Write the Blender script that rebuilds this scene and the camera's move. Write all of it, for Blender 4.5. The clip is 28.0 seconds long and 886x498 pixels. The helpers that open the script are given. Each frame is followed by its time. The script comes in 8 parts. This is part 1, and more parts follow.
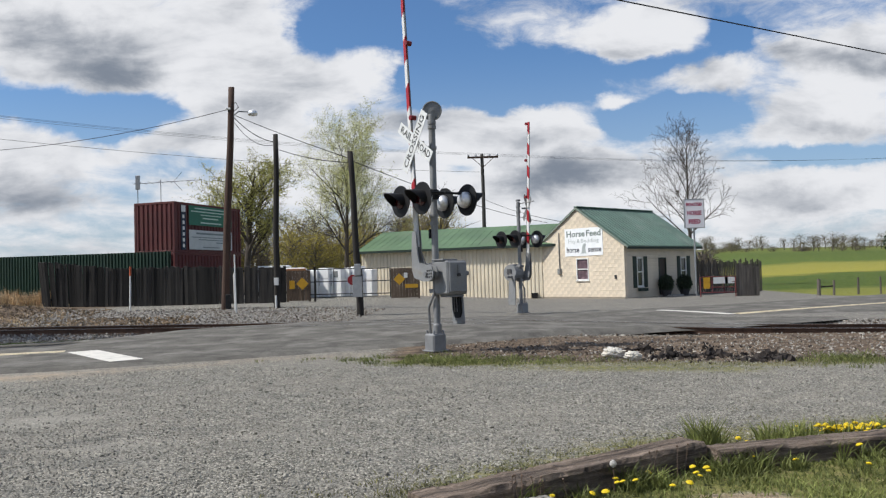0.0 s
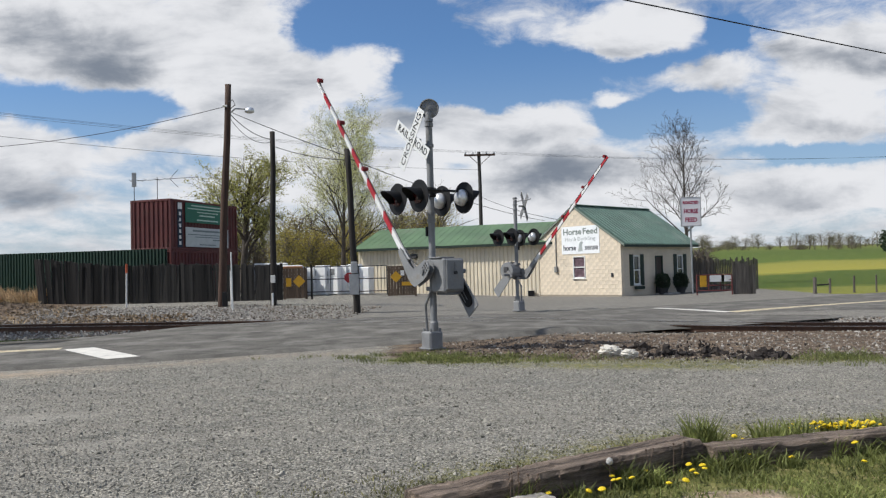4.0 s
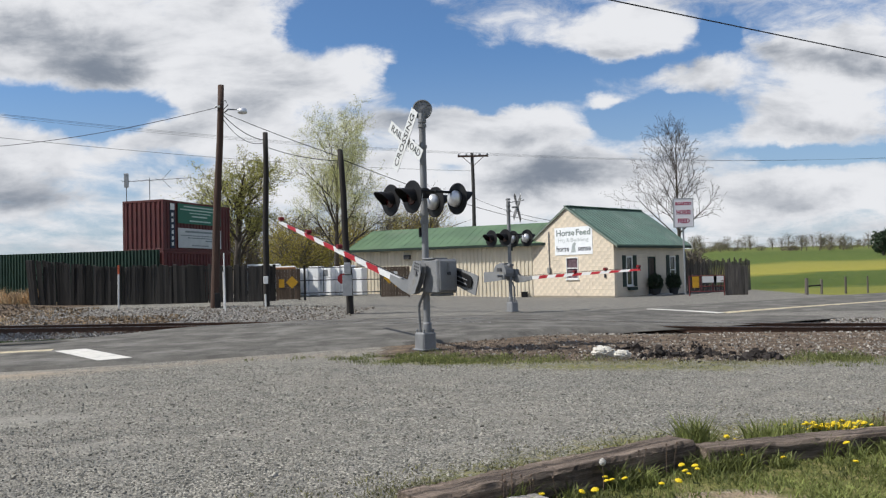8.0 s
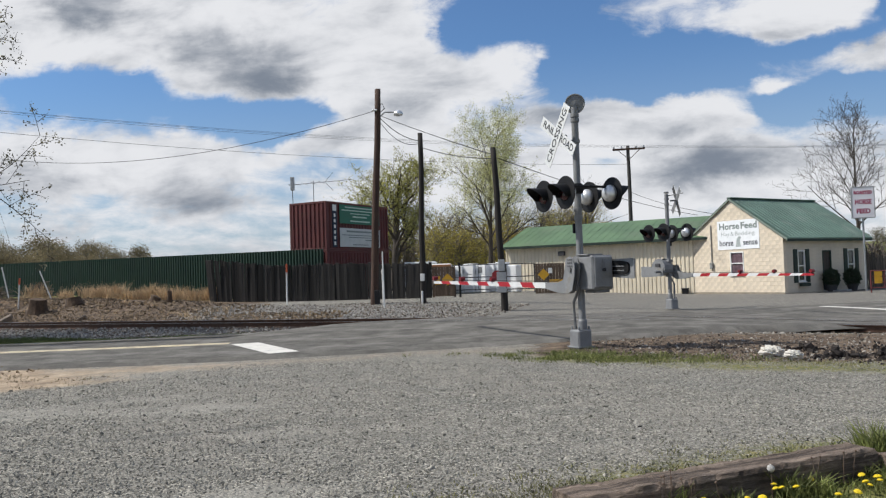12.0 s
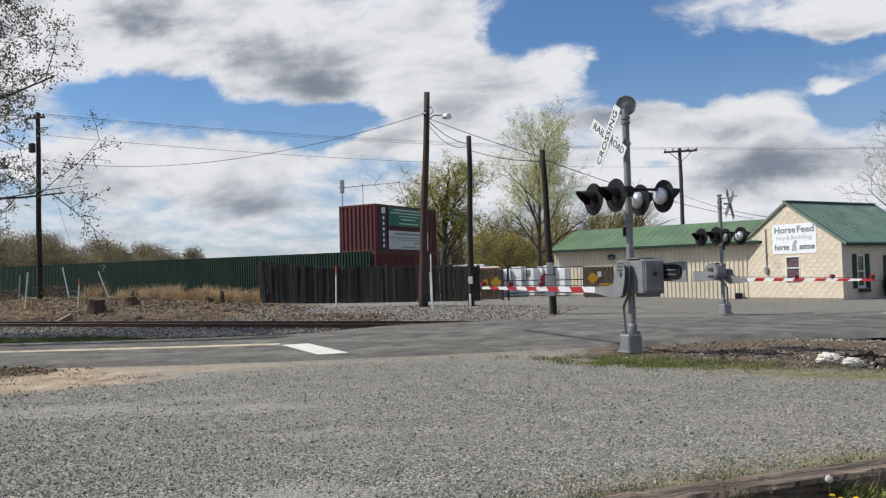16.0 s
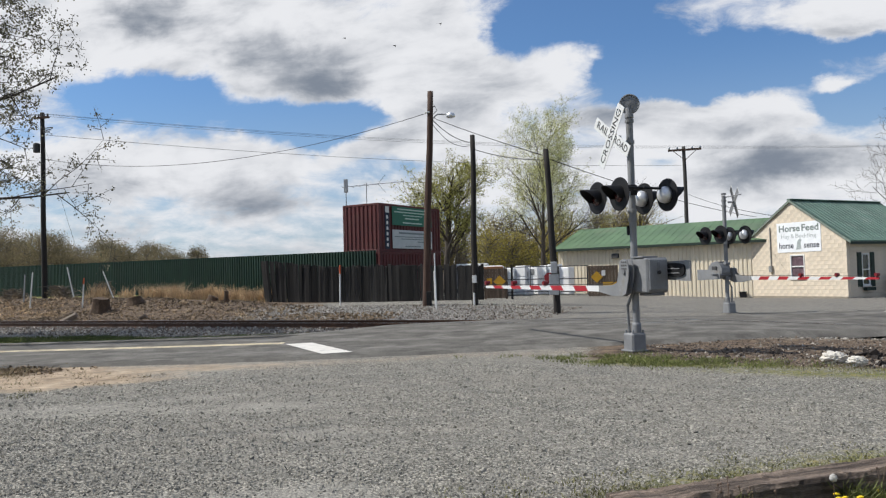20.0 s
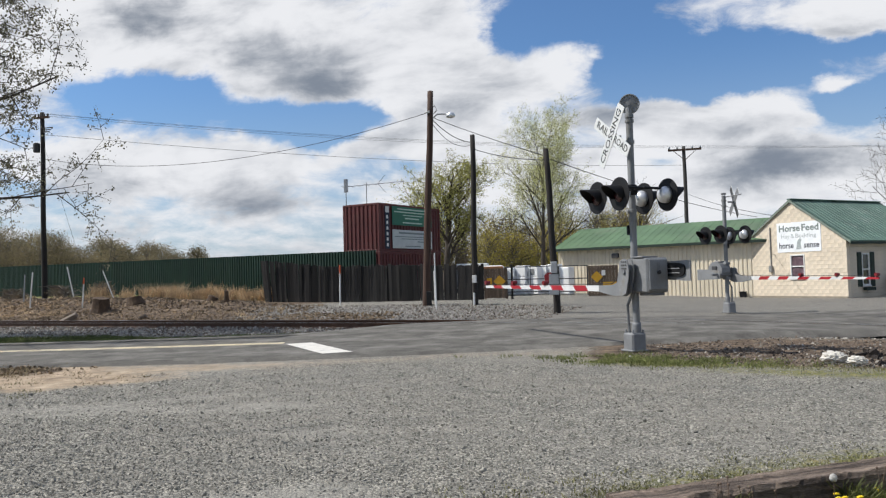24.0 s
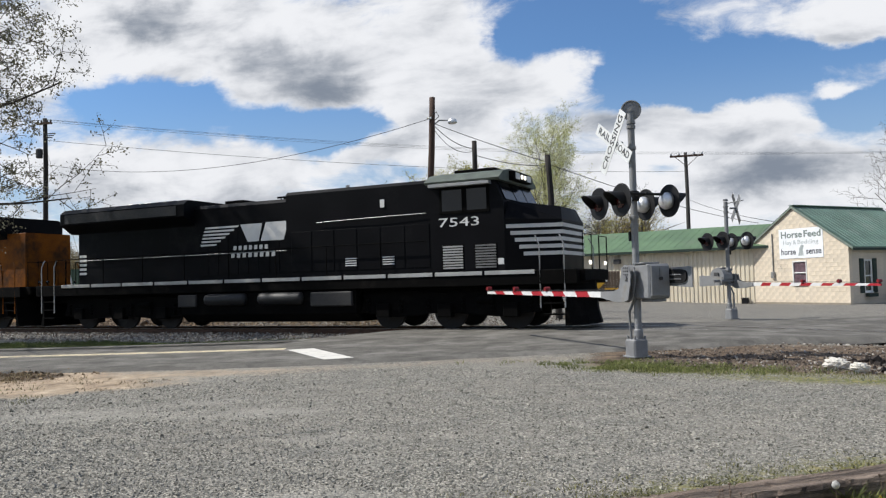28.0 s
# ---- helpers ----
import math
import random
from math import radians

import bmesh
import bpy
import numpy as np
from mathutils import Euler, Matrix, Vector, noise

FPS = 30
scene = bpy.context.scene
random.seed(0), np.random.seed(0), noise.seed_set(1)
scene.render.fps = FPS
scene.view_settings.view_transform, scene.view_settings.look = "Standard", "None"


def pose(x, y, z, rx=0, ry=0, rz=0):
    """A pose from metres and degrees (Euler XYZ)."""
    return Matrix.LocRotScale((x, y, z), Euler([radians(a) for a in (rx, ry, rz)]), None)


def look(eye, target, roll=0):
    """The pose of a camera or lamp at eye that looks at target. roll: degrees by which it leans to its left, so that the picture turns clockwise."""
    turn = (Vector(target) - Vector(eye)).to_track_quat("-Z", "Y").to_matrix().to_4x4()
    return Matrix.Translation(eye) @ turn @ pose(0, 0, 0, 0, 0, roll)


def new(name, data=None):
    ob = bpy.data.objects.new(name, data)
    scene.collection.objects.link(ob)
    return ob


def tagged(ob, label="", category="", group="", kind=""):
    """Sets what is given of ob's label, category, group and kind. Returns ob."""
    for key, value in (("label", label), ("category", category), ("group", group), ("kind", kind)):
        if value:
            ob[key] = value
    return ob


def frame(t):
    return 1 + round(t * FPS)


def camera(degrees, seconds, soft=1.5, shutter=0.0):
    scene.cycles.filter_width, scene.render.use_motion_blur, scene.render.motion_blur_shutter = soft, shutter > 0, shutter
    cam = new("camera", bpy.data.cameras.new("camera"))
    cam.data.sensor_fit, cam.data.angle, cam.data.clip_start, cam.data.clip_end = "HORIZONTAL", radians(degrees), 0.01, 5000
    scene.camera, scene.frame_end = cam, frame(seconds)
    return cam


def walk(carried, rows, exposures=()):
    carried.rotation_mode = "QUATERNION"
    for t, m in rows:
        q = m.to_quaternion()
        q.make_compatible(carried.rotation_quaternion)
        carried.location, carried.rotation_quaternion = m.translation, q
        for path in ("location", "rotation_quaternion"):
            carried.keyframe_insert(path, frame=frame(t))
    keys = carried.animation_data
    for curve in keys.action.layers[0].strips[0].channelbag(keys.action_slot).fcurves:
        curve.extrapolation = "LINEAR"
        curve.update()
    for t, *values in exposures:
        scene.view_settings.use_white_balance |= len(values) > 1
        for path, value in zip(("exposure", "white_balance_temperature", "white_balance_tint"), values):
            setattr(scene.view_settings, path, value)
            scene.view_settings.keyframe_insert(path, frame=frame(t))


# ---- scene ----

import colorsys

cam = camera(58.07, 28.0, soft=1.25)
ROWS = [
    (0, -0.000, 0.000, 1.450, 91.87, 1.60, 0.05),
    (0.5, -0.001, 0.000, 1.450, 91.87, 1.67, -0.05),
    (1, -0.003, 0.000, 1.450, 91.80, 1.65, -0.11),
    (1.5, -0.000, 0.000, 1.450, 91.71, 1.71, -0.18),
    (2, 0.003, 0.000, 1.450, 91.68, 1.64, -0.22),
    (2.5, 0.005, 0.000, 1.450, 91.65, 1.55, -0.19),
    (3, -0.003, 0.000, 1.450, 91.66, 1.53, -0.18),
    (3.5, -0.002, 0.000, 1.450, 91.71, 1.53, -0.17),
    (5.5, -0.001, 0.000, 1.450, 91.66, 1.48, -0.29),
    (6, 0.001, 0.000, 1.450, 91.73, 1.52, -0.31),
    (6.5, -0.002, 0.000, 1.450, 91.77, 1.41, -0.44),
    (7, 0.001, 0.000, 1.450, 91.77, 1.43, -0.53),
    (7.5, -0.002, 0.000, 1.450, 91.78, 1.53, -0.62),
    (8, -0.002, 0.000, 1.450, 91.76, 1.52, -0.67),
    (8.5, -0.002, 0.000, 1.450, 91.70, 1.53, -0.93),
    (9, -0.006, 0.000, 1.450, 91.66, 1.57, -0.98),
    (9.5, 0.000, 0.000, 1.450, 91.70, 1.46, -0.76),
    (10, -0.001, 0.000, 1.450, 91.74, 1.52, -0.75),
    (10.5, 0.003, 0.000, 1.450, 91.69, 1.72, 0.78),
    (11, 0.015, 0.000, 1.450, 91.66, 1.90, 5.25),
    (11.5, 0.014, 0.000, 1.450, 91.70, 1.95, 8.19),
    (12, 0.014, 0.000, 1.450, 91.86, 1.87, 10.39),
    (12.5, 0.012, 0.000, 1.450, 91.99, 1.70, 12.77),
    (13, 0.014, 0.000, 1.450, 92.09, 1.61, 13.80),
    (13.5, 0.015, 0.000, 1.450, 92.15, 1.59, 13.85),
    (15.5, 0.012, 0.000, 1.450, 92.16, 1.53, 13.87),
    (16, 0.007, 0.000, 1.450, 92.16, 1.48, 13.83),
    (16.5, 0.005, 0.000, 1.450, 92.15, 1.52, 13.79),
    (17, 0.003, 0.000, 1.450, 92.16, 1.64, 13.80),
    (17.5, 0.012, 0.000, 1.450, 92.14, 1.60, 13.85),
    (18, 0.012, 0.000, 1.450, 92.16, 1.60, 13.87),
    (18.5, 0.018, 0.000, 1.450, 92.13, 1.65, 13.92),
    (19, 0.012, 0.000, 1.450, 92.09, 1.57, 14.00),
    (19.5, 0.011, 0.000, 1.450, 92.10, 1.57, 14.11),
    (20, 0.011, 0.000, 1.450, 92.10, 1.57, 14.11),
    (20.5, 0.011, 0.000, 1.450, 92.09, 1.57, 13.99),
    (21, 0.006, 0.000, 1.450, 92.09, 1.58, 13.98),
    (21.5, 0.013, 0.000, 1.450, 92.08, 1.67, 14.06),
    (23.5, 0.011, 0.000, 1.450, 92.15, 1.57, 14.05),
    (24, 0.011, 0.000, 1.450, 92.09, 1.57, 14.11),
    (24.5, 0.008, 0.000, 1.450, 92.11, 1.59, 14.05),
    (25, 0.011, 0.000, 1.450, 92.15, 1.57, 14.00),
    (25.5, 0.005, 0.000, 1.450, 92.18, 1.59, 13.93),
    (26, 0.008, 0.000, 1.450, 92.21, 1.56, 13.93),
    (26.5, 0.008, 0.000, 1.450, 92.27, 1.55, 13.91),
    (27, 0.007, 0.000, 1.450, 92.43, 1.54, 13.92),
    (27.5, 0.010, 0.000, 1.450, 92.47, 1.49, 14.22),
    (28, 0.014, 0.000, 1.450, 92.52, 1.51, 14.24),
]

walk(cam, [(t, pose(x, y, z, a, b, c)) for t, x, y, z, a, b, c in ROWS], exposures=[(0.0, 0.03), (3.0, 0.0), (10.0, 0.03), (13.0, -0.02), (18.0, 0.0), (21.0, 0.05), (24.0, 0.07), (28.0, 0.13)])

# ---- light ----
SUN_DIR = Vector((-0.84, -0.13, 0.92)).normalized()   # towards the sun


def make_world():
    """A spring sky: clear blue, with broken cumulus."""
    w = bpy.data.worlds.new("sky")
    w.use_nodes = True
    scene.world = w
    nt = w.node_tree
    nt.nodes.clear()
    N, L = nt.nodes.new, nt.links.new

    def math_(op, a, b=None, c=None, clamp=False):
        n = N("ShaderNodeMath")
        n.operation, n.use_clamp = op, clamp
        for i, v in enumerate((a, b, c)):
            if v is None:
                continue
            if isinstance(v, (int, float)):
                n.inputs[i].default_value = v
            else:
                L(v, n.inputs[i])
        return n.outputs[0]

    def smooth(v, lo, hi, to0=0.0, to1=1.0):
        n = N("ShaderNodeMapRange")
        n.interpolation_type = "SMOOTHSTEP"
        L(v, n.inputs[0])
        for k, x in (("From Min", lo), ("From Max", hi), ("To Min", to0), ("To Max", to1)):
            n.inputs[k].default_value = x
        return n.outputs[0]

    def mix(f, a, b):
        n = N("ShaderNodeMix")
        n.data_type = "RGBA"
        for k, v in (("Factor", f), ("A", a), ("B", b)):
            if isinstance(v, tuple):
                n.inputs[k].default_value = (*v, 1)
            elif isinstance(v, float):
                n.inputs[k].default_value = v
            else:
                L(v, n.inputs[k])
        return n.outputs["Result"]

    out, bg, sky = N("ShaderNodeOutputWorld"), N("ShaderNodeBackground"), N("ShaderNodeTexSky")
    sky.sky_type = "NISHITA"
    sky.sun_disc = False
    sky.sun_elevation = math.asin(SUN_DIR.z)
    sky.sun_rotation = math.atan2(SUN_DIR.x, SUN_DIR.y)
    sky.ozone_density = 2.0
    sep = N("ShaderNodeSeparateXYZ")
    L(N("ShaderNodeTexCoord").outputs["Generated"], sep.inputs[0])
    dy = math_("MAXIMUM", math_("ABSOLUTE", sep.outputs["Y"]), 0.12)
    u = math_("DIVIDE", sep.outputs["X"], dy)
    v = math_("DIVIDE", math_("MAXIMUM", sep.outputs["Z"], 0.0), dy)
    # the cloud deck, flattened towards the horizon
    dep = math_("ADD", v, 0.22)
    com = N("ShaderNodeCombineXYZ")
    L(math_("DIVIDE", u, dep), com.inputs[0])
    L(math_("DIVIDE", 1.15, dep), com.inputs[1])

    def tex(scale, detail, rough, off=(0, 0, 0), dist=0.0):
        m = N("ShaderNodeMapping")
        m.inputs["Location"].default_value = off
        L(com.outputs[0], m.inputs[0])
        n = N("ShaderNodeTexNoise")
        n.inputs["Scale"].default_value, n.inputs["Detail"].default_value, n.inputs["Roughness"].default_value, n.inputs["Distortion"].default_value = scale, detail, rough, dist
        L(m.outputs[0], n.inputs[0])
        return n.outputs["Fac"]

    uvv = N("ShaderNodeCombineXYZ")
    L(u, uvv.inputs[0])
    L(v, uvv.inputs[1])
    wob = N("ShaderNodeTexNoise")
    wob.inputs["Scale"].default_value, wob.inputs["Detail"].default_value, wob.inputs["Roughness"].default_value = 8, 8, 0.6
    L(uvv.outputs[0], wob.inputs[0])
    wsub = N("ShaderNodeVectorMath")
    wsub.operation = "MULTIPLY_ADD"
    L(wob.outputs["Color"], wsub.inputs[0])
    wsub.inputs[1].default_value = (0.15, 0.075, 0)
    L(uvv.outputs[0], wsub.inputs[2])

    def blob(cu, cv, ru, rv, weight):
        m = N("ShaderNodeVectorMath")
        m.operation = "SUBTRACT"
        L(wsub.outputs[0], m.inputs[0])
        m.inputs[1].default_value = (cu + 0.075, cv + 0.0375, 0)
        k = N("ShaderNodeVectorMath")
        k.operation = "MULTIPLY"
        L(m.outputs[0], k.inputs[0])
        k.inputs[1].default_value = (1 / ru, 1 / rv, 0)
        ln = N("ShaderNodeVectorMath")
        ln.operation = "LENGTH"
        L(k.outputs[0], ln.inputs[0])
        return smooth(ln.outputs["Value"], 0.15, 1.45, weight, 0.0)

    def billow(scale, detail, rough, off, dist):
        m = N("ShaderNodeMapping")
        m.inputs["Location"].default_value = off
        m.inputs["Scale"].default_value = (1.0, 2.4, 1.0)
        L(uvv.outputs[0], m.inputs[0])
        n = N("ShaderNodeTexNoise")
        n.inputs["Scale"].default_value, n.inputs["Detail"].default_value, n.inputs["Roughness"].default_value, n.inputs["Distortion"].default_value = scale, detail, rough, dist
        L(m.outputs[0], n.inputs[0])
        return n.outputs["Fac"]

    dens = math_("MULTIPLY_ADD", math_("SUBTRACT", tex(2.2, 10, 0.6, (3.1, 0.4, 0), 0.35), 0.5), 1.2, 0.42)
    dens = math_("ADD", dens, smooth(v, 0.04, 0.20, 0.22, 0.0))
    for b in CLEAR:
        dens = math_("SUBTRACT", dens, blob(*b))
    for b in CLOUD:
        dens = math_("ADD", dens, blob(*b))
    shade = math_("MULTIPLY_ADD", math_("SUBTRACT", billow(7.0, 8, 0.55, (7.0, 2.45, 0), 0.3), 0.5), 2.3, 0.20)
    for b in GREY:
        g = blob(*b)
        shade = math_("ADD", shade, g)
        dens = math_("MULTIPLY_ADD", g, 0.8, dens)
    wisp = math_("SUBTRACT", billow(14.0, 9, 0.66, (1.0, 5.0, 0), 0.5), 0.5)
    cover = smooth(math_("MULTIPLY_ADD", wisp, 1.25, dens), 0.16, 0.92)
    shade = smooth(math_("MULTIPLY_ADD", math_("SUBTRACT", billow(22.0, 7, 0.6, (4.0, 1.0, 0), 0.4), 0.5), 0.5, shade), 0.0, 1.25)
    white = mix(shade, (1.02, 1.035, 1.075), (0.27, 0.315, 0.39))
    tint = N("ShaderNodeMix")
    tint.data_type, tint.blend_type = "RGBA", "MULTIPLY"
    tint.inputs["Factor"].default_value = 1.0
    L(sky.outputs[0], tint.inputs["A"])
    tint.inputs["B"].default_value = (0.088, 0.119, 0.152, 1)
    blue = tint.outputs["Result"]
    haze = smooth(v, 0.0, 0.30, 0.60, 0.0)
    blue = mix(haze, blue, (0.58, 0.69, 0.82))
    col = mix(cover, blue, white)
    L(col, bg.inputs[0])
    bg.inputs["Strength"].default_value = 0.78
    L(bg.outputs[0], out.inputs[0])


# openings in the clouds, heavier clouds and their grey undersides: place, size, weight
CLEAR = [(-0.342, 0.204, 0.093, 0.02, 0.7), (-0.686, 0.275, 0.143, 0.038, 1.0), (-0.447, 0.216, 0.144, 0.031, 0.95), (-0.359, 0.152, 0.063, 0.015, 0.35), (-0.077, 0.323, 0.082, 0.043, 0.9), (0.081, 0.237, 0.119, 0.038, 1.0),
         (0.223, 0.192, 0.065, 0.024, 0.7), (-0.003, 0.28, 0.06, 0.056, 0.5), (-0.154, 0.303, 0.032, 0.025, 0.45), (0.073, 0.25, 0.107, 0.035, 0.9), (0.30, 0.192, 0.095, 0.024, 0.9),
         (0.375, 0.285, 0.032, 0.025, 0.7), (0.48, 0.133, 0.12, 0.013, 1.0), (0.174, 0.27, 0.043, 0.02, 0.5), (0.267, 0.26, 0.079, 0.014, 0.4), (0.192, 0.158, 0.043, 0.007, 0.2),
         (-0.308, 0.136, 0.061, 0.013, 0.55), (0.032, 0.124, 0.039, 0.011, 0.4), (-0.162, 0.123, 0.036, 0.009, 0.35)]
CLOUD = [(-0.689, 0.38, 0.287, 0.082, 0.9), (-0.873, 0.374, 0.146, 0.068, 0.5), (-0.262, 0.283, 0.097, 0.112, 0.9), (-0.122, 0.259, 0.067, 0.045, 0.8), (-0.453, 0.305, 0.13, 0.055, 0.8),
         (-0.665, 0.178, 0.338, 0.045, 0.8), (-0.264, 0.198, 0.118, 0.037, 0.6), (-0.198, 0.138, 0.21, 0.044, 0.5), (-0.903, 0.308, 0.07, 0.051, 0.4), (0.258, 0.302, 0.076, 0.033, 1.0),
         (0.118, 0.318, 0.079, 0.026, 0.32), (0.348, 0.24, 0.059, 0.019, 0.9), (0.226, 0.219, 0.037, 0.013, 0.7), (0.478, 0.196, 0.095, 0.046, 0.85), (0.525, 0.268, 0.086, 0.043, 0.9),
         (0.093, 0.185, 0.164, 0.034, 0.9), (0.468, 0.086, 0.186, 0.027, 0.9), (0.134, 0.113, 0.249, 0.039, 0.6), (-0.081, 0.335, 0.05, 0.016, 0.3), (0.405, 0.13, 0.032, 0.009, 0.6)]
GREY = [(-0.396, 0.266, 0.068, 0.023, 0.5), (-0.495, 0.317, 0.075, 0.028, 0.4), (-0.671, 0.399, 0.09, 0.034, 0.8), (-0.453, 0.289, 0.114, 0.036, 0.5), (-0.529, 0.336, 0.068, 0.032, 0.4), (-0.796, 0.174, 0.057, 0.017, 0.4), (-0.525, 0.119, 0.1, 0.031, 0.55),
        (0.128, 0.112, 0.086, 0.02, 0.6), (-0.693, 0.143, 0.134, 0.024, 0.3), (0.489, 0.262, 0.093, 0.019, 0.6), (0.17, 0.137, 0.085, 0.017, 0.5), (0.46, 0.082, 0.114, 0.016, 0.45),
        (0.478, 0.165, 0.1, 0.014, 0.3), (0.246, 0.279, 0.064, 0.007, 0.25),
        (-0.054, 0.196, 0.081, 0.018, 0.45), (0.105, 0.171, 0.105, 0.015, 0.35), (0.196, 0.121, 0.089, 0.016, 0.4), (-0.218, 0.22, 0.066, 0.019, 0.3), (-0.083, 0.138, 0.048, 0.017, 0.35)]
make_world()
sun = new("sun", bpy.data.lights.new("sun", "SUN"))
sun.data.energy = 5.0
sun.data.angle = radians(0.6)
sun.data.color = (1.0, 0.962, 0.90)
sun.matrix_world = look(SUN_DIR * 50, (0, 0, 0))


# ---- materials ----
MATS = {}


def mat(name, color, rough=0.7, metal=0.0, scale=8.0, var=0.25, bump=0.15, fine=60.0, spec=0.4, island=0.0, stretch=(1, 1, 1), dirt=None, dirt_amount=0.0, emit=None, tint=None, thin=0.0):
    """A surface with colour variation at two scales, wear and fine relief."""
    if name in MATS:
        return MATS[name]
    color = tuple(0.82 * c for c in color[:3])
    m = bpy.data.materials.new(name)
    m.use_nodes = True
    nt = m.node_tree
    N, L = nt.nodes.new, nt.links.new
    b = nt.nodes["Principled BSDF"]
    b.inputs["Metallic"].default_value = metal
    b.inputs["Specular IOR Level"].default_value = spec
    co = N("ShaderNodeTexCoord")
    mp = N("ShaderNodeMapping")
    mp.inputs["Scale"].default_value = stretch
    L(co.outputs["Object"], mp.inputs[0])
    n1 = N("ShaderNodeTexNoise")
    n1.inputs["Scale"].default_value = scale
    n1.inputs["Detail"].default_value = 5
    n2 = N("ShaderNodeTexNoise")
    n2.inputs["Scale"].default_value = fine
    n2.inputs["Detail"].default_value = 3
    L(mp.outputs[0], n1.inputs[0])
    L(mp.outputs[0], n2.inputs[0])
    r1 = N("ShaderNodeValToRGB")
    lo = [max(0, c * (1 - var)) for c in color[:3]]
    hi = [min(1, c * (1 + var)) for c in (tint or color)[:3]]
    r1.color_ramp.elements[0].position, r1.color_ramp.elements[1].position = 0.3, 0.7
    r1.color_ramp.elements[0].color = (*lo, 1)
    r1.color_ramp.elements[1].color = (*hi, 1)
    L(n1.outputs["Fac"], r1.inputs[0])
    mx = N("ShaderNodeMix")
    mx.data_type, mx.blend_type = "RGBA", "OVERLAY"
    mx.inputs["Factor"].default_value = min(1, var * 1.5)
    L(r1.outputs[0], mx.inputs["A"])
    L(n2.outputs["Fac"], mx.inputs["B"])
    last = mx.outputs["Result"]
    if island:
        ob = N("ShaderNodeObjectInfo") if island > 0 else N("ShaderNodeNewGeometry")
        hsv = N("ShaderNodeHueSaturation")
        ma = N("ShaderNodeMapRange")
        ma.inputs["To Min"].default_value = 1 - abs(island)
        ma.inputs["To Max"].default_value = 1 + abs(island)
        L(ob.outputs["Random" if island > 0 else "Random Per Island"], ma.inputs[0])
        L(ma.outputs[0], hsv.inputs["Value"])
        L(last, hsv.inputs["Color"])
        last = hsv.outputs[0]
    if dirt:
        n3 = N("ShaderNodeTexNoise")
        n3.inputs["Scale"].default_value = scale * 0.6
        n3.inputs["Detail"].default_value = 8
        n3.inputs["Roughness"].default_value = 0.7
        L(mp.outputs[0], n3.inputs[0])
        mr = N("ShaderNodeMapRange")
        mr.inputs["From Min"].default_value = 0.62 - 0.35 * dirt_amount
        mr.inputs["From Max"].default_value = 0.75 - 0.25 * dirt_amount
        L(n3.outputs["Fac"], mr.inputs[0])
        md = N("ShaderNodeMix")
        md.data_type = "RGBA"
        L(mr.outputs[0], md.inputs["Factor"])
        L(last, md.inputs["A"])
        md.inputs["B"].default_value = (*dirt, 1)
        last = md.outputs["Result"]
    L(last, b.inputs["Base Color"])
    rr = N("ShaderNodeMapRange")
    rr.inputs["To Min"].default_value = max(0.02, rough - 0.12)
    rr.inputs["To Max"].default_value = min(1, rough + 0.12)
    L(n1.outputs["Fac"], rr.inputs[0])
    L(rr.outputs[0], b.inputs["Roughness"])
    if bump:
        bp = N("ShaderNodeBump")
        bp.inputs["Strength"].default_value = bump
        bp.inputs["Distance"].default_value = 0.02
        L(n2.outputs["Fac"], bp.inputs["Height"])
        L(bp.outputs[0], b.inputs["Normal"])
    if emit:
        b.inputs["Emission Color"].default_value = (*emit[:3], 1)
        b.inputs["Emission Strength"].default_value = emit[3]
    if thin:
        tl = N("ShaderNodeBsdfTranslucent")
        L(last, tl.inputs[0])
        ms = N("ShaderNodeMixShader")
        ms.inputs[0].default_value = thin
        L(b.outputs[0], ms.inputs[1])
        L(tl.outputs[0], ms.inputs[2])
        L(ms.outputs[0], nt.nodes["Material Output"].inputs[0])
    MATS[name] = m
    return m


# ---- mesh helpers ----
def part(name, bm, material, parent=None, label="", smooth=False):
    """Links a bmesh as one mesh object, under a thing or a part."""
    me = bpy.data.meshes.new(name)
    if smooth:
        for f in bm.faces:
            f.smooth = True
    bm.to_mesh(me)
    bm.free()
    me.materials.append(material)
    ob = new(name, me)
    if parent is not None:
        ob.parent = parent
    if label:
        ob["label"] = label
    return ob


def thing(name, m, label, category, group="", kind=""):
    ob = new(name)
    ob.empty_display_size = 0.2
    ob.matrix_basis = m
    return tagged(ob, label, category, group, kind)


def raw(name, verts, faces, material, parent=None, smooth=False):
    me = bpy.data.meshes.new(name)
    me.from_pydata([tuple(v) for v in verts], [], faces)
    me.materials.append(material)
    if smooth:
        me.polygons.foreach_set("use_smooth", [True] * len(me.polygons))
    ob = new(name, me)
    if parent is not None:
        ob.parent = parent
    return ob


def box(bm, x0, x1, y0, y1, z0, z1, m=None, bevel=0.0):
    vs = [bm.verts.new((x, y, z)) for x in (x0, x1) for y in (y0, y1) for z in (z0, z1)]
    fs = [bm.faces.new([vs[i] for i in q]) for q in ((0, 1, 3, 2), (4, 6, 7, 5), (0, 4, 5, 1), (2, 3, 7, 6), (0, 2, 6, 4), (1, 5, 7, 3))]
    if bevel:
        es = list({e for f in fs for e in f.edges})
        r = bmesh.ops.bevel(bm, geom=es, offset=bevel, segments=1, affect="EDGES", profile=0.5)
        vs = list({v for f in r["faces"] for v in f.verts} | {v for v in vs if v.is_valid})
    if m is not None:
        bmesh.ops.transform(bm, matrix=m, verts=vs)
    return vs


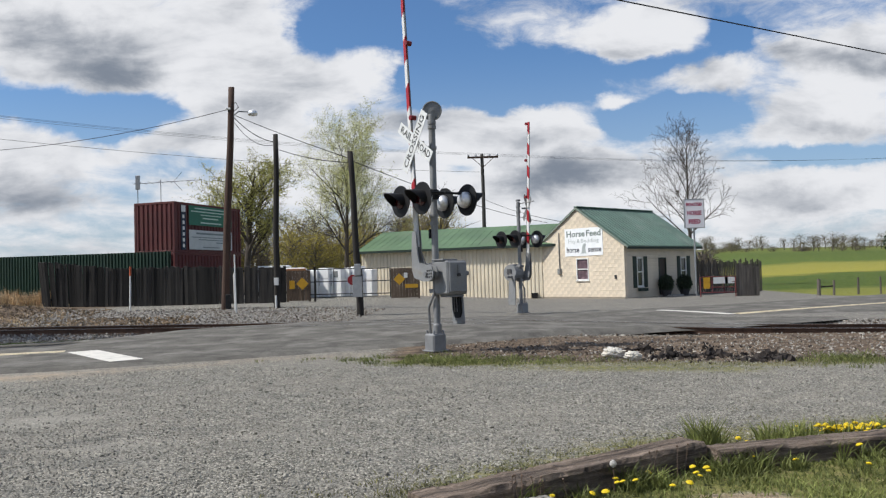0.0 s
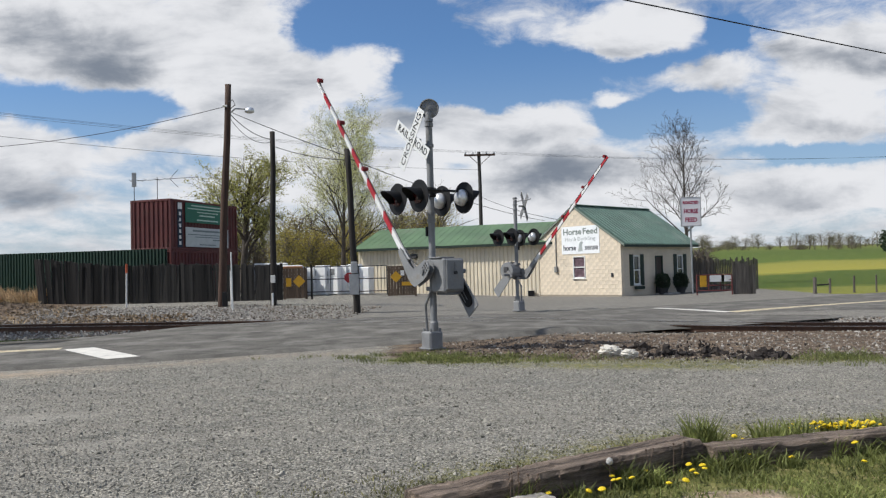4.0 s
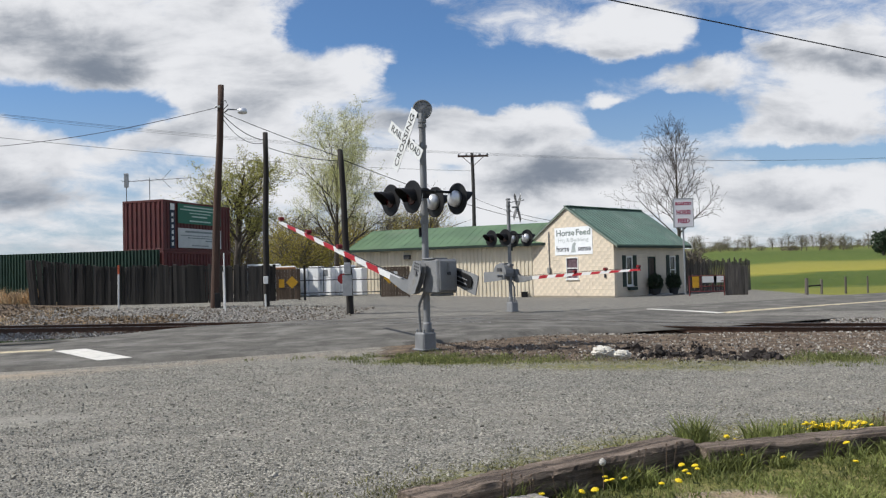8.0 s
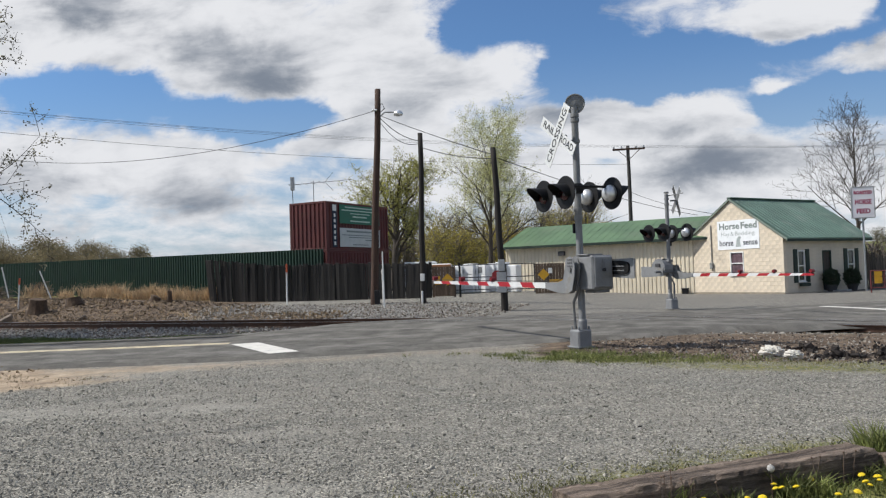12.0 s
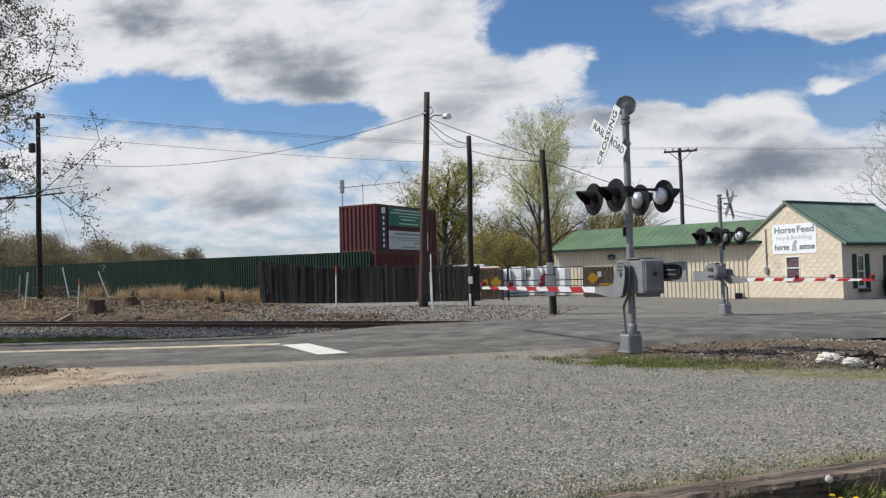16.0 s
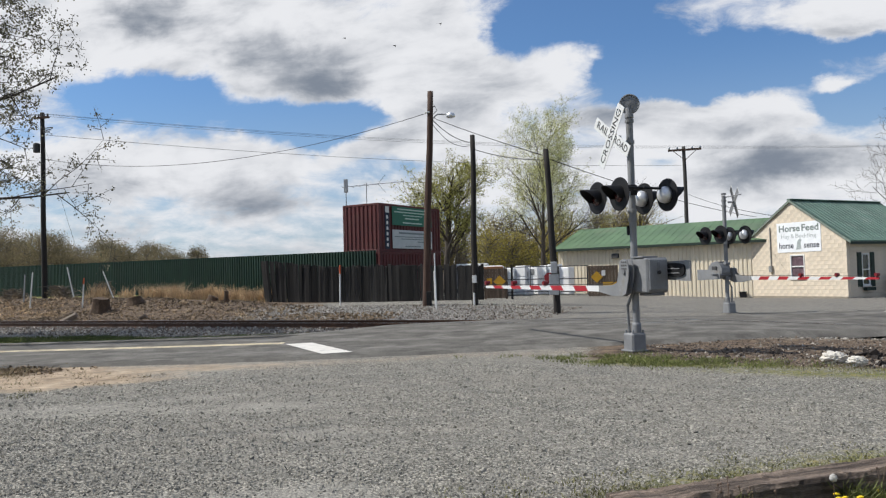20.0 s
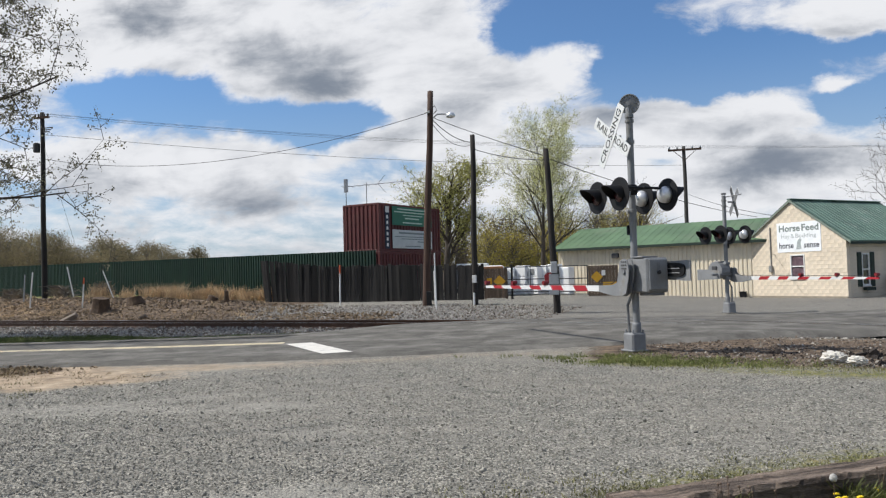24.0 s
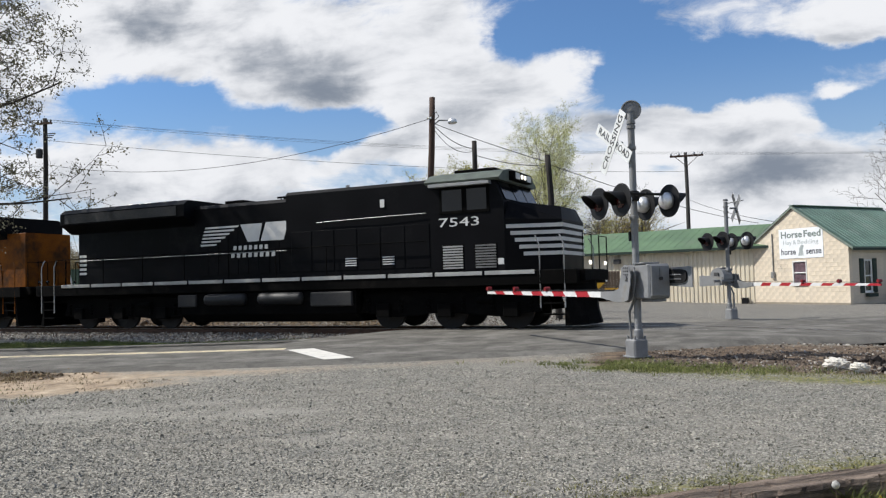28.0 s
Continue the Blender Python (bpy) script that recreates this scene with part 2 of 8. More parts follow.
def tube(bm, p, q, r0, r1=None, n=10, cap=True):
    """A tapered round bar from p to q."""
    p, q = Vector(p), Vector(q)
    r1 = r0 if r1 is None else r1
    d = q - p
    rot = d.to_track_quat("Z", "Y").to_matrix()
    rings = []
    for c, r in ((p, r0), (q, r1)):
        rings.append([bm.verts.new(c + rot @ Vector((r * math.cos(2 * math.pi * k / n), r * math.sin(2 * math.pi * k / n), 0))) for k in range(n)])
    for k in range(n):
        bm.faces.new((rings[0][k], rings[0][(k + 1) % n], rings[1][(k + 1) % n], rings[1][k]))
    if cap:
        bm.faces.new(rings[0][::-1])
        bm.faces.new(rings[1])
    return rings[0] + rings[1]


def path(bm, pts, r, n=6):
    """A round bar bent through points."""
    pts = [Vector(p) for p in pts]
    rings = []
    for i, p in enumerate(pts):
        d = (pts[min(i + 1, len(pts) - 1)] - pts[max(i - 1, 0)]).normalized()
        rot = d.to_track_quat("Z", "Y").to_matrix()
        rings.append([bm.verts.new(p + rot @ Vector((r * math.cos(2 * math.pi * k / n), r * math.sin(2 * math.pi * k / n), 0))) for k in range(n)])
    for a, b in zip(rings, rings[1:]):
        for k in range(n):
            bm.faces.new((a[k], a[(k + 1) % n], b[(k + 1) % n], b[k]))
    bm.faces.new(rings[0][::-1])
    bm.faces.new(rings[-1])


def prism(bm, outline, y0, y1):
    """An outline in x, z carried from y0 to y1."""
    a = [bm.verts.new((x, y0, z)) for x, z in outline]
    b = [bm.verts.new((x, y1, z)) for x, z in outline]
    n = len(outline)
    bm.faces.new(a)
    bm.faces.new(b[::-1])
    for i in range(n):
        bm.faces.new((a[i], b[i], b[(i + 1) % n], a[(i + 1) % n]))
    bmesh.ops.recalc_face_normals(bm, faces=bm.faces)
    return a + b


def lathe(bm, prof, m=None, n=20):
    """A profile of (radius, height) turned round z."""
    rings = []
    new_v = []
    for r, z in prof:
        ring = [bm.verts.new((r * math.cos(2 * math.pi * k / n), r * math.sin(2 * math.pi * k / n), z)) for k in range(n)]
        rings.append(ring)
        new_v += ring
    for a, b in zip(rings, rings[1:]):
        for k in range(n):
            bm.faces.new((a[k], a[(k + 1) % n], b[(k + 1) % n], b[k]))
    bm.faces.new(rings[0][::-1])
    bm.faces.new(rings[-1])
    if m is not None:
        bmesh.ops.transform(bm, matrix=m, verts=new_v)
    return new_v


def words(text, size, m, material, parent, name="lettering", extrude=0.002, width=None, bold=0.0):
    """Lettering in the built-in font, as a mesh, centred on m, facing m's +z."""
    cu = bpy.data.curves.new(name, "FONT")
    cu.body, cu.size, cu.extrude, cu.resolution_u = text, size, extrude, 2
    cu.align_x, cu.align_y, cu.offset = "CENTER", "CENTER", bold
    tmp = bpy.data.objects.new(name, cu)
    scene.collection.objects.link(tmp)
    me = bpy.data.meshes.new_from_object(tmp.evaluated_get(bpy.context.evaluated_depsgraph_get()))
    bpy.data.objects.remove(tmp)
    if width:
        xs = [v.co.x for v in me.vertices]
        k = width / (max(xs) - min(xs))
        for v in me.vertices:
            v.co.x *= k
    me.materials.clear()
    me.materials.append(material)
    ob = new(name, me)
    ob.matrix_basis = m
    ob.parent = parent
    return ob


# ---- the plan ----
TRACK_K = -0.203


def track_y(x):
    return 22.3 + TRACK_K * x


TD = Vector((1, TRACK_K, 0)).normalized()      # along the track
TN = Vector((-TD.y, TD.x, 0))                  # away from the camera
TRACK_ANGLE = math.degrees(math.atan2(TD.y, TD.x))
RAIL_Z = 0.15


def rail_z(s):
    """The rail head: level from the west over the crossing, then falling away."""
    return RAIL_Z if s < 0.5 else RAIL_Z - 0.30 * (1 - math.exp(-((s - 0.5) / 6.0) ** 1.6)) - 0.004 * max(0, s - 14)


def road_y(x):
    x2 = max(-60, min(60, x))
    y = 20.85 + 0.40 * x2 + 0.0054 * x2 * x2 * (1 if abs(x2) < 25 else 25 / abs(x2)) - 0.7 * sstep(-2, -8, x2)
    return y + (x - x2) * (0.27 if x < 0 else 0.53)


def sstep(a, b, v):
    v = max(0.0, min(1.0, (v - a) / (b - a)))
    return v * v * (3 - 2 * v)


def ground_z(x, y):
    """The height of the ground."""
    far = (y - track_y(x)) / 1.0204
    back = sstep(2.5, 9, far) * sstep(4, -9, x - (y - 25) * 0.12) * 0.38     # the bank behind the track, towards the fences
    hill = sstep(38, 330, y - 0.2 * x) * sstep(6, 45, x - 0.15 * y) * 9.0
    lump = 0.012 * noise.noise(Vector((x * 0.35, y * 0.35, 0))) + 0.006 * noise.noise(Vector((x * 1.3, y * 1.3, 3)))
    bank = 0.42 * math.exp(-((far - 6.5) / 2.2) ** 2) * sstep(-14, -20, x) * (0.8 + 0.8 * noise.noise(Vector((x * 0.4, y * 0.4, 5))))
    back += 0.5 * sstep(-14, -31, x) * sstep(3.5, 10, far)
    bed = -0.02
    dip = -0.26 * sstep(0.5, 6.5, x) * sstep(3.6, 1.6, abs(far))
    return back + hill + lump + bank + bed + dip


# ---- ground ----
def timber_side(x, y):
    """Above 0 on the gravel side of the timber edging, below 0 on the lawn."""
    if x < 1.9:
        return y - (4.78 + 0.63 * (x + 0.2))
    return y - (6.0 + 0.24 * (x - 1.9))


def worn(x, y):
    """Pale sweeps in the gravel where tyres have ground it to dust."""
    u, v = 0.93 * x + 0.37 * y, -0.37 * x + 0.93 * y
    n = noise.noise(Vector((u * 0.20, v * 0.62, 4))) + 0.5 * noise.noise(Vector((u * 0.6, v * 1.7, 6))) + 0.2 * noise.noise(Vector((u * 2.0, v * 4.0, 1)))
    west = 0.22 + 0.78 * sstep(-0.22, -0.5, x / max(y, 1.0))
    return 0.75 * west * sstep(-0.2, 0.5, n)


def soil(x, y):
    """Weights of grass, dirt, ballast, field and tarmac at a place."""
    n = noise.noise(Vector((x * 0.5, y * 0.5, 1))) + 0.5 * noise.noise(Vector((x * 1.7, y * 1.7, 2)))
    far = (y - track_y(x)) / 1.0204
    side = timber_side(x, y)
    grass = dirt = ballast = field = tarmac = sand = 0.0
    if x > -0.6 or side < -3:
        lawn = sstep(0.1, -0.15, side) if x > -0.45 else 0.0
        grass = max(grass, lawn)
        strip = math.exp(-((side - 0.3) / 0.95) ** 2) * sstep(-0.6, 0.2, x)
        grass = max(grass, (0.82 + 0.3 * n) * strip)
    # tufts round the signal's foot and along the gravel's far edge
    e = y - (13.55 - 0.28 * max(-2, min(x, 5)))
    grass = max(grass, (0.75 + 0.5 * n) * math.exp(-((x - 0.1) / 1.5) ** 2 - (e / 0.6) ** 2))
    grass = max(grass, 0.5 * math.exp(-((e + 0.2) / 0.5) ** 2) * sstep(-1.2, 1.5, x))
    e2 = y - (12.1 - 0.25 * (x - 2.5))
    grass = max(grass, (0.6 + 0.3 * n) * math.exp(-(e2 / 0.6) ** 2) * sstep(-0.5, 1.5, x) * sstep(5.4, 4.0, x))
    # soil and old stone between the gravel and the track
    if x > -1.8:
        dirt = max(dirt, sstep(-0.4, 0.5, e + 0.4 * n) * sstep(7, 4, e) * sstep(-1.8, -0.3, x))
    ballast = max(ballast, sstep(3.4, 2.2, abs(far) - (1.6 * sstep(-5, -8, x) if far < 0 else 0)))
    if far > 0:
        left = sstep(0, -9, x - 0.1 * (y - 25))
        ballast = max(ballast, sstep(8.8, 6.6, far) * left * sstep(-19, -14, x))
        dirt = max(dirt, sstep(1.6, 2.6, far) * sstep(-13, -18, x))
        grass = max(grass, sstep(9, 16, far) * sstep(-15, -22, x) * 0.7)
        tarmac = max(tarmac, (1 - left) * sstep(1.5, 3, far) * sstep(60, 55, y))
        field = max(field, sstep(2.0, 3.5, x - (15.6 + 0.10 * (y - 39))) * sstep(34.5, 36.5, y - 0.05 * x))
        field = max(field, sstep(62, 70, y))
    # bare earth beside the road
    d = math.hypot((x + 11.0) / 3.6, (y - 11.2) / 1.9) + 0.3 * n
    sand = max(sand, 0.85 * sstep(1.15, 0.7, d))
    edge = (y - (road_y(x) - 4.3)) / 1.07
    sand = max(sand, (0.30 + 0.5 * sstep(-5, -9, x)) * math.exp(-((edge + 0.45 + 0.5 * n) / 0.7) ** 2) * sstep(2.5, -3, x))
    if side < -0.2 and x > -0.4:
        bare = math.hypot((x - 1.85) / 0.42, (y - 5.05) / 0.2) + 0.4 * n
        if bare < 1:
            grass, sand = grass * 0.35, max(sand, 0.8)
    if x < -7 and far < -1.2:
        o = (y - road_y(x)) * 0.97 - 2.9
        grass = max(grass, (0.8 + 0.2 * n) * sstep(-0.3, 0.0, o) * sstep(0.45 + 3.0 * sstep(-11, -16, x), 0.15 + 1.8 * sstep(-11, -16, x), o))
        # dirt here darkens the verge in place of the tree's shade
        dirt = max(dirt, 0.7 * sstep(-15, -19, x) * sstep(-4.5, -4, far))
    weeds = math.hypot((x + 11.2) / 1.3, (y - 12.0) / 0.8) + 0.5 * n
    dirt = max(dirt, 0.75 * sstep(1.1, 0.6, weeds))
    if y < 3 and side > -3:
        grass = max(grass, sstep(-3, -6, y))
    if x < -11:
        grass = max(grass, 0.8 * sstep(-13, -16, x) * sstep(17, 14, y + 0.3 * x + 6))
    return grass, dirt, ballast, field, tarmac, sand, worn(x, y)


def grid_line(spans):
    """Ever wider steps away from the middle."""
    out = []
    for a, b, step in spans:
        n = max(1, round((b - a) / step))
        out += [a + (b - a) * i / n for i in range(n)]
    return out + [spans[-1][1]]


def mix_rgb(nt, fac, a, b):
    m = nt.nodes.new("ShaderNodeMix")
    m.data_type = "RGBA"
    for k, v in (("Factor", fac), ("A", a), ("B", b)):
        if isinstance(v, (tuple, list)):
            m.inputs[k].default_value = (*v, 1)
        elif isinstance(v, float):
            m.inputs[k].default_value = v
        else:
            nt.links.new(v, m.inputs[k])
    return m.outputs["Result"]


def ground_material():
    m = bpy.data.materials.new("ground")
    m.use_nodes = True
    nt = m.node_tree
    N, L = nt.nodes.new, nt.links.new
    b = nt.nodes["Principled BSDF"]
    b.inputs["Specular IOR Level"].default_value = 0.15
    co = N("ShaderNodeTexCoord").outputs["Object"]

    def tex(scale, detail=4, rough=0.6):
        n = N("ShaderNodeTexNoise")
        n.inputs["Scale"].default_value, n.inputs["Detail"].default_value, n.inputs["Roughness"].default_value = scale, detail, rough
        L(co, n.inputs[0])
        return n.outputs["Fac"]

    def ramp(fac, *stops):
        r = N("ShaderNodeValToRGB")
        els = r.color_ramp.elements
        while len(els) < len(stops):
            els.new(0.5)
        for e, (p, c) in zip(els, stops):
            e.position, e.color = p, (*c, 1)
        L(fac, r.inputs[0])
        return r.outputs[0]

    vor = N("ShaderNodeTexVoronoi")
    vor.inputs["Scale"].default_value = 58
    vor.inputs["Randomness"].default_value = 1
    L(co, vor.inputs[0])
    stone = N("ShaderNodeSeparateColor")
    L(vor.outputs["Color"], stone.inputs[0])
    vor2 = N("ShaderNodeTexVoronoi")
    vor2.inputs["Scale"].default_value = 24
    L(co, vor2.inputs[0])
    stone2 = N("ShaderNodeSeparateColor")
    L(vor2.outputs["Color"], stone2.inputs[0])
    big, mid, fine = tex(0.35, 5), tex(2.3, 5), tex(30, 3)
    # crushed grey stone
    grv = ramp(stone.outputs[0], (0.0, (0.058, 0.055, 0.046)), (0.45, (0.205, 0.194, 0.164)), (0.85, (0.375, 0.352, 0.298)), (1.0, (0.60, 0.56, 0.47)))
    pale = ramp(stone2.outputs[0], (0.0, (0.085, 0.084, 0.078)), (1.0, (0.22, 0.212, 0.19)))
    grv = mix_rgb(nt, 0.2, grv, pale)
    worn = ramp(big, (0.42, (0, 0, 0)), (0.62, (1, 1, 1)))
    grv = mix_rgb(nt, worn, grv, mix_rgb(nt, 0.4, grv, (0.26, 0.24, 0.205)))
    cool = ramp(tex(0.55, 6, 0.62), (0.52, (0, 0, 0)), (0.72, (0.35, 0.35, 0.35)))
    grv = mix_rgb(nt, cool, grv, mix_rgb(nt, 0.5, grv, (0.15, 0.165, 0.165)))
    damp = ramp(mid, (0.35, (0.78, 0.79, 0.80)), (0.6, (1, 1, 1)))
    mul = N("ShaderNodeMix")
    mul.data_type, mul.blend_type = "RGBA", "MULTIPLY"
    mul.inputs["Factor"].default_value = 1
    L(grv, mul.inputs["A"])
    L(damp, mul.inputs["B"])
    grv = mul.outputs["Result"]
    grass = ramp(tex(7, 6), (0.25, (0.07, 0.078, 0.025)), (0.5, (0.15, 0.152, 0.048)), (0.75, (0.30, 0.25, 0.12)))
    dirt = ramp(tex(3.5, 7, 0.7), (0.3, (0.05, 0.038, 0.028)), (0.52, (0.135, 0.10, 0.072)), (0.75, (0.30, 0.225, 0.15)))
    bal = ramp(stone2.outputs[1], (0.0, (0.05, 0.046, 0.042)), (0.6, (0.19, 0.178, 0.16)), (1.0, (0.38, 0.36, 0.325)))
    sepp = N("ShaderNodeSeparateXYZ")
    L(co, sepp.inputs[0])
    ln = N("ShaderNodeMath")
    ln.operation = "MULTIPLY_ADD"
    L(sepp.outputs["X"], ln.inputs[0])
    ln.inputs[1].default_value = -0.12
    L(sepp.outputs["Y"], ln.inputs[2])
    wv = N("ShaderNodeMath")
    wv.operation = "MULTIPLY_ADD"
    L(tex(0.09, 6, 0.7), wv.inputs[0])
    wv.inputs[1].default_value = 26.0
    L(ln.outputs[0], wv.inputs[2])
    bandp = N("ShaderNodeMapRange")
    bandp.inputs["From Min"].default_value, bandp.inputs["From Max"].default_value = 45.0, 245.0
    L(wv.outputs[0], bandp.inputs[0])
    fld = ramp(bandp.outputs[0], (0.0, (0.26, 0.25, 0.05)), (0.06, (0.19, 0.20, 0.05)), (0.085, (0.045, 0.085, 0.018)), (0.26, (0.05, 0.09, 0.02)), (0.30, (0.36, 0.31, 0.06)), (0.45, (0.29, 0.27, 0.06)), (0.53, (0.075, 0.12, 0.028)), (0.78, (0.06, 0.10, 0.026)), (1.0, (0.14, 0.16, 0.045)))
    speck = ramp(tex(0.9, 8, 0.8), (0.42, (0.09, 0.14, 0.03)), (0.62, (0.40, 0.36, 0.06)))
    fld = mix_rgb(nt, 0.22, fld, speck)
    fld = mix_rgb(nt, 0.18, fld, (0.03, 0.048, 0.012))
    tar = ramp(tex(6, 6), (0.3, (0.10, 0.094, 0.085)), (0.7, (0.245, 0.23, 0.205)))
    tar = mix_rgb(nt, 0.4, tar, grv)
    col = grv
    worn_dust = mix_rgb(nt, 0.5, (0.35, 0.335, 0.29), grv)
    pale_soil = ramp(tex(2.2, 8, 0.7), (0.3, (0.20, 0.15, 0.105)), (0.5, (0.38, 0.295, 0.205)), (0.72, (0.58, 0.46, 0.33)))
    for key, colour, soft in (("tarmac", tar, 0.25), ("worn", worn_dust, 0.9), ("sand", pale_soil, 0.7), ("dirt", dirt, 0.3), ("ballast", bal, 0.25), ("field", fld, 0.15), ("grass", grass, 0.45)):
        at = N("ShaderNodeAttribute")
        at.attribute_name = key
        ad = N("ShaderNodeMath")
        ad.operation = "MULTIPLY_ADD"
        nn = N("ShaderNodeMath")
        nn.operation = "SUBTRACT"
        L(tex(9 if key != "grass" else 14, 7, 0.75), nn.inputs[0])
        nn.inputs[1].default_value = 0.5
        L(nn.outputs[0], ad.inputs[0])
        ad.inputs[1].default_value = 1.6
        L(at.outputs["Fac"], ad.inputs[2])
        mr = N("ShaderNodeMapRange")
        mr.inputs["From Min"].default_value, mr.inputs["From Max"].default_value = 0.5 - soft / 2, 0.5 + soft / 2
        L(ad.outputs[0], mr.inputs[0])
        col = mix_rgb(nt, mr.outputs[0], col, colour)
    L(col, b.inputs["Base Color"])
    b.inputs["Roughness"].default_value = 0.95
    bp = N("ShaderNodeBump")
    bp.inputs["Strength"].default_value, bp.inputs["Distance"].default_value = 0.6, 0.03
    hh = N("ShaderNodeMath")
    hh.operation = "SUBTRACT"
    L(fine, hh.inputs[0])
    L(vor.outputs["Distance"], hh.inputs[1])
    L(hh.outputs[0], bp.inputs["Height"])
    L(bp.outputs[0], b.inputs["Normal"])
    return m


def build_ground():
    xs = grid_line([(-2500, -500, 400), (-500, -120, 40), (-120, -45, 6), (-45, -18, 0.9), (-18, 12, 0.17), (12, 30, 0.6), (30, 120, 5), (120, 500, 40), (500, 2500, 400)])
    ys = grid_line([(-2500, -400, 400), (-400, -60, 40), (-60, -6, 6), (-6, 4, 0.8), (4, 19, 0.15), (19, 34, 0.4), (34, 66, 1.2), (66, 150, 6), (150, 600, 30), (600, 3000, 300)])
    nx, ny = len(xs), len(ys)
    verts = [(x, y, ground_z(x, y)) for y in ys for x in xs]
    faces = [(j * nx + i, j * nx + i + 1, (j + 1) * nx + i + 1, (j + 1) * nx + i) for j in range(ny - 1) for i in range(nx - 1)]
    ob = raw("ground", verts, faces, ground_material(), smooth=True)
    w = np.array([soil(x, y) for x, y, _ in verts])
    for k, key in enumerate(("grass", "dirt", "ballast", "field", "tarmac", "sand", "worn")):
        at = ob.data.attributes.new(key, "FLOAT", "POINT")
        at.data.foreach_set("value", w[:, k].astype(np.float32))
    tagged(ob, "grey gravel yard with grass edges, soil and a green field beyond", "ground", kind="structure")


build_ground()


# ---- road ----
ASPHALT = mat("asphalt", (0.14, 0.132, 0.117), 0.9, scale=1.6, var=0.32, bump=0.6, fine=70, spec=0.12, dirt=(0.20, 0.19, 0.17), dirt_amount=0.4)
PAINT_W = mat("road_paint_white", (0.74, 0.71, 0.64), 0.75, scale=4, var=0.1, fine=80, dirt=(0.35, 0.34, 0.32), dirt_amount=0.15)
PAINT_Y = mat("road_paint_yellow", (0.74, 0.63, 0.42), 0.8, scale=4, var=0.15, fine=80, dirt=(0.22, 0.2, 0.17), dirt_amount=0.3)


def road_z(x, y):
    far = (y - track_y(x)) / 1.0204
    return 0.03 + (rail_z((x - 0.0) * 1.02) - 0.034) * math.exp(-(max(0, abs(far) - 0.9) / 3.0) ** 2)


def far_lane(x):
    """By how much the far lane is narrower west of the crossing."""
    return 1.5 * sstep(-4, -8.5, x)


def road_frame(x):
    k = (road_y(x + 0.05) - road_y(x - 0.05)) / 0.1
    t = Vector((1, k, 0)).normalized()
    return Vector((x, road_y(x), 0)), t, Vector((-t.y, t.x, 0))


def build_road():
    xs = [-300, -150, -80, -50] + [-40 + 0.5 * i for i in range(141)] + [40, 60, 100, 200, 400]
    offs = [-3.9, -3.6, -2.5, -1.5, -0.5, 0.5, 1.5, 2.2, 3.6, 4.4, 4.7]
    verts, faces = [], []
    for x in xs:
        c, t, n = road_frame(x)
        wob = 0.18 * noise.noise(Vector((x * 0.6, 0, 7))) + 0.08 * noise.noise(Vector((x * 2.3, 0, 9)))
        for k, o in enumerate(offs):
            if o > 3:
                o -= far_lane(x) + 0.6 * wob
            p = c + n * (o + (wob + 0.85 * sstep(-1, 2, x) if o < -3 else 0))
            z = road_z(p.x, p.y)
            if k in (0, len(offs) - 1):
                z = -0.12
            verts.append((p.x, p.y, z + (ground_z(p.x, p.y) if abs(x) > 35 else 0)))
    m = len(offs)
    for i in range(len(xs) - 1):
        for j in range(m - 1):
            a = i * m + j
            faces.append((a, a + m, a + m + 1, a + 1))
    ob = raw("road", verts, faces, ASPHALT, smooth=True)
    tagged(ob, "worn grey asphalt road over the level crossing", "road", kind="structure")

    def strip(name, x0, x1, o0, o1, material, label, step=0.4):
        bm = bmesh.new()
        n = max(1, int((x1 - x0) / step))
        rows = []
        for i in range(n + 1):
            x = x0 + (x1 - x0) * i / n
            c, t, nn = road_frame(x)
            row = []
            for o in (o0, o1):
                p = c + nn * o
                p.z = road_z(p.x, p.y) + 0.005
                row.append(bm.verts.new(p))
            rows.append(row)
        for a, b in zip(rows, rows[1:]):
            bm.faces.new((a[0], b[0], b[1], a[1]))
        return tagged(part(name, bm, material), label, "road marking", kind="structure")

    def bar(name, p, q, width, label):
        p, q = Vector(p), Vector(q)
        d = (q - p).normalized()
        s = Vector((-d.y, d.x)) * width / 2
        bm = bmesh.new()
        n = 8
        rows = []
        for i in range(n + 1):
            c = p + (q - p) * i / n
            rows.append([bm.verts.new((v.x, v.y, road_z(v.x, v.y) + 0.007)) for v in (c - s, c + s)])
        for a, b in zip(rows, rows[1:]):
            bm.faces.new((a[0], b[0], b[1], a[1]))
        bmesh.ops.recalc_face_normals(bm, faces=bm.faces)
        return tagged(part(name, bm, PAINT_W), label, "road marking", kind="structure")

    strip("centre_line", -40, -8.2, -0.22, -0.025, PAINT_Y, "faded yellow centre line on the asphalt")
    strip("centre_line", -40, -8.2, 0.025, 0.22, PAINT_Y, "faded yellow centre line on the asphalt")
    strip("centre_line", 9.0, 34, -0.24, -0.06, PAINT_Y, "faded yellow centre line on the asphalt")
    strip("centre_line", 9.0, 34, 0.0, 0.16, PAINT_Y, "faded yellow centre line on the asphalt")
    bar("stop_bar", (-7.76, 17.12), (-5.91, 14.84), 0.62, "white painted stop bar before the crossing")
    bar("stop_bar", (7.4, 27.7), (8.9, 24.8), 0.36, "white painted stop bar before the crossing")


build_road()


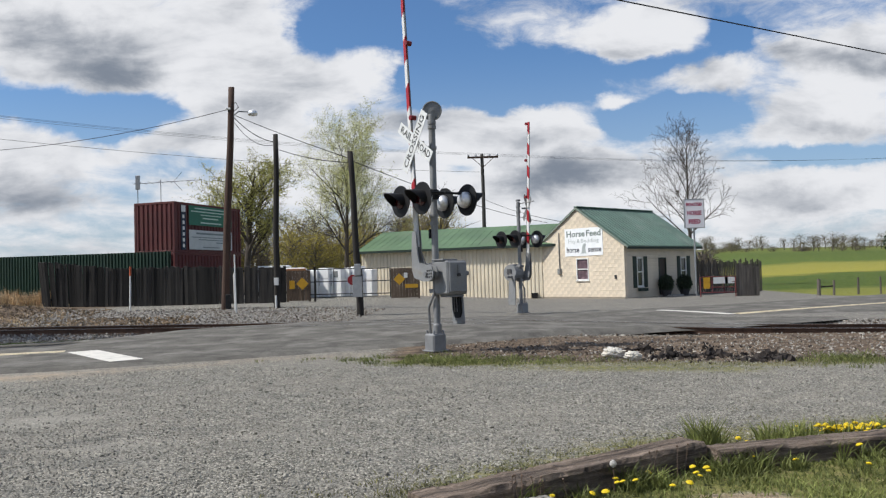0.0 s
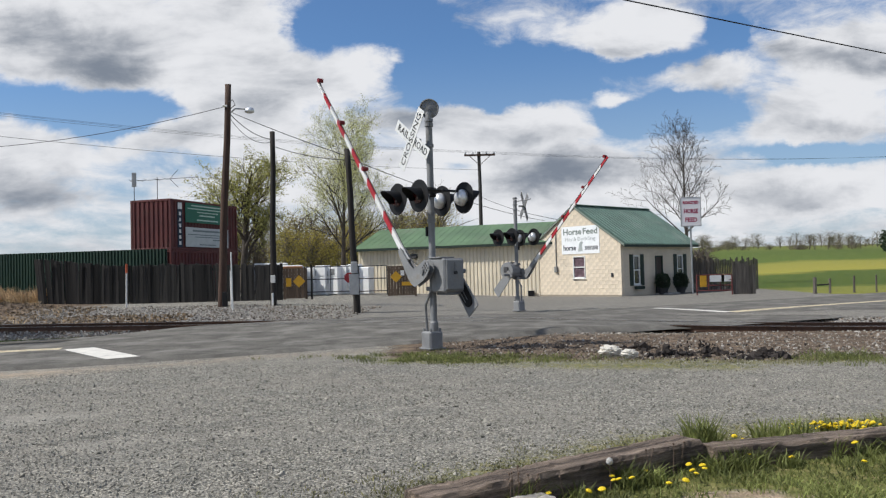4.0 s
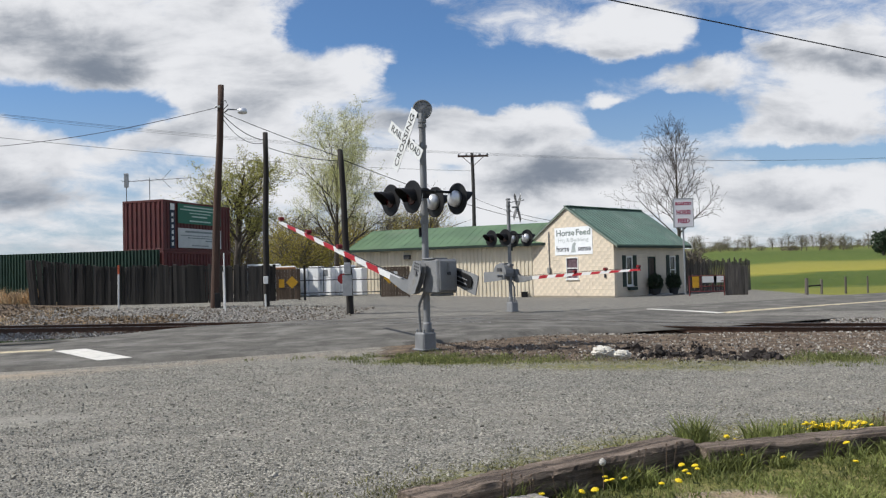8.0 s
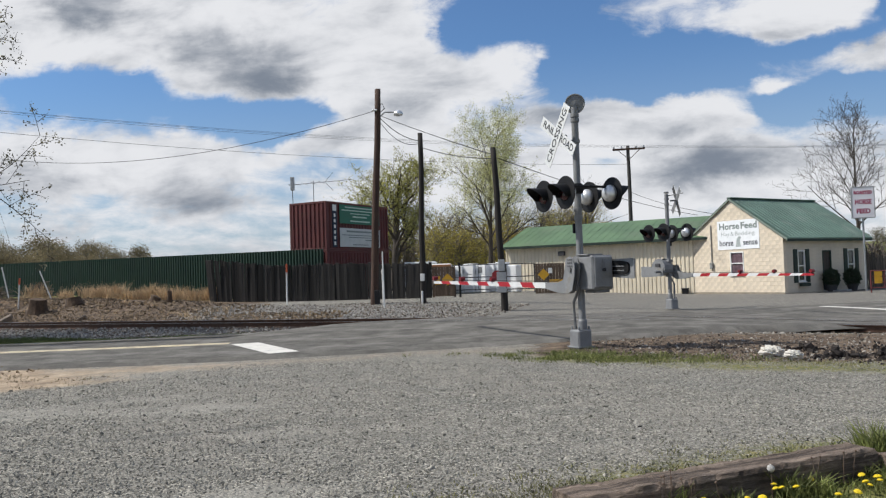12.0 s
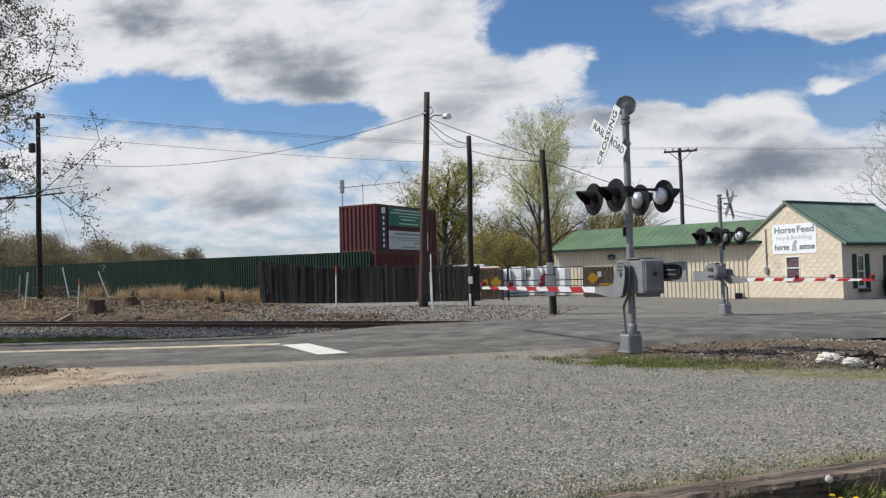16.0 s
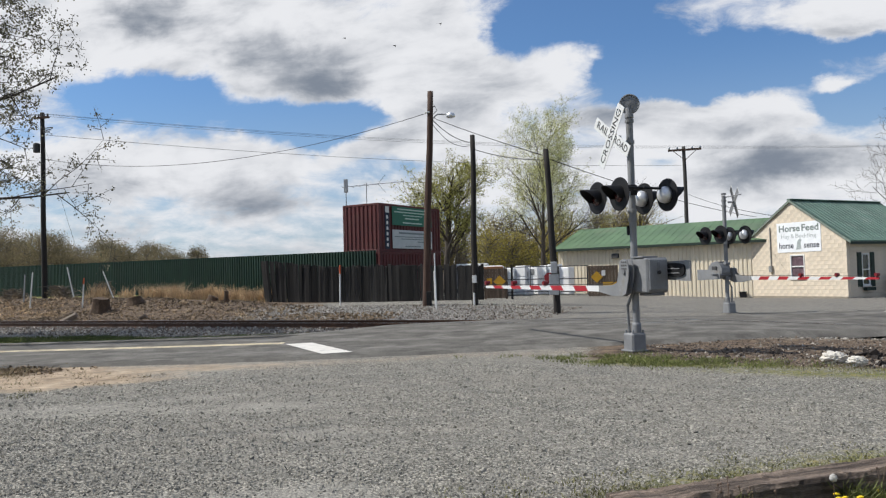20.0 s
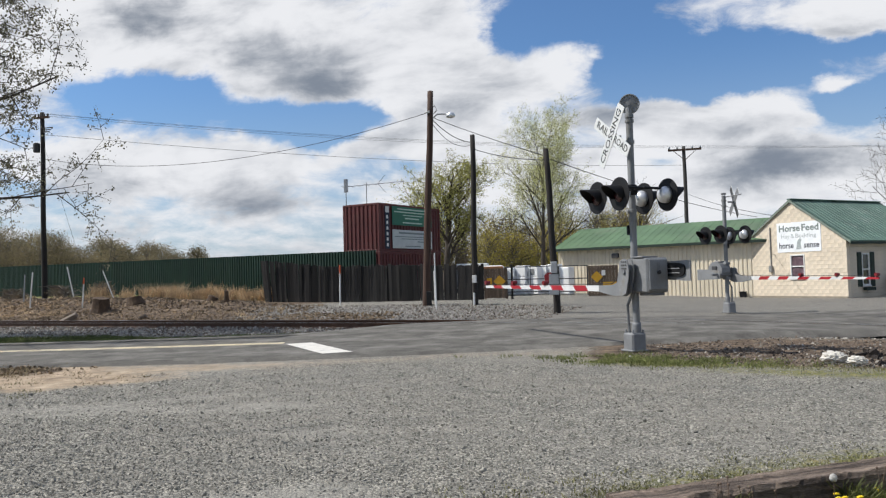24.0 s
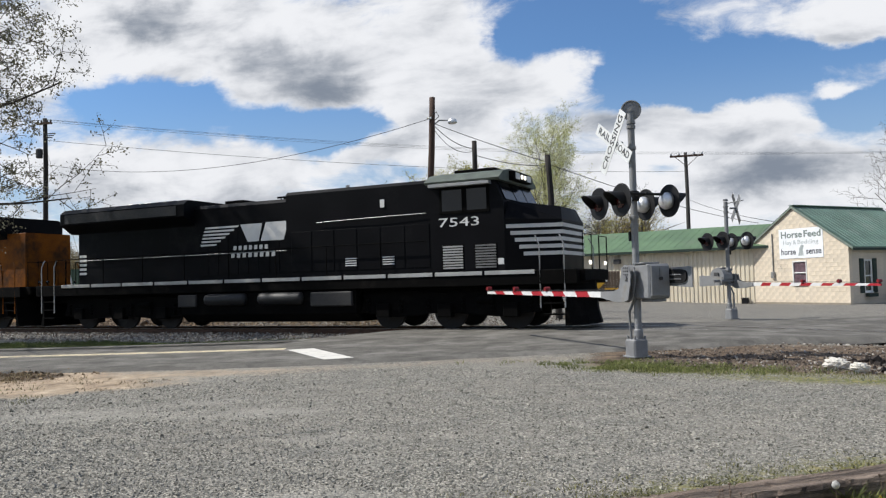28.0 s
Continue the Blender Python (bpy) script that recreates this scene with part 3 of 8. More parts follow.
# ---- track ----
RAIL = mat("rail_steel", (0.11, 0.065, 0.045), 0.55, 0.6, scale=6, var=0.3, fine=40)
RAIL_TOP = mat("rail_head", (0.42, 0.40, 0.38), 0.3, 1.0, scale=10, var=0.15, fine=60)
TIE = mat("tie_wood", (0.085, 0.062, 0.048), 0.9, scale=5, var=0.4, fine=40, stretch=(4, 0.6, 4), island=0.3)


def track_pose(s, off=0.0, z=0.0):
    p = Vector((0, track_y(0), 0)) + TD * s + TN * off
    return pose(p.x, p.y, z, 0, 0, TRACK_ANGLE)


def build_track():
    tr = thing("railway_track", track_pose(0), "rusty steel rails on weathered wooden ties in ballast", "railway track", kind="structure")
    for side in (-0.75, 0.75):
        bm = bmesh.new()
        prof = [(-0.07, -0.17), (0.07, -0.17), (0.07, -0.155), (0.012, -0.13), (0.012, -0.045), (0.036, -0.03), (0.036, -0.004), (-0.036, -0.004), (-0.036, -0.03), (-0.012, -0.045), (-0.012, -0.13), (-0.07, -0.155)]
        ss = [-560, -100, -20, 0.5] + [1.0 + 0.5 * i for i in range(40)] + [30, 60, 160]
        rings = [[bm.verts.new((s, side + y, rail_z(s) + z)) for y, z in prof] for s in ss]
        for a, b in zip(rings, rings[1:]):
            for i in range(len(prof)):
                bm.faces.new((a[i], b[i], b[(i + 1) % len(prof)], a[(i + 1) % len(prof)]))
        bmesh.ops.recalc_face_normals(bm, faces=bm.faces)
        rail = part("rail", bm, RAIL, tr, "rust-brown steel rail")
        bm = bmesh.new()
        rings = [[bm.verts.new((s, side + y, rail_z(s) + z)) for y, z in ((-0.033, -0.0045), (0.033, -0.0045), (0.033, 0.0), (-0.033, 0.0))] for s in ss]
        for a, b in zip(rings, rings[1:]):
            for i in range(4):
                bm.faces.new((a[i], b[i], b[(i + 1) % 4], a[(i + 1) % 4]))
        bmesh.ops.recalc_face_normals(bm, faces=bm.faces)
        part("rail_head", bm, RAIL_TOP, rail, "bright worn running surface")
    bm = bmesh.new()
    box(bm, -0.115, 0.115, -1.3, 1.3, -0.17, -0.018, bevel=0.012)
    first = part("tie", bm, TIE, tr)
    rnd = random.Random(5)
    first.location = (-9.0, 0, 0.005)
    for i in range(1, 110):
        s = -9.0 - 0.52 * i if i < 78 else 6.9 + 0.52 * (i - 78)
        o = bpy.data.objects.new("tie", first.data)
        scene.collection.objects.link(o)
        o.parent = tr
        o.location = (s, rnd.uniform(-0.04, 0.04), rail_z(s) - 0.145 - (0.05 if s > 0 else 0.0))
        o.rotation_euler = (0, 0, rnd.uniform(-0.02, 0.02))


# ---- house ----
CLAP = mat("cream_block", (0.74, 0.64, 0.50), 0.85, scale=2.0, var=0.16, fine=30, bump=0.3, island=0.05, dirt=(0.42, 0.35, 0.27), dirt_amount=0.12)
CREAM = mat("cream_paint", (0.68, 0.60, 0.48), 0.8, scale=2.0, var=0.1, fine=40)
METALWALL = mat("cream_metal", (0.82, 0.725, 0.555), 0.55, scale=0.8, var=0.1, fine=25, dirt=(0.45, 0.38, 0.27), dirt_amount=0.12)
SHEDROOF = mat("shed_roof_green", (0.125, 0.205, 0.11), 0.6, 0.1, scale=0.7, var=0.2, fine=20, dirt=(0.12, 0.16, 0.10), dirt_amount=0.3)
GREENROOF = mat("green_metal_roof", (0.115, 0.19, 0.15), 0.6, 0.1, scale=0.9, var=0.28, fine=20, dirt=(0.17, 0.22, 0.185), dirt_amount=0.35)
GREENTRIM = mat("dark_green_paint", (0.018, 0.035, 0.025), 0.6, scale=4, var=0.2)
WHITE = mat("white_paint", (0.78, 0.78, 0.75), 0.6, scale=5, var=0.06, fine=60)
GLASS = mat("window_glass", (0.02, 0.024, 0.026), 0.06, scale=1, var=0.2, bump=0, spec=0.8)
CURTAIN = mat("curtained_glass", (0.15, 0.10, 0.115), 0.25, scale=5, var=0.35, bump=0, spec=0.6)
DARKGREY = mat("dark_grey", (0.05, 0.05, 0.052), 0.7, scale=6, var=0.25)
HOUSE = pose(9.3, 41.0, 0.0, 0, 0, 42)


def wall_holes(bm, along, z0, top, holes, th, axis, at):
    """A wall from 0 to along with rectangular holes; axis x or y; at: place of its outer face; th: thickness inwards."""
    cuts = sorted({0.0, along, *[h[0] for h in holes], *[h[1] for h in holes]})
    for a, b in zip(cuts, cuts[1:]):
        spans = [(z0, top)]
        for h0, h1, hz0, hz1 in holes:
            if h0 <= a + 1e-6 and h1 >= b - 1e-6:
                spans = [s for lo, hi in spans for s in ((lo, min(hi, hz0)), (max(lo, hz1), hi)) if s[1] - s[0] > 1e-4]
        for lo, hi in spans:
            if axis == "x":
                box(bm, a, b, at, at + th, lo, hi)
            else:
                box(bm, at, at + th, a, b, lo, hi)


def sash_window(parent, m, w, h, name="window", pane=None):
    """A white two-sash window in the plane x, z facing -y, its lower left corner at m."""
    g = new(name)
    g.matrix_basis = m
    g.parent = parent
    bm = bmesh.new()
    for x0, x1, z0, z1 in ((0, 0.06, 0, h), (w - 0.06, w, 0, h), (0.06, w - 0.06, 0, 0.07), (0.06, w - 0.06, h - 0.07, h), (0.06, w - 0.06, h / 2 - 0.03, h / 2 + 0.03)):
        box(bm, x0, x1, -0.03, 0.07, z0, z1, bevel=0.008)
    part("window_frame", bm, WHITE, g)
    bm = bmesh.new()
    box(bm, -0.04, w + 0.04, -0.07, 0.02, -0.05, 0.0, bevel=0.008)
    part("window_sill", bm, WHITE, g)
    for z0, z1 in ((0.07, h / 2 - 0.03), (h / 2 + 0.03, h - 0.07)):
        bm = bmesh.new()
        box(bm, 0.06, w - 0.06, 0.03, 0.04, z0, z1)
        part("pane", bm, pane or GLASS, g)
    return g


def ribbed(bm, x0, x1, step, rise, pts):
    """A roof sheet with standing ribs, as one folded surface; pts: the slope's lower and upper (y, z)."""
    (y0, z0), (y1, z1) = pts
    n = int((x1 - x0) / step)
    d = Vector((0, y1 - y0, z1 - z0))
    up = Vector((0, -(z1 - z0), y1 - y0)).normalized() * (1 if y1 > y0 else -1)
    prof = []
    for i in range(n):
        x = x0 + (x1 - x0) * i / n
        prof += [(x, rise), (x + 0.036, rise), (x + 0.045, 0.002), (x + (x1 - x0) / n - 0.009, 0.002)]
    prof.append((x1, rise))
    lo = [bm.verts.new(Vector((x, y0, z0)) + up * r) for x, r in prof]
    hi = [bm.verts.new(Vector((x, y0, z0)) + up * r + d) for x, r in prof]
    for i in range(len(prof) - 1):
        bm.faces.new((lo[i], lo[i + 1], hi[i + 1], hi[i]))


def build_house():
    h = thing("feed_store", HOUSE, "small cream block feed store with a green metal gable roof", "building")
    W, Lg, E, R = 6.0, 6.9, 2.82, 4.86
    bm = bmesh.new()
    wall_holes(bm, W, -0.2, E, [(2.29, 3.12, 0.95, 2.15)], 0.2, "y", 0.0)
    part("gable_wall", bm, CLAP, h)
    bm = bmesh.new()
    a = [bm.verts.new((0.0, y, z)) for y, z in ((0, E), (W, E), (W / 2, R))]
    b = [bm.verts.new((0.2, y, z)) for y, z in ((0, E), (W, E), (W / 2, R))]
    bm.faces.new(a[::-1]); bm.faces.new(b)
    for i in range(3):
        bm.faces.new((a[i], a[(i + 1) % 3], b[(i + 1) % 3], b[i]))
    bmesh.ops.recalc_face_normals(bm, faces=bm.faces)
    part("gable", bm, CLAP, h)
    bm = bmesh.new()
    wall_holes(bm, Lg - 0.2, -0.2, E, [(0.86, 1.43, 0.55, 2.1), (2.89, 3.63, 0.0, 2.07), (5.05, 5.65, 0.55, 2.1)], 0.2, "x", 0.0)
    bmesh.ops.translate(bm, verts=bm.verts, vec=(0.2, 0, 0))
    part("front_wall", bm, CREAM, h)
    bm = bmesh.new()
    box(bm, 0.2, Lg, W - 0.2, W, -0.2, E)
    part("back_wall", bm, CREAM, h)
    bm = bmesh.new()
    prism(bm, [(0.2, -0.2), (W - 0.2, -0.2), (W - 0.2, E), (W / 2, R - 0.1), (0.2, E)], Lg - 0.2, Lg)
    bmesh.ops.transform(bm, matrix=Matrix(((0, 1, 0, 0), (1, 0, 0, 0), (0, 0, 1, 0), (0, 0, 0, 1))), verts=bm.verts)
    bmesh.ops.recalc_face_normals(bm, faces=bm.faces)
    part("end_wall", bm, CREAM, h)
    # roof: two ribbed sheets, ridge cap, barge boards and fascia
    ov = 0.28
    slope = (R - E) / (W / 2)
    for y0, sign in ((0, 1), (W, -1)):
        bm = bmesh.new()
        ye, ze = y0 - sign * ov, E - ov * slope + 0.02
        yr, zr = W / 2, R + 0.02
        x0, x1 = -0.07, Lg + 0.25
        v = [bm.verts.new(p) for p in ((x0, ye, ze), (x1, ye, ze), (x1, yr, zr), (x0, yr, zr), (x0, ye, ze + 0.05), (x1, ye, ze + 0.05), (x1, yr, zr + 0.05), (x0, yr, zr + 0.05))]
        for q in ((0, 3, 2, 1), (4, 5, 6, 7), (0, 1, 5, 4), (1, 2, 6, 5), (2, 3, 7, 6), (3, 0, 4, 7)):
            bm.faces.new([v[i] for i in q])
        ribbed(bm, x0 + 0.02, x1 - 0.02, 0.3, 0.022, ((ye, ze + 0.05), (yr, zr + 0.05)))
        bmesh.ops.recalc_face_normals(bm, faces=bm.faces)
        part("roof_sheet", bm, GREENROOF, h, "green ribbed metal roof sheet")
        d = Vector((0, yr - ye, zr - ze))
        for xx in (x0 - 0.025, x1):
            bm = bmesh.new()
            vs = [Vector((xx, ye, ze - 0.14)), Vector((xx + 0.025, ye, ze - 0.14))]
            q = [bm.verts.new(p + k * d + Vector((0, 0, u))) for k in (0, 1) for u in (0.06, 0.17) for p in vs]
            for f in ((0, 1, 3, 2), (4, 6, 7, 5), (0, 4, 5, 1), (2, 3, 7, 6), (0, 2, 6, 4), (1, 5, 7, 3)):
                bm.faces.new([q[i] for i in f])
            bmesh.ops.recalc_face_normals(bm, faces=bm.faces)
            part("barge_board", bm, mat("trim_grey_green", (0.20, 0.24, 0.2), 0.7), h)
        bm = bmesh.new()
        box(bm, x0, x1, min(ye, ye + sign * 0.03), max(ye, ye + sign * 0.03), ze - 0.12, ze - 0.005)
        part("fascia", bm, GREENTRIM, h)
    bm = bmesh.new()
    box(bm, -0.10, Lg + 0.27, W / 2 - 0.14, W / 2 + 0.14, R + 0.05, R + 0.12, bevel=0.03)
    part("ridge_cap", bm, GREENROOF, h)
    # rough-faced blocks laid in courses
    bl = []
    rnd = random.Random(9)
    for k in range(4):
        bm = bmesh.new()
        v = box(bm, -0.011, 0.0, -0.1985, 0.1985, -0.0985, 0.0985)
        for q in bm.verts:
            if q.co.x < -0.005:
                q.co.y *= 0.988
                q.co.z *= 0.955
                q.co.x += rnd.uniform(0.0, 0.004)
        me = bpy.data.meshes.new("block")
        bm.to_mesh(me)
        bm.free()
        me.materials.append(CLAP)
        bl.append(me)
    gw = [o for o in h.children if o.name.startswith("gable_wall")][0]
    row = 0
    z = 0.1
    while z + 0.1 < R - 0.1:
        y = 0.2 if row % 2 == 0 else 0.4
        while y < W - 0.15:
            top_here = E + (R - E) * (1 - abs(y - W / 2) / (W / 2))
            in_window = 2.14 < y < 3.31 and 0.82 < z < 2.25
            if z + 0.2 < top_here - 0.06 * (z > E) and not in_window:
                o = bpy.data.objects.new("block", rnd.choice(bl))
                scene.collection.objects.link(o)
                o.parent = gw
                o.location = (-0.001, y, z)
                o.rotation_euler = (0, 0, 0)
            y += 0.4
        z += 0.2
        row += 1
    # painted courses on the front wall, between its openings
    fw = [o for o in h.children if o.name.startswith("front_wall")][0]
    strips = {}
    for k in range(14):
        z0 = 0.02 + 0.2 * k
        cuts = [(0.205, Lg - 0.005)]
        for a, b, lo, hi in ((1.04, 1.65, 0.5, 2.12), (3.05, 3.87, -0.1, 2.1), (5.23, 5.87, 0.5, 2.12)):
            if z0 + 0.19 > lo and z0 < hi:
                cuts = [c for p, q in cuts for c in ((p, min(q, a)), (max(p, b), q)) if c[1] - c[0] > 0.05]
        for p, q in cuts:
            key = round(q - p, 3)
            if key not in strips:
                bm = bmesh.new()
                v = box(bm, 0, q - p, -0.012, -0.001, 0, 0.19)
                for w in v:
                    if w.co.y < -0.006:
                        w.co.z += 0.008 if w.co.z < 0.1 else -0.012
                me = bpy.data.meshes.new("course")
                bm.to_mesh(me)
                bm.free()
                me.materials.append(CREAM)
                strips[key] = me
            o = bpy.data.objects.new("course", strips[key])
            scene.collection.objects.link(o)
            o.parent = fw
            o.location = (p, 0, z0)
    # gable window with frame
    side = Matrix(((0, 1, 0, 0), (-1, 0, 0, 0), (0, 0, 1, 0), (0, 0, 0, 1)))
    sash_window(h, pose(0.0, 3.12, 0.95) @ side, 0.83, 1.2, pane=CURTAIN)
    sash_window(h, pose(1.06, 0.0, 0.55), 0.57, 1.55)
    sash_window(h, pose(5.25, 0.0, 0.55), 0.6, 1.55)
    # shutters
    for x0 in (0.70, 1.67, 4.89, 5.89):
        bm = bmesh.new()
        box(bm, x0, x0 + 0.32, -0.045, -0.004, 0.5, 2.15, bevel=0.008)
        for k in range(14):
            box(bm, x0 + 0.05, x0 + 0.27, -0.06, -0.045, 0.6 + k * 0.107, 0.66 + k * 0.107)
        part("shutter", bm, GREENTRIM, h)
    # door
    bm = bmesh.new()
    for x0, x1, z0, z1 in ((3.09, 3.16, 0, 2.07), (3.76, 3.83, 0, 2.07), (3.16, 3.76, 2.0, 2.07)):
        box(bm, x0, x1, -0.02, 0.12, z0, z1)
    part("door_frame", bm, GREENTRIM, h)
    bm = bmesh.new()
    box(bm, 3.16, 3.76, 0.04, 0.09, 0.02, 2.0)
    for z0, z1 in ((0.2, 0.8), (0.95, 1.85)):
        for x0 in (3.22, 3.48):
            box(bm, x0, x0 + 0.22, 0.025, 0.04, z0, z1, bevel=0.006)
    door = part("door", bm, mat("door_brown", (0.045, 0.03, 0.022), 0.6), h)
    bm = bmesh.new()
    tube(bm, (3.70, 0.0, 1.0), (3.70, 0.04, 1.0), 0.03)
    part("door_handle", bm, mat("brass", (0.5, 0.36, 0.15), 0.35, 1.0), door)
    bm = bmesh.new()
    box(bm, 2.95, 4.05, -0.9, -0.02, -0.1, 0.06, bevel=0.02)
    part("door_step", bm, mat("concrete", (0.36, 0.35, 0.33), 0.9, scale=3, var=0.2, bump=0.3), h)
    bm = bmesh.new()
    box(bm, 1.0, 1.7, -0.26, -0.075, 0.32, 0.48, bevel=0.01)
    part("window_box", bm, GREENTRIM, h)
    bm = bmesh.new()
    box(bm, -0.14, -0.004, 4.16, 4.36, 1.3, 1.62, bevel=0.02)
    tube(bm, (-0.05, 4.26, 1.6), (-0.05, 4.26, 3.6), 0.025)
    part("electric_meter", bm, mat("meter_grey", (0.3, 0.3, 0.29), 0.5, 0.4), h)
    bm = bmesh.new()
    box(bm, -0.08, -0.004, 0.5, 0.6, 1.0, 1.2, bevel=0.01)
    part("outlet_box", bm, DARKGREY, h)
    # dark footing
    bm = bmesh.new()
    box(bm, -0.03, 0.0, 0.0, W, -0.2, 0.07)
    part("footing", bm, mat("footing", (0.30, 0.26, 0.2), 0.9), h)
    # sign
    s = thing("store_sign", HOUSE @ pose(-0.03, 2.58, 3.02) @ pose(0, 0, 0, 90, 0, -90), "white painted wooden sign lettered in grey-green and black", "sign")
    bm = bmesh.new()
    box(bm, -1.27, 1.27, -0.75, 0.75, -0.022, 0.0, bevel=0.006)
    part("sign_board", bm, mat("sign_white", (0.90, 0.92, 0.93), 0.5, scale=3, var=0.06), s)
    INK1 = mat("sign_green_ink", (0.20, 0.24, 0.22), 0.6)
    INK2 = mat("sign_black_ink", (0.03, 0.035, 0.05), 0.6)
    INK3 = mat("sign_grey_ink", (0.42, 0.46, 0.45), 0.6)
    for w, x, wd in (("Horse", -0.52, 1.25), ("Feed", 0.68, 0.96)):
        words(w, 0.46, pose(x, 0.44, 0.002), INK1, s, width=wd, bold=0.012)
    for w, x, wd in (("Hay", -0.77, 0.5), ("&", -0.34, 0.2), ("Bedding", 0.42, 1.18)):
        words(w, 0.30, pose(x, 0.05, 0.002), INK3, s, width=wd)
    words("horse", 0.42, pose(-0.72, -0.42, 0.002), INK2, s, width=0.86, bold=0.008)
    words("sense", 0.42, pose(0.74, -0.42, 0.002), INK2, s, width=0.86, bold=0.008)
    bm = bmesh.new()
    prism(bm, [(-0.15, -0.62), (0.16, -0.62), (0.12, -0.3), (0.2, -0.14), (0.08, -0.06), (-0.06, -0.2), (-0.1, -0.45)], 0, 0.004)
    part("emblem", bm, INK3, s).matrix_basis = pose(0, 0, 0.001, 0, 0, 0) @ Matrix(((1, 0, 0, 0), (0, 0, 1, 0), (0, -1, 0, 0.004), (0, 0, 0, 1)))


# ---- shed ----
def folded_sheet(ln, z0, z1, pitch, depth, thick=0.02):
    """A ribbed sheet from x = 0 to ln, standing from z0 to z1, facing -y."""
    bm = bmesh.new()
    n = max(1, round(ln / pitch))
    w = ln / n
    pts = []
    for i in range(n):
        pts += [(i * w, 0.0), ((i + 0.5) * w, 0.0), ((i + 0.58) * w, depth), ((i + 0.92) * w, depth)]
    pts.append((ln, 0.0))
    pts = pts + [(ln, depth + thick), (0.0, depth + thick)]
    lo = [bm.verts.new((x, y, z0)) for x, y in pts]
    hi = [bm.verts.new((x, y, z1)) for x, y in pts]
    m = len(pts)
    for i in range(m):
        bm.faces.new((lo[i], lo[(i + 1) % m], hi[(i + 1) % m], hi[i]))
    bm.faces.new(hi)
    bmesh.ops.recalc_face_normals(bm, faces=bm.faces)
    return bm


def build_shed():
    A, B = Vector((-5.05, 49.3, 0)), Vector((7.6, 44.25, 0))
    ang = math.degrees(math.atan2(B.y - A.y, B.x - A.x))
    s = thing("storage_shed", pose(A.x, A.y, 0, 0, 0, ang), "long cream metal-clad storage shed with a low green roof", "building")
    L = (B - A).length
    D, E, R = 7.0, 3.0, 4.32
    for nm, m, ln in (("front_wall", Matrix.Identity(4), L), ("side_wall", pose(0, D, 0, 0, 0, -90), D)):
        bm = folded_sheet(ln, 0.0, E, 0.23, 0.035)
        ob = part(nm, bm, METALWALL, s, "cream ribbed metal cladding")
        ob.matrix_basis = m
    bm = bmesh.new()
    box(bm, 0.1, L, D - 0.1, D, 0, E)
    part("back_wall", bm, METALWALL, s)
    for y0, y1, z0, z1 in ((-0.35, D / 2, E - 0.02, R), (D + 0.35, D / 2, E - 0.02, R)):
        bm = bmesh.new()
        v = [bm.verts.new(p) for p in ((-0.2, y0, z0), (L, y0, z0), (L, y1, z1), (-0.2, y1, z1), (-0.2, y0, z0 + 0.05), (L, y0, z0 + 0.05), (L, y1, z1 + 0.05), (-0.2, y1, z1 + 0.05))]
        for q in ((0, 3, 2, 1), (4, 5, 6, 7), (0, 1, 5, 4), (1, 2, 6, 5), (2, 3, 7, 6), (3, 0, 4, 7)):
            bm.faces.new([v[i] for i in q])
        ribbed(bm, -0.18, L - 0.02, 0.45, 0.014, ((y0, z0 + 0.05), (y1, z1 + 0.05)))
        bmesh.ops.recalc_face_normals(bm, faces=bm.faces)
        part("roof_sheet", bm, SHEDROOF, s, "green ribbed metal roof sheet")
    bm = bmesh.new()
    box(bm, -0.22, L, -0.4, -0.35, E - 0.12, E + 0.02)
    part("gutter", bm, GREENTRIM, s)
    bm = bmesh.new()
    v = [bm.verts.new(p) for p in ((0.0, 0, E), (0.0, D, E), (0.0, D / 2, R - 0.02), (0.06, 0, E), (0.06, D, E), (0.06, D / 2, R - 0.02))]
    for q in ((0, 1, 2), (5, 4, 3), (0, 3, 4, 1), (1, 4, 5, 2), (2, 5, 3, 0)):
        bm.faces.new([v[i] for i in q])
    bmesh.ops.recalc_face_normals(bm, faces=bm.faces)
    part("gable", bm, METALWALL, s)
    bm = bmesh.new()
    box(bm, 3.6, 4.0, -0.22, 0.0, 2.35, 2.62, bevel=0.02)
    part("wall_light", bm, DARKGREY, s)


# ---- fences and container ----
GREENFENCE = mat("green_sheet_metal", (0.010, 0.036, 0.020), 0.55, 0.1, scale=0.9, var=0.25, fine=18, stretch=(1, 1, 0.3), dirt=(0.015, 0.035, 0.022), dirt_amount=0.2)
OLDWOOD = mat("weathered_board", (0.031, 0.028, 0.025), 0.92, scale=2.2, var=0.45, fine=30, stretch=(5, 5, 0.5), island=0.8, bump=0.35)
RED = mat("container_red", (0.105, 0.021, 0.020), 0.6, scale=1.1, var=0.2, fine=30, dirt=(0.08, 0.035, 0.026), dirt_amount=0.25)


def build_wall_box():
    """A small black box standing at the foot of the shed wall."""
    g = thing("storage_box", pose(5.1, 45.05, ground_z(5.1, 45.05), 0, 0, -18), "small black plastic box at the foot of the shed wall", "box")
    bm = bmesh.new()
    box(bm, -0.16, 0.16, -0.12, 0.12, 0.0, 0.26, bevel=0.02)
    part("body", bm, BLACKM, g)
    bm = bmesh.new()
    box(bm, -0.18, 0.18, -0.14, 0.14, 0.26, 0.31, bevel=0.012)
    part("lid", bm, BLACKM, g)


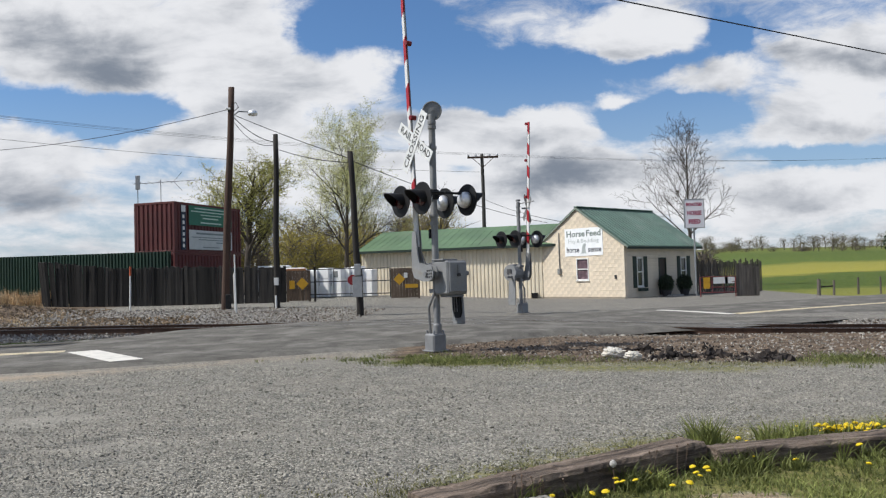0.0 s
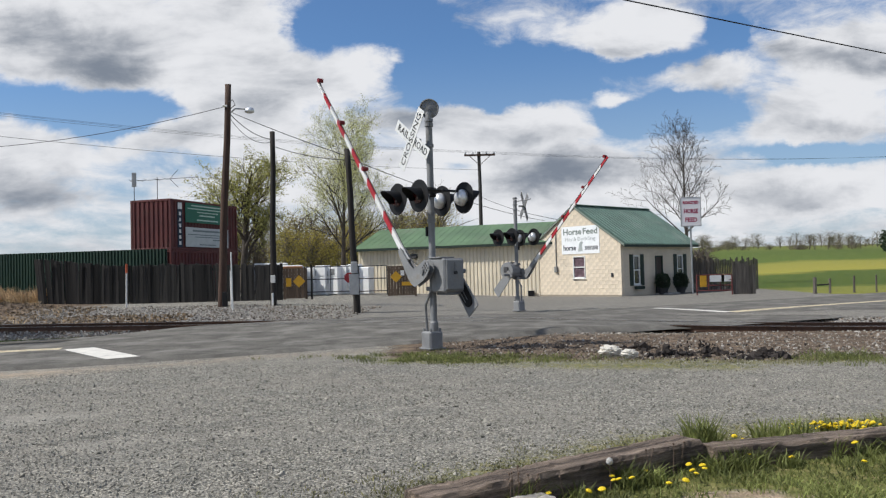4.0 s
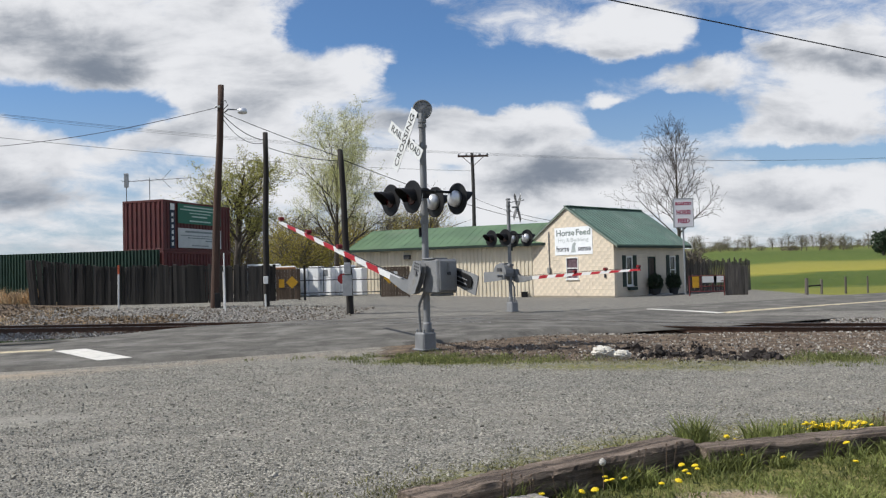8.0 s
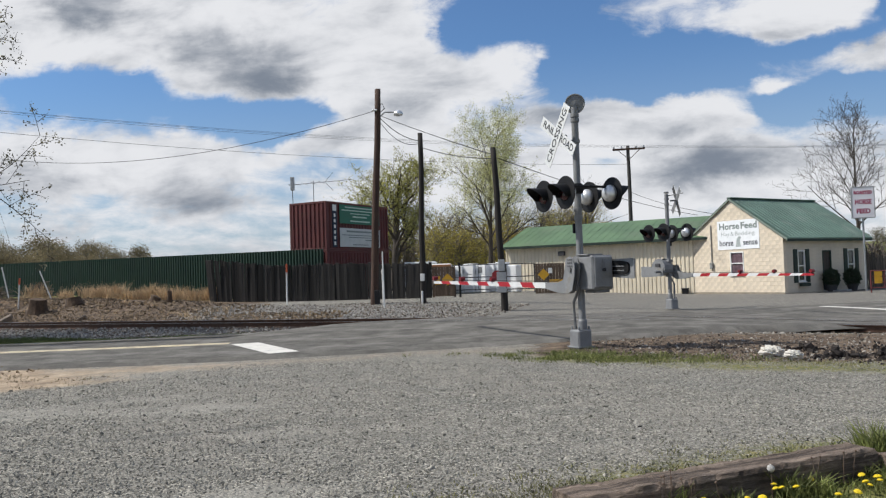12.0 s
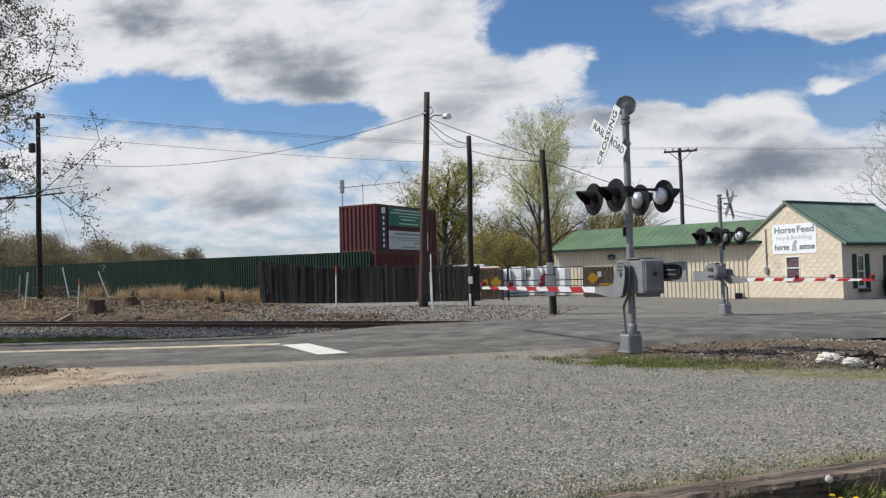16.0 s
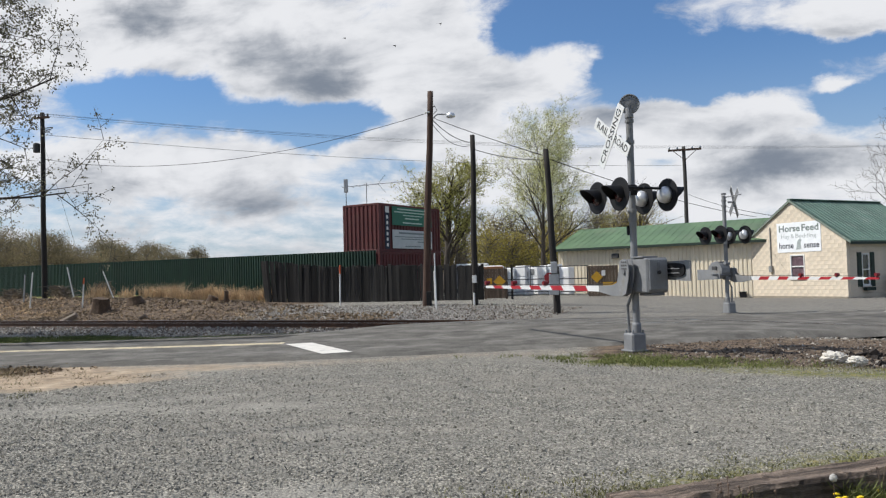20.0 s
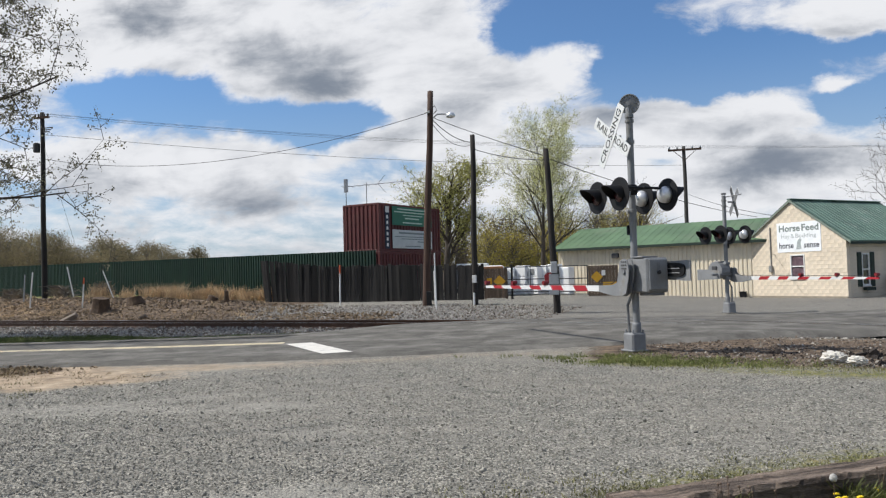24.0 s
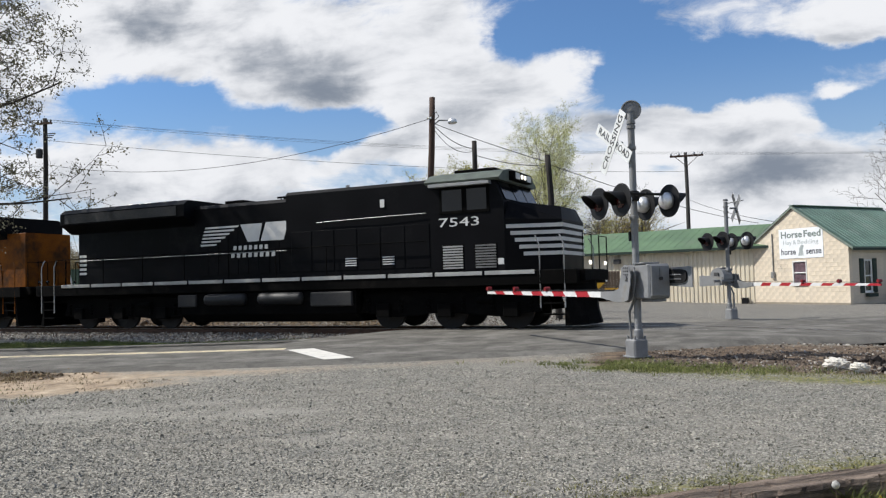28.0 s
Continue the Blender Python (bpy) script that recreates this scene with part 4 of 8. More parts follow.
def build_green_fence():
    A, B = Vector((-56.0, 57.8, 0)), Vector((-13.45, 39.35, 0))
    f = thing("sheet_metal_fence", pose(A.x, A.y, 0, 0, 0, math.degrees(math.atan2(B.y - A.y, B.x - A.x))), "dark green corrugated sheet metal fence along the railway bank", "fence")
    L = (B - A).length
    bm = bmesh.new()
    n = int(L / 0.22)
    pts = []
    for i in range(n):
        x = L * i / n
        w = L / n
        pts += [(x, 0.0), (x + 0.4 * w, 0.0), (x + 0.5 * w, 0.05), (x + 0.9 * w, 0.05)]
    pts.append((L, 0.0))
    lo = [bm.verts.new((x, y, 0.2)) for x, y in pts]
    hi = [bm.verts.new((x, y, 3.0 + 0.46 * (1 - x / L))) for x, y in pts]
    lo2 = [bm.verts.new((x, y + 0.012, 0.2)) for x, y in pts]
    hi2 = [bm.verts.new((x, y + 0.012, 3.0 + 0.46 * (1 - x / L))) for x, y in pts]
    for i in range(len(pts) - 1):
        bm.faces.new((lo[i], lo[i + 1], hi[i + 1], hi[i]))
        bm.faces.new((lo2[i], hi2[i], hi2[i + 1], lo2[i + 1]))
        bm.faces.new((hi[i], hi[i + 1], hi2[i + 1], hi2[i]))
    part("cladding", bm, GREENFENCE, f)
    for i in range(18):
        bm = bmesh.new()
        x = L * (i + 0.5) / 18
        box(bm, x - 0.05, x + 0.05, 0.07, 0.17, 0.0, 3.0)
        part("post", bm, GREENTRIM, f)


def build_wood_fence():
    A, B = Vector((-19.1, 38.0, 0)), Vector((-7.5, 38.0, 0))
    f = thing("board_fence", pose(A.x, A.y, 0), "weathered grey board fence with uneven tops", "fence")
    rnd = random.Random(3)
    meshes = []
    for k in range(6):
        bm = bmesh.new()
        w = 0.058 + 0.012 * (k % 3)
        vs = box(bm, -w, w, -0.012, 0.012, 0, 1)
        for v in vs:
            if v.co.z > 0.5:
                v.co.z -= 0.02 * rnd.random()
        me = bpy.data.meshes.new("board")
        bm.to_mesh(me)
        bm.free()
        me.materials.append(OLDWOOD)
        meshes.append(me)
    x = 0.08
    while x < 11.55:
        b = bpy.data.objects.new("board", rnd.choice(meshes))
        scene.collection.objects.link(b)
        b.parent = f
        gz = ground_z(A.x + x, A.y)
        top = 2.62 - 0.38 * sstep(0, 4, x) - 0.15 * sstep(5, 13, x) + rnd.uniform(-0.05, 0.05)
        b.location = (x, rnd.uniform(-0.012, 0.012), gz - 0.03)
        b.scale = (1, 1, top - gz)
        lean = -0.10 * sstep(2.2, 0, x)
        b.rotation_euler = (rnd.uniform(-0.02, 0.02), lean + rnd.uniform(-0.012, 0.012), 0)
        x += rnd.uniform(0.118, 0.146)
    for z in (0.8, 1.9):
        bm = bmesh.new()
        box(bm, 0, 11.6, 0.028, 0.066, z - 0.045, z + 0.045)
        part("rail", bm, OLDWOOD, f)
    for i in range(6):
        bm = bmesh.new()
        box(bm, 0.05 + 2.58 * i - 0.045, 0.05 + 2.58 * i + 0.045, 0.07, 0.16, 0.1, 2.0)
        part("post", bm, OLDWOOD, f)


CONT = pose(-13.5, 40.15, 0, 0, 0, 72)   # x runs along the long side, y across the end


def build_container(z0, name_label, top):
    c = thing("shipping_container", CONT @ pose(0, 0, z0), name_label, "container")
    L, W, H = 6.06, 2.44, 2.59
    for nm, ln, m in (("side_panel", L, Matrix.Identity(4)), ("end_panel", W, pose(0, W, 0, 0, 0, -90))):
        bm = folded_sheet(ln - 0.2, 0.11, H - 0.1, 0.28, 0.045)
        bmesh.ops.translate(bm, verts=bm.verts, vec=(0.1, 0.015, 0))
        ob = part(nm, bm, RED, c, "oxide red corrugated steel panel")
        ob.matrix_basis = m
    bm = bmesh.new()
    box(bm, 0.08, L - 0.02, 0.08, W - 0.02, 0.1, H - 0.03)
    part("body", bm, RED, c)
    for x, y in ((0, 0), (L - 0.12, 0), (0, W - 0.12), (L - 0.12, W - 0.12)):
        bm = bmesh.new()
        box(bm, x, x + 0.12, y, y + 0.12, 0, H, bevel=0.01)
        part("corner_post", bm, RED, c)
    for z in (0.0, H - 0.12):
        for a in ((0.12, L - 0.12, 0.0, 0.1), (0.12, L - 0.12, W - 0.1, W), (0.0, 0.1, 0.12, W - 0.12), (L - 0.1, L, 0.12, W - 0.12)):
            bm = bmesh.new()
            box(bm, *a, z, z + 0.12, bevel=0.008)
            part("frame_rail", bm, RED, c)
    return c


# ---- wooden poles ----
POLEWOOD = mat("pole_wood", (0.08, 0.047, 0.034), 0.9, scale=3, var=0.35, fine=50, stretch=(6, 6, 0.4), bump=0.3)
CREOSOTE = mat("creosoted_wood", (0.028, 0.024, 0.021), 0.9, scale=3, var=0.35, fine=50, stretch=(6, 6, 0.4), bump=0.3)
GALV = mat("galvanised", (0.42, 0.43, 0.44), 0.45, 0.7, scale=5, var=0.15, fine=50)
WIRE = mat("black_wire", (0.02, 0.02, 0.022), 0.7, var=0.1, bump=0)


def pole(name, base, top, r0, r1, label, wood=None):
    p = thing(name, pose(*base), label, "utility pole")
    bm = bmesh.new()
    d = Vector(top) - Vector(base)
    n = 14
    rings = []
    for k in range(9):
        c = d * (k / 8) + Vector((0.015 * math.sin(k * 1.3), 0.01 * math.cos(k), -0.3 if k == 0 else 0))
        r = r0 + (r1 - r0) * k / 8
        rings.append([bm.verts.new(c + Vector((r * math.cos(6.2832 * i / n), r * math.sin(6.2832 * i / n), 0))) for i in range(n)])
    for p_, q_ in zip(rings, rings[1:]):
        for i in range(n):
            bm.faces.new((p_[i], p_[(i + 1) % n], q_[(i + 1) % n], q_[i]))
    bm.faces.new(rings[-1])
    part("pole_shaft", bm, wood or POLEWOOD, p, smooth=True)
    return p


def cable(name, p, q, sag, r=0.012, label="black overhead cable slung between poles", n=24):
    p, q = Vector(p), Vector(q)
    bm = bmesh.new()
    path(bm, [p + (q - p) * (i / n) - Vector((0, 0, sag * 4 * (i / n) * (1 - i / n))) for i in range(n + 1)], r, 5)
    return tagged(part(name, bm, WIRE), label, "cable")


# ---- crossing signals ----
ALU = mat("painted_aluminium", (0.25, 0.255, 0.26), 0.6, 0.2, scale=4, var=0.15, fine=40, dirt=(0.2, 0.185, 0.16), dirt_amount=0.15)
ALU_DARK = mat("old_cast_grey", (0.22, 0.225, 0.23), 0.6, 0.3, scale=5, var=0.2, fine=40)
BLACKM = mat("black_lamp", (0.011, 0.011, 0.012), 0.6, spec=0.25, scale=6, var=0.25, fine=50)
SILVER = mat("silver_dome", (0.85, 0.86, 0.87), 0.4, 0.6, scale=6, var=0.2, fine=40)
LENS = mat("red_lens", (0.05, 0.006, 0.006), 0.2, scale=20, var=0.3, spec=0.7)
ARM_W = mat("arm_white", (0.74, 0.74, 0.73), 0.5, scale=4, var=0.08, dirt=(0.4, 0.38, 0.35), dirt_amount=0.1)
ARM_R = mat("arm_red", (0.40, 0.018, 0.028), 0.5, scale=4, var=0.15)
LAMP_R = mat("arm_lamp_red", (0.20, 0.014, 0.016), 0.4, scale=8, var=0.2)
SIGNW = mat("reflective_white", (0.74, 0.75, 0.74), 0.45, scale=6, var=0.06)
SIGNK = mat("sign_black", (0.015, 0.015, 0.016), 0.5)


def lamp_unit(parent, m, arm_to):
    """A round flashing lamp facing +x of m, black backplate, hood and silver housing."""
    g = new("flashing_lamp")
    g.matrix_basis = m
    g.parent = parent
    turn = pose(0, 0, 0, 0, 90, 0)
    bm = bmesh.new()
    lathe(bm, [(0.30, -0.004), (0.305, 0.0), (0.305, 0.014), (0.29, 0.018), (0.17, 0.018)], turn, 32)
    part("backplate", bm, BLACKM, g, smooth=False)
    bm = bmesh.new()
    lathe(bm, [(0.155, -0.005), (0.16, -0.05), (0.145, -0.11), (0.11, -0.15), (0.06, -0.175), (0.02, -0.18)], turn, 24)
    part("housing", bm, SILVER, g, "silver domed lamp housing", smooth=True)
    bm = bmesh.new()
    lathe(bm, [(0.15, 0.018), (0.14, 0.04), (0.09, 0.055), (0.02, 0.06)], turn, 24)
    part("lens", bm, LENS, g, "dark red lens", smooth=True)
    bm = bmesh.new()
    n = 20
    rows = []
    for k in range(n + 1):
        a = radians(-30 + 240 * k / n)
        y, z = math.cos(a), math.sin(a)
        ln = 0.36 * max(0.35, 0.5 + 0.5 * z) if z > -0.6 else 0.1
        rows.append([bm.verts.new(p) for p in ((0.015, 0.165 * y, 0.165 * z), (ln, 0.165 * y, 0.165 * z - 0.04 * ln), (ln, 0.158 * y, 0.158 * z - 0.04 * ln), (0.015, 0.158 * y, 0.158 * z))])
    for a, b in zip(rows, rows[1:]):
        for i in range(4):
            bm.faces.new((a[i], a[(i + 1) % 4], b[(i + 1) % 4], b[i]))
    bm.faces.new(rows[0]); bm.faces.new(rows[-1][::-1])
    bmesh.ops.recalc_face_normals(bm, faces=bm.faces)
    part("hood", bm, BLACKM, g, "black lamp hood")
    return g





def gate_arm(parent, L, pivot, first, stripes, DROP, n_lamps=3):
    """The moving arm: along +y from the pivot, turning about x, with its counterweight behind."""
    swap = Matrix(((0, 1, 0, 0), (1, 0, 0, 0), (0, 0, 1, 0), (0, 0, 0, 1)))
    arm_bm = bmesh.new()
    for x in (-0.06, 0.045):          # two cranked side plates down to the arm's butt
        prism(arm_bm, [(-0.10, 0.20), (-0.14, 0.05), (-0.13, -0.1), (-0.04, -DROP - 0.08), (0.10, -DROP - 0.14), (0.40, -DROP - 0.13), (0.85, -DROP - 0.06), (0.85, -DROP + 0.06), (0.42, -DROP + 0.07), (0.24, -DROP + 0.12), (0.17, 0.04), (0.13, 0.20), (0.0, 0.24)], x - 0.008, x + 0.008)
    bmesh.ops.transform(arm_bm, matrix=swap, verts=arm_bm.verts)
    bmesh.ops.recalc_face_normals(arm_bm, faces=arm_bm.faces)
    arm = part("gate_arm", arm_bm, ALU, parent, "moving gate arm with red and white stripes")
    arm.matrix_basis = pose(*pivot)
    for y in (-0.06, 0.0, 0.06):
        for z in (0.06, 0.12, 0.18):
            bm = bmesh.new()
            tube(bm, (-0.08, y, z), (-0.069, y, z), 0.016, n=6)
            part("bolt", bm, DARKGREY, arm)
    ends = [first] + [first + (L - first) * (i + 1) / stripes for i in range(stripes)]
    a = 0.55
    for i, b in enumerate(ends):
        bm = bmesh.new()
        h0, h1 = 0.062 * (1 - 0.5 * a / L), 0.062 * (1 - 0.5 * b / L)
        sl = 0.0 if i == len(ends) - 1 else 0.05
        s0 = 0.0 if i == 0 else 0.05
        v = [bm.verts.new(p) for p in ((-0.022, a - s0, -h0 - DROP), (0.022, a - s0, -h0 - DROP), (0.022, a + s0, h0 - DROP), (-0.022, a + s0, h0 - DROP), (-0.022, b - sl, -h1 - DROP), (0.022, b - sl, -h1 - DROP), (0.022, b + sl, h1 - DROP), (-0.022, b + sl, h1 - DROP))]
        for q in ((0, 3, 2, 1), (4, 5, 6, 7), (0, 1, 5, 4), (1, 2, 6, 5), (2, 3, 7, 6), (3, 0, 4, 7)):
            bm.faces.new([v[k] for k in q])
        bmesh.ops.recalc_face_normals(bm, faces=bm.faces)
        part("stripe", bm, ARM_W if i % 2 == 0 else ARM_R, arm)
        a = b
    for k in range(n_lamps):
        yy = L - 0.06 - k * (L - 1.4) / n_lamps * 0.95
        bm = bmesh.new()
        tube(bm, (-0.06, yy, 0.1 - DROP), (0.06, yy, 0.1 - DROP), 0.05, n=12)
        box(bm, -0.02, 0.02, yy - 0.02, yy + 0.02, 0.02 - DROP, 0.07 - DROP)
        part("arm_lamp", bm, LAMP_R, arm, "small red lamp on the arm")
    bm = bmesh.new()
    path(bm, [(0, 0.15, -0.05), (0, 0.5, 0.09 - DROP), (0, 2.0, 0.075 - DROP), (0, 4.0, 0.07 - DROP), (0, L, 0.06 - DROP)], 0.008, 5)
    part("lamp_cable", bm, WIRE, arm)
    # counterweight arms and weights
    for x in (0.64,):
        bm = bmesh.new()
        prism(bm, [(0.10, -0.14), (0.12, 0.14), (-0.35, 0.17), (-0.90, 0.185), (-0.98, 0.17), (-0.98, -0.18), (-0.90, -0.185), (-0.35, -0.16)], x - 0.012, x + 0.012)
        bmesh.ops.transform(bm, matrix=swap, verts=bm.verts)
        bmesh.ops.recalc_face_normals(bm, faces=bm.faces)
        part("counterweight_arm", bm, ALU, arm)
    bm = bmesh.new()
    oval = [(-0.53 + 0.33 * math.copysign(abs(math.cos(a)) ** 0.6, math.cos(a)), 0.015 + 0.125 * math.copysign(abs(math.sin(a)) ** 0.6, math.sin(a))) for a in [2 * math.pi * k / 20 for k in range(20)]]
    prism(bm, oval, 0.595, 0.627)
    bmesh.ops.transform(bm, matrix=swap, verts=bm.verts)
    bmesh.ops.recalc_face_normals(bm, faces=bm.faces)
    part("weight", bm, BLACKM, arm, "dark oval cast counterweight")
    for zz in (-0.05, 0.03):
        bm = bmesh.new()
        box(bm, 0.582, 0.594, -0.74, -0.34, zz, zz + 0.018, bevel=0.003)
        part("weight_bolt", bm, ALU_DARK, arm)
    return arm


def crossing_signal(m, mast_h, pivot, L, first, stripes, label, lamp_z, cross_z, cross_turn, bell=True, drop=0.315):
    s = thing("crossing_signal", m, label, "crossing signal", group="level crossing signals")
    bm = bmesh.new()
    box(bm, -0.215, 0.155, -0.155, 0.215, 0.0, 0.03, bevel=0.008)
    part("base_plate", bm, ALU_DARK, s)
    bm = bmesh.new()
    box(bm, -0.185, 0.125, -0.125, 0.185, 0.0, 0.34, bevel=0.03)
    for x in (-0.14, 0.08):
        for y in (-0.08, 0.14):
            tube(bm, (x, y, 0.34), (x, y, 0.4), 0.022, n=6)
    part("junction_base", bm, ALU, s, "cast grey junction box base")
    bm = bmesh.new()
    tube(bm, (0, 0, 0.33), (0, 0, mast_h - 0.2), 0.065, n=20)
    lathe(bm, [(0.085, 0.33), (0.085, 0.5), (0.07, 0.53)], n=20)
    for z in (2.45, 2.6, cross_z - 0.12, cross_z + 0.28, mast_h - 0.36):
        lathe(bm, [(0.07, z - 0.035), (0.082, z - 0.03), (0.082, z + 0.03), (0.07, z + 0.035)], n=20)
    part("mast", bm, ALU, s, smooth=False)
    # bell
    bm = bmesh.new()
    if not bell:
        tube(bm, (-0.05, 0, mast_h - 0.25), (-0.05, 0.75, mast_h - 0.22), 0.02, n=6)
        part("top_bar", bm, ALU, s)
        bm = bmesh.new()
    if bell:
      lathe(bm, [(0.02, -0.08), (0.15, -0.07), (0.185, -0.03), (0.19, 0.05), (0.172, 0.055), (0.165, 0.035), (0.06, 0.045), (0.01, 0.05)], pose(0.03, 0.02, mast_h - 0.13, 0, 90, -126), 28)
      part("bell", bm, ALU_DARK, s)
      bm = bmesh.new()
    tube(bm, (0, 0, mast_h - 0.32), (0, 0, mast_h - 0.2), 0.05, n=12)
    part("bell_neck", bm, ALU, s)
    # lamps on the crossarm
    bm = bmesh.new()
    tube(bm, (0, -0.42, lamp_z + 0.12), (0, 0.42, lamp_z + 0.12), 0.028, n=10)
    lathe(bm, [(0.07, lamp_z + 0.02), (0.11, lamp_z + 0.04), (0.11, lamp_z + 0.2), (0.07, lamp_z + 0.22)], n=14)
    for y in (-0.36, 0.36):
        tube(bm, (-0.42, y, lamp_z + 0.12), (0.42, y, lamp_z + 0.12), 0.024, n=8)
        for x in (-0.4, 0.4):
            tube(bm, (x, y, lamp_z - 0.02), (x, y, lamp_z + 0.13), 0.024, n=8)
    part("crossarm", bm, BLACKM, s)
    for y in (-0.36, 0.36):
        lamp_unit(s, pose(-0.52, y, lamp_z, 0, 0, 180), 0)
        lamp_unit(s, pose(0.52, y, lamp_z, 0, 0, 0), 0)
    # crossbuck
    cb = new("crossbuck")
    cb.parent = s
    cb.matrix_basis = pose(-0.30, 0.15, cross_z, 0, 0, cross_turn) @ pose(0, 0, 0, 90, 0, -90)
    for text, ang, z in (("CROSSING", 55, 0.014), ("RAIL  ROAD", -35, 0.0)):
        bm = bmesh.new()
        box(bm, -0.635, 0.635, -0.115, 0.115, z - 0.004, z + 0.004)
        back = bmesh.new()
        box(back, -0.62, 0.62, -0.105, 0.105, z - 0.0075, z - 0.0045)
        # CROSSING blade gets a darker back: its unlit side put into the colour
        part("blade_back", back, DARKGREY if ang > 0 else ALU_DARK, cb, "dull grey metal back of the blade, darker on one as if unlit").matrix_basis = pose(0, 0, 0, 0, 0, ang)
        bl = part("blade", bm, SIGNW, cb, "white crossbuck blade lettered in black")
        bl.matrix_basis = pose(0, 0, 0, 0, 0, ang)
        turn = pose(0, 0, z + 0.0065, 0, 0, ang)
        for w, x, wd in ((text, 0.0, 1.1),) if ang > 0 else (("RAIL", -0.34, 0.42), ("ROAD", 0.34, 0.48)):
            words(w, 0.19, turn @ pose(x, 0, 0), SIGNK, cb, "lettering", width=wd)
    bm = bmesh.new()
    tube(bm, (0.0, 0.0, -0.2), (0, 0, -0.006), 0.03, n=8)
    part("bracket", bm, ALU_DARK, cb)
    # gate mechanism on the mast
    px_, py_, pz_ = pivot
    pz_ = 1.45
    if bell:
        bm = bmesh.new()
        box(bm, -0.11, 0.36, -0.52, -0.08, pz_ - 0.37, pz_ + 0.27, bevel=0.03)
        part("mechanism_case", bm, ALU, s, "grey gate mechanism case")
        bm = bmesh.new()
        box(bm, -0.075, 0.325, -0.555, -0.52, pz_ - 0.32, pz_ + 0.24, bevel=0.012)
        door = part("case_door", bm, ALU, s)
        bm = bmesh.new()
        box(bm, 0.10, 0.14, -0.575, -0.555, pz_ + 0.0, pz_ + 0.20, bevel=0.006)
        part("latch", bm, ALU_DARK, door)
        bm = bmesh.new()
        tube(bm, (0.12, -0.59, pz_ + 0.0), (0.12, -0.555, pz_ + 0.0), 0.035, n=10)
        part("padlock", bm, DARKGREY, door)
        bm = bmesh.new()
        box(bm, -0.13, 0.22, -0.42, -0.05, pz_ + 0.27, pz_ + 0.30, bevel=0.01)
        part("case_lid", bm, ALU_DARK, s)
        bm = bmesh.new()
        box(bm, -0.02, 0.30, -0.48, -0.14, pz_ - 0.42, pz_ - 0.37, bevel=0.01)
        part("case_foot", bm, ALU_DARK, s)
    else:
        bm = bmesh.new()
        prism(bm, [(-0.42 + 0.33 * math.cos(a) - 0.0, pz_ - 0.02 + 0.29 * math.sin(a)) for a in [math.pi * (2 * k + 1) / 12 for k in range(12)]], -0.08, 0.30)
        bmesh.ops.transform(bm, matrix=Matrix(((0, 1, 0, 0), (1, 0, 0, 0), (0, 0, 1, 0), (0, 0, 0, 1))) @ pose(0.2, 0, 0), verts=bm.verts)
        bmesh.ops.recalc_face_normals(bm, faces=bm.faces)
        part("mechanism_case", bm, ALU, s, "rounded grey gate mechanism case")
        bm = bmesh.new()
        box(bm, 0.30, 0.34, -0.34, -0.10, pz_ - 0.08, pz_ + 0.12, bevel=0.02)
        part("case_door", bm, DARKGREY, s, "dark inspection cover")
        bm = bmesh.new()
        box(bm, 0.0, 0.2, -0.36, -0.08, pz_ + 0.255, pz_ + 0.285, bevel=0.01)
        part("case_lid", bm, ALU_DARK, s)
    bm = bmesh.new()
    for z in (pz_ - 0.3, pz_ + 0.2):
        box(bm, -0.1, 0.1, -0.1, 0.1, z - 0.04, z + 0.04, bevel=0.01)
    tube(bm, (px_ - 0.1, py_, pivot[2]), (0.68, py_, pivot[2]), 0.045, n=12)
    part("pivot_shaft", bm, ALU_DARK, s)
    bm = bmesh.new()
    path(bm, [(-0.10, -0.1, pz_ - 0.30), (-0.125, 0.08, pz_ - 0.6), (-0.105, 0.10, 0.6), (-0.09, 0.10, 0.34)], 0.026, 8)
    part("conduit", bm, ALU_DARK, s, "grey flexible conduit")
    bm = bmesh.new()
    box(bm, -0.085, -0.05, 0.035, 0.09, 2.16, 2.34, bevel=0.006)
    part("clip_box", bm, BLACKM, s, "small black box on the mast")
    arm = gate_arm(s, L, pivot, first, stripes, drop)
    return s, arm


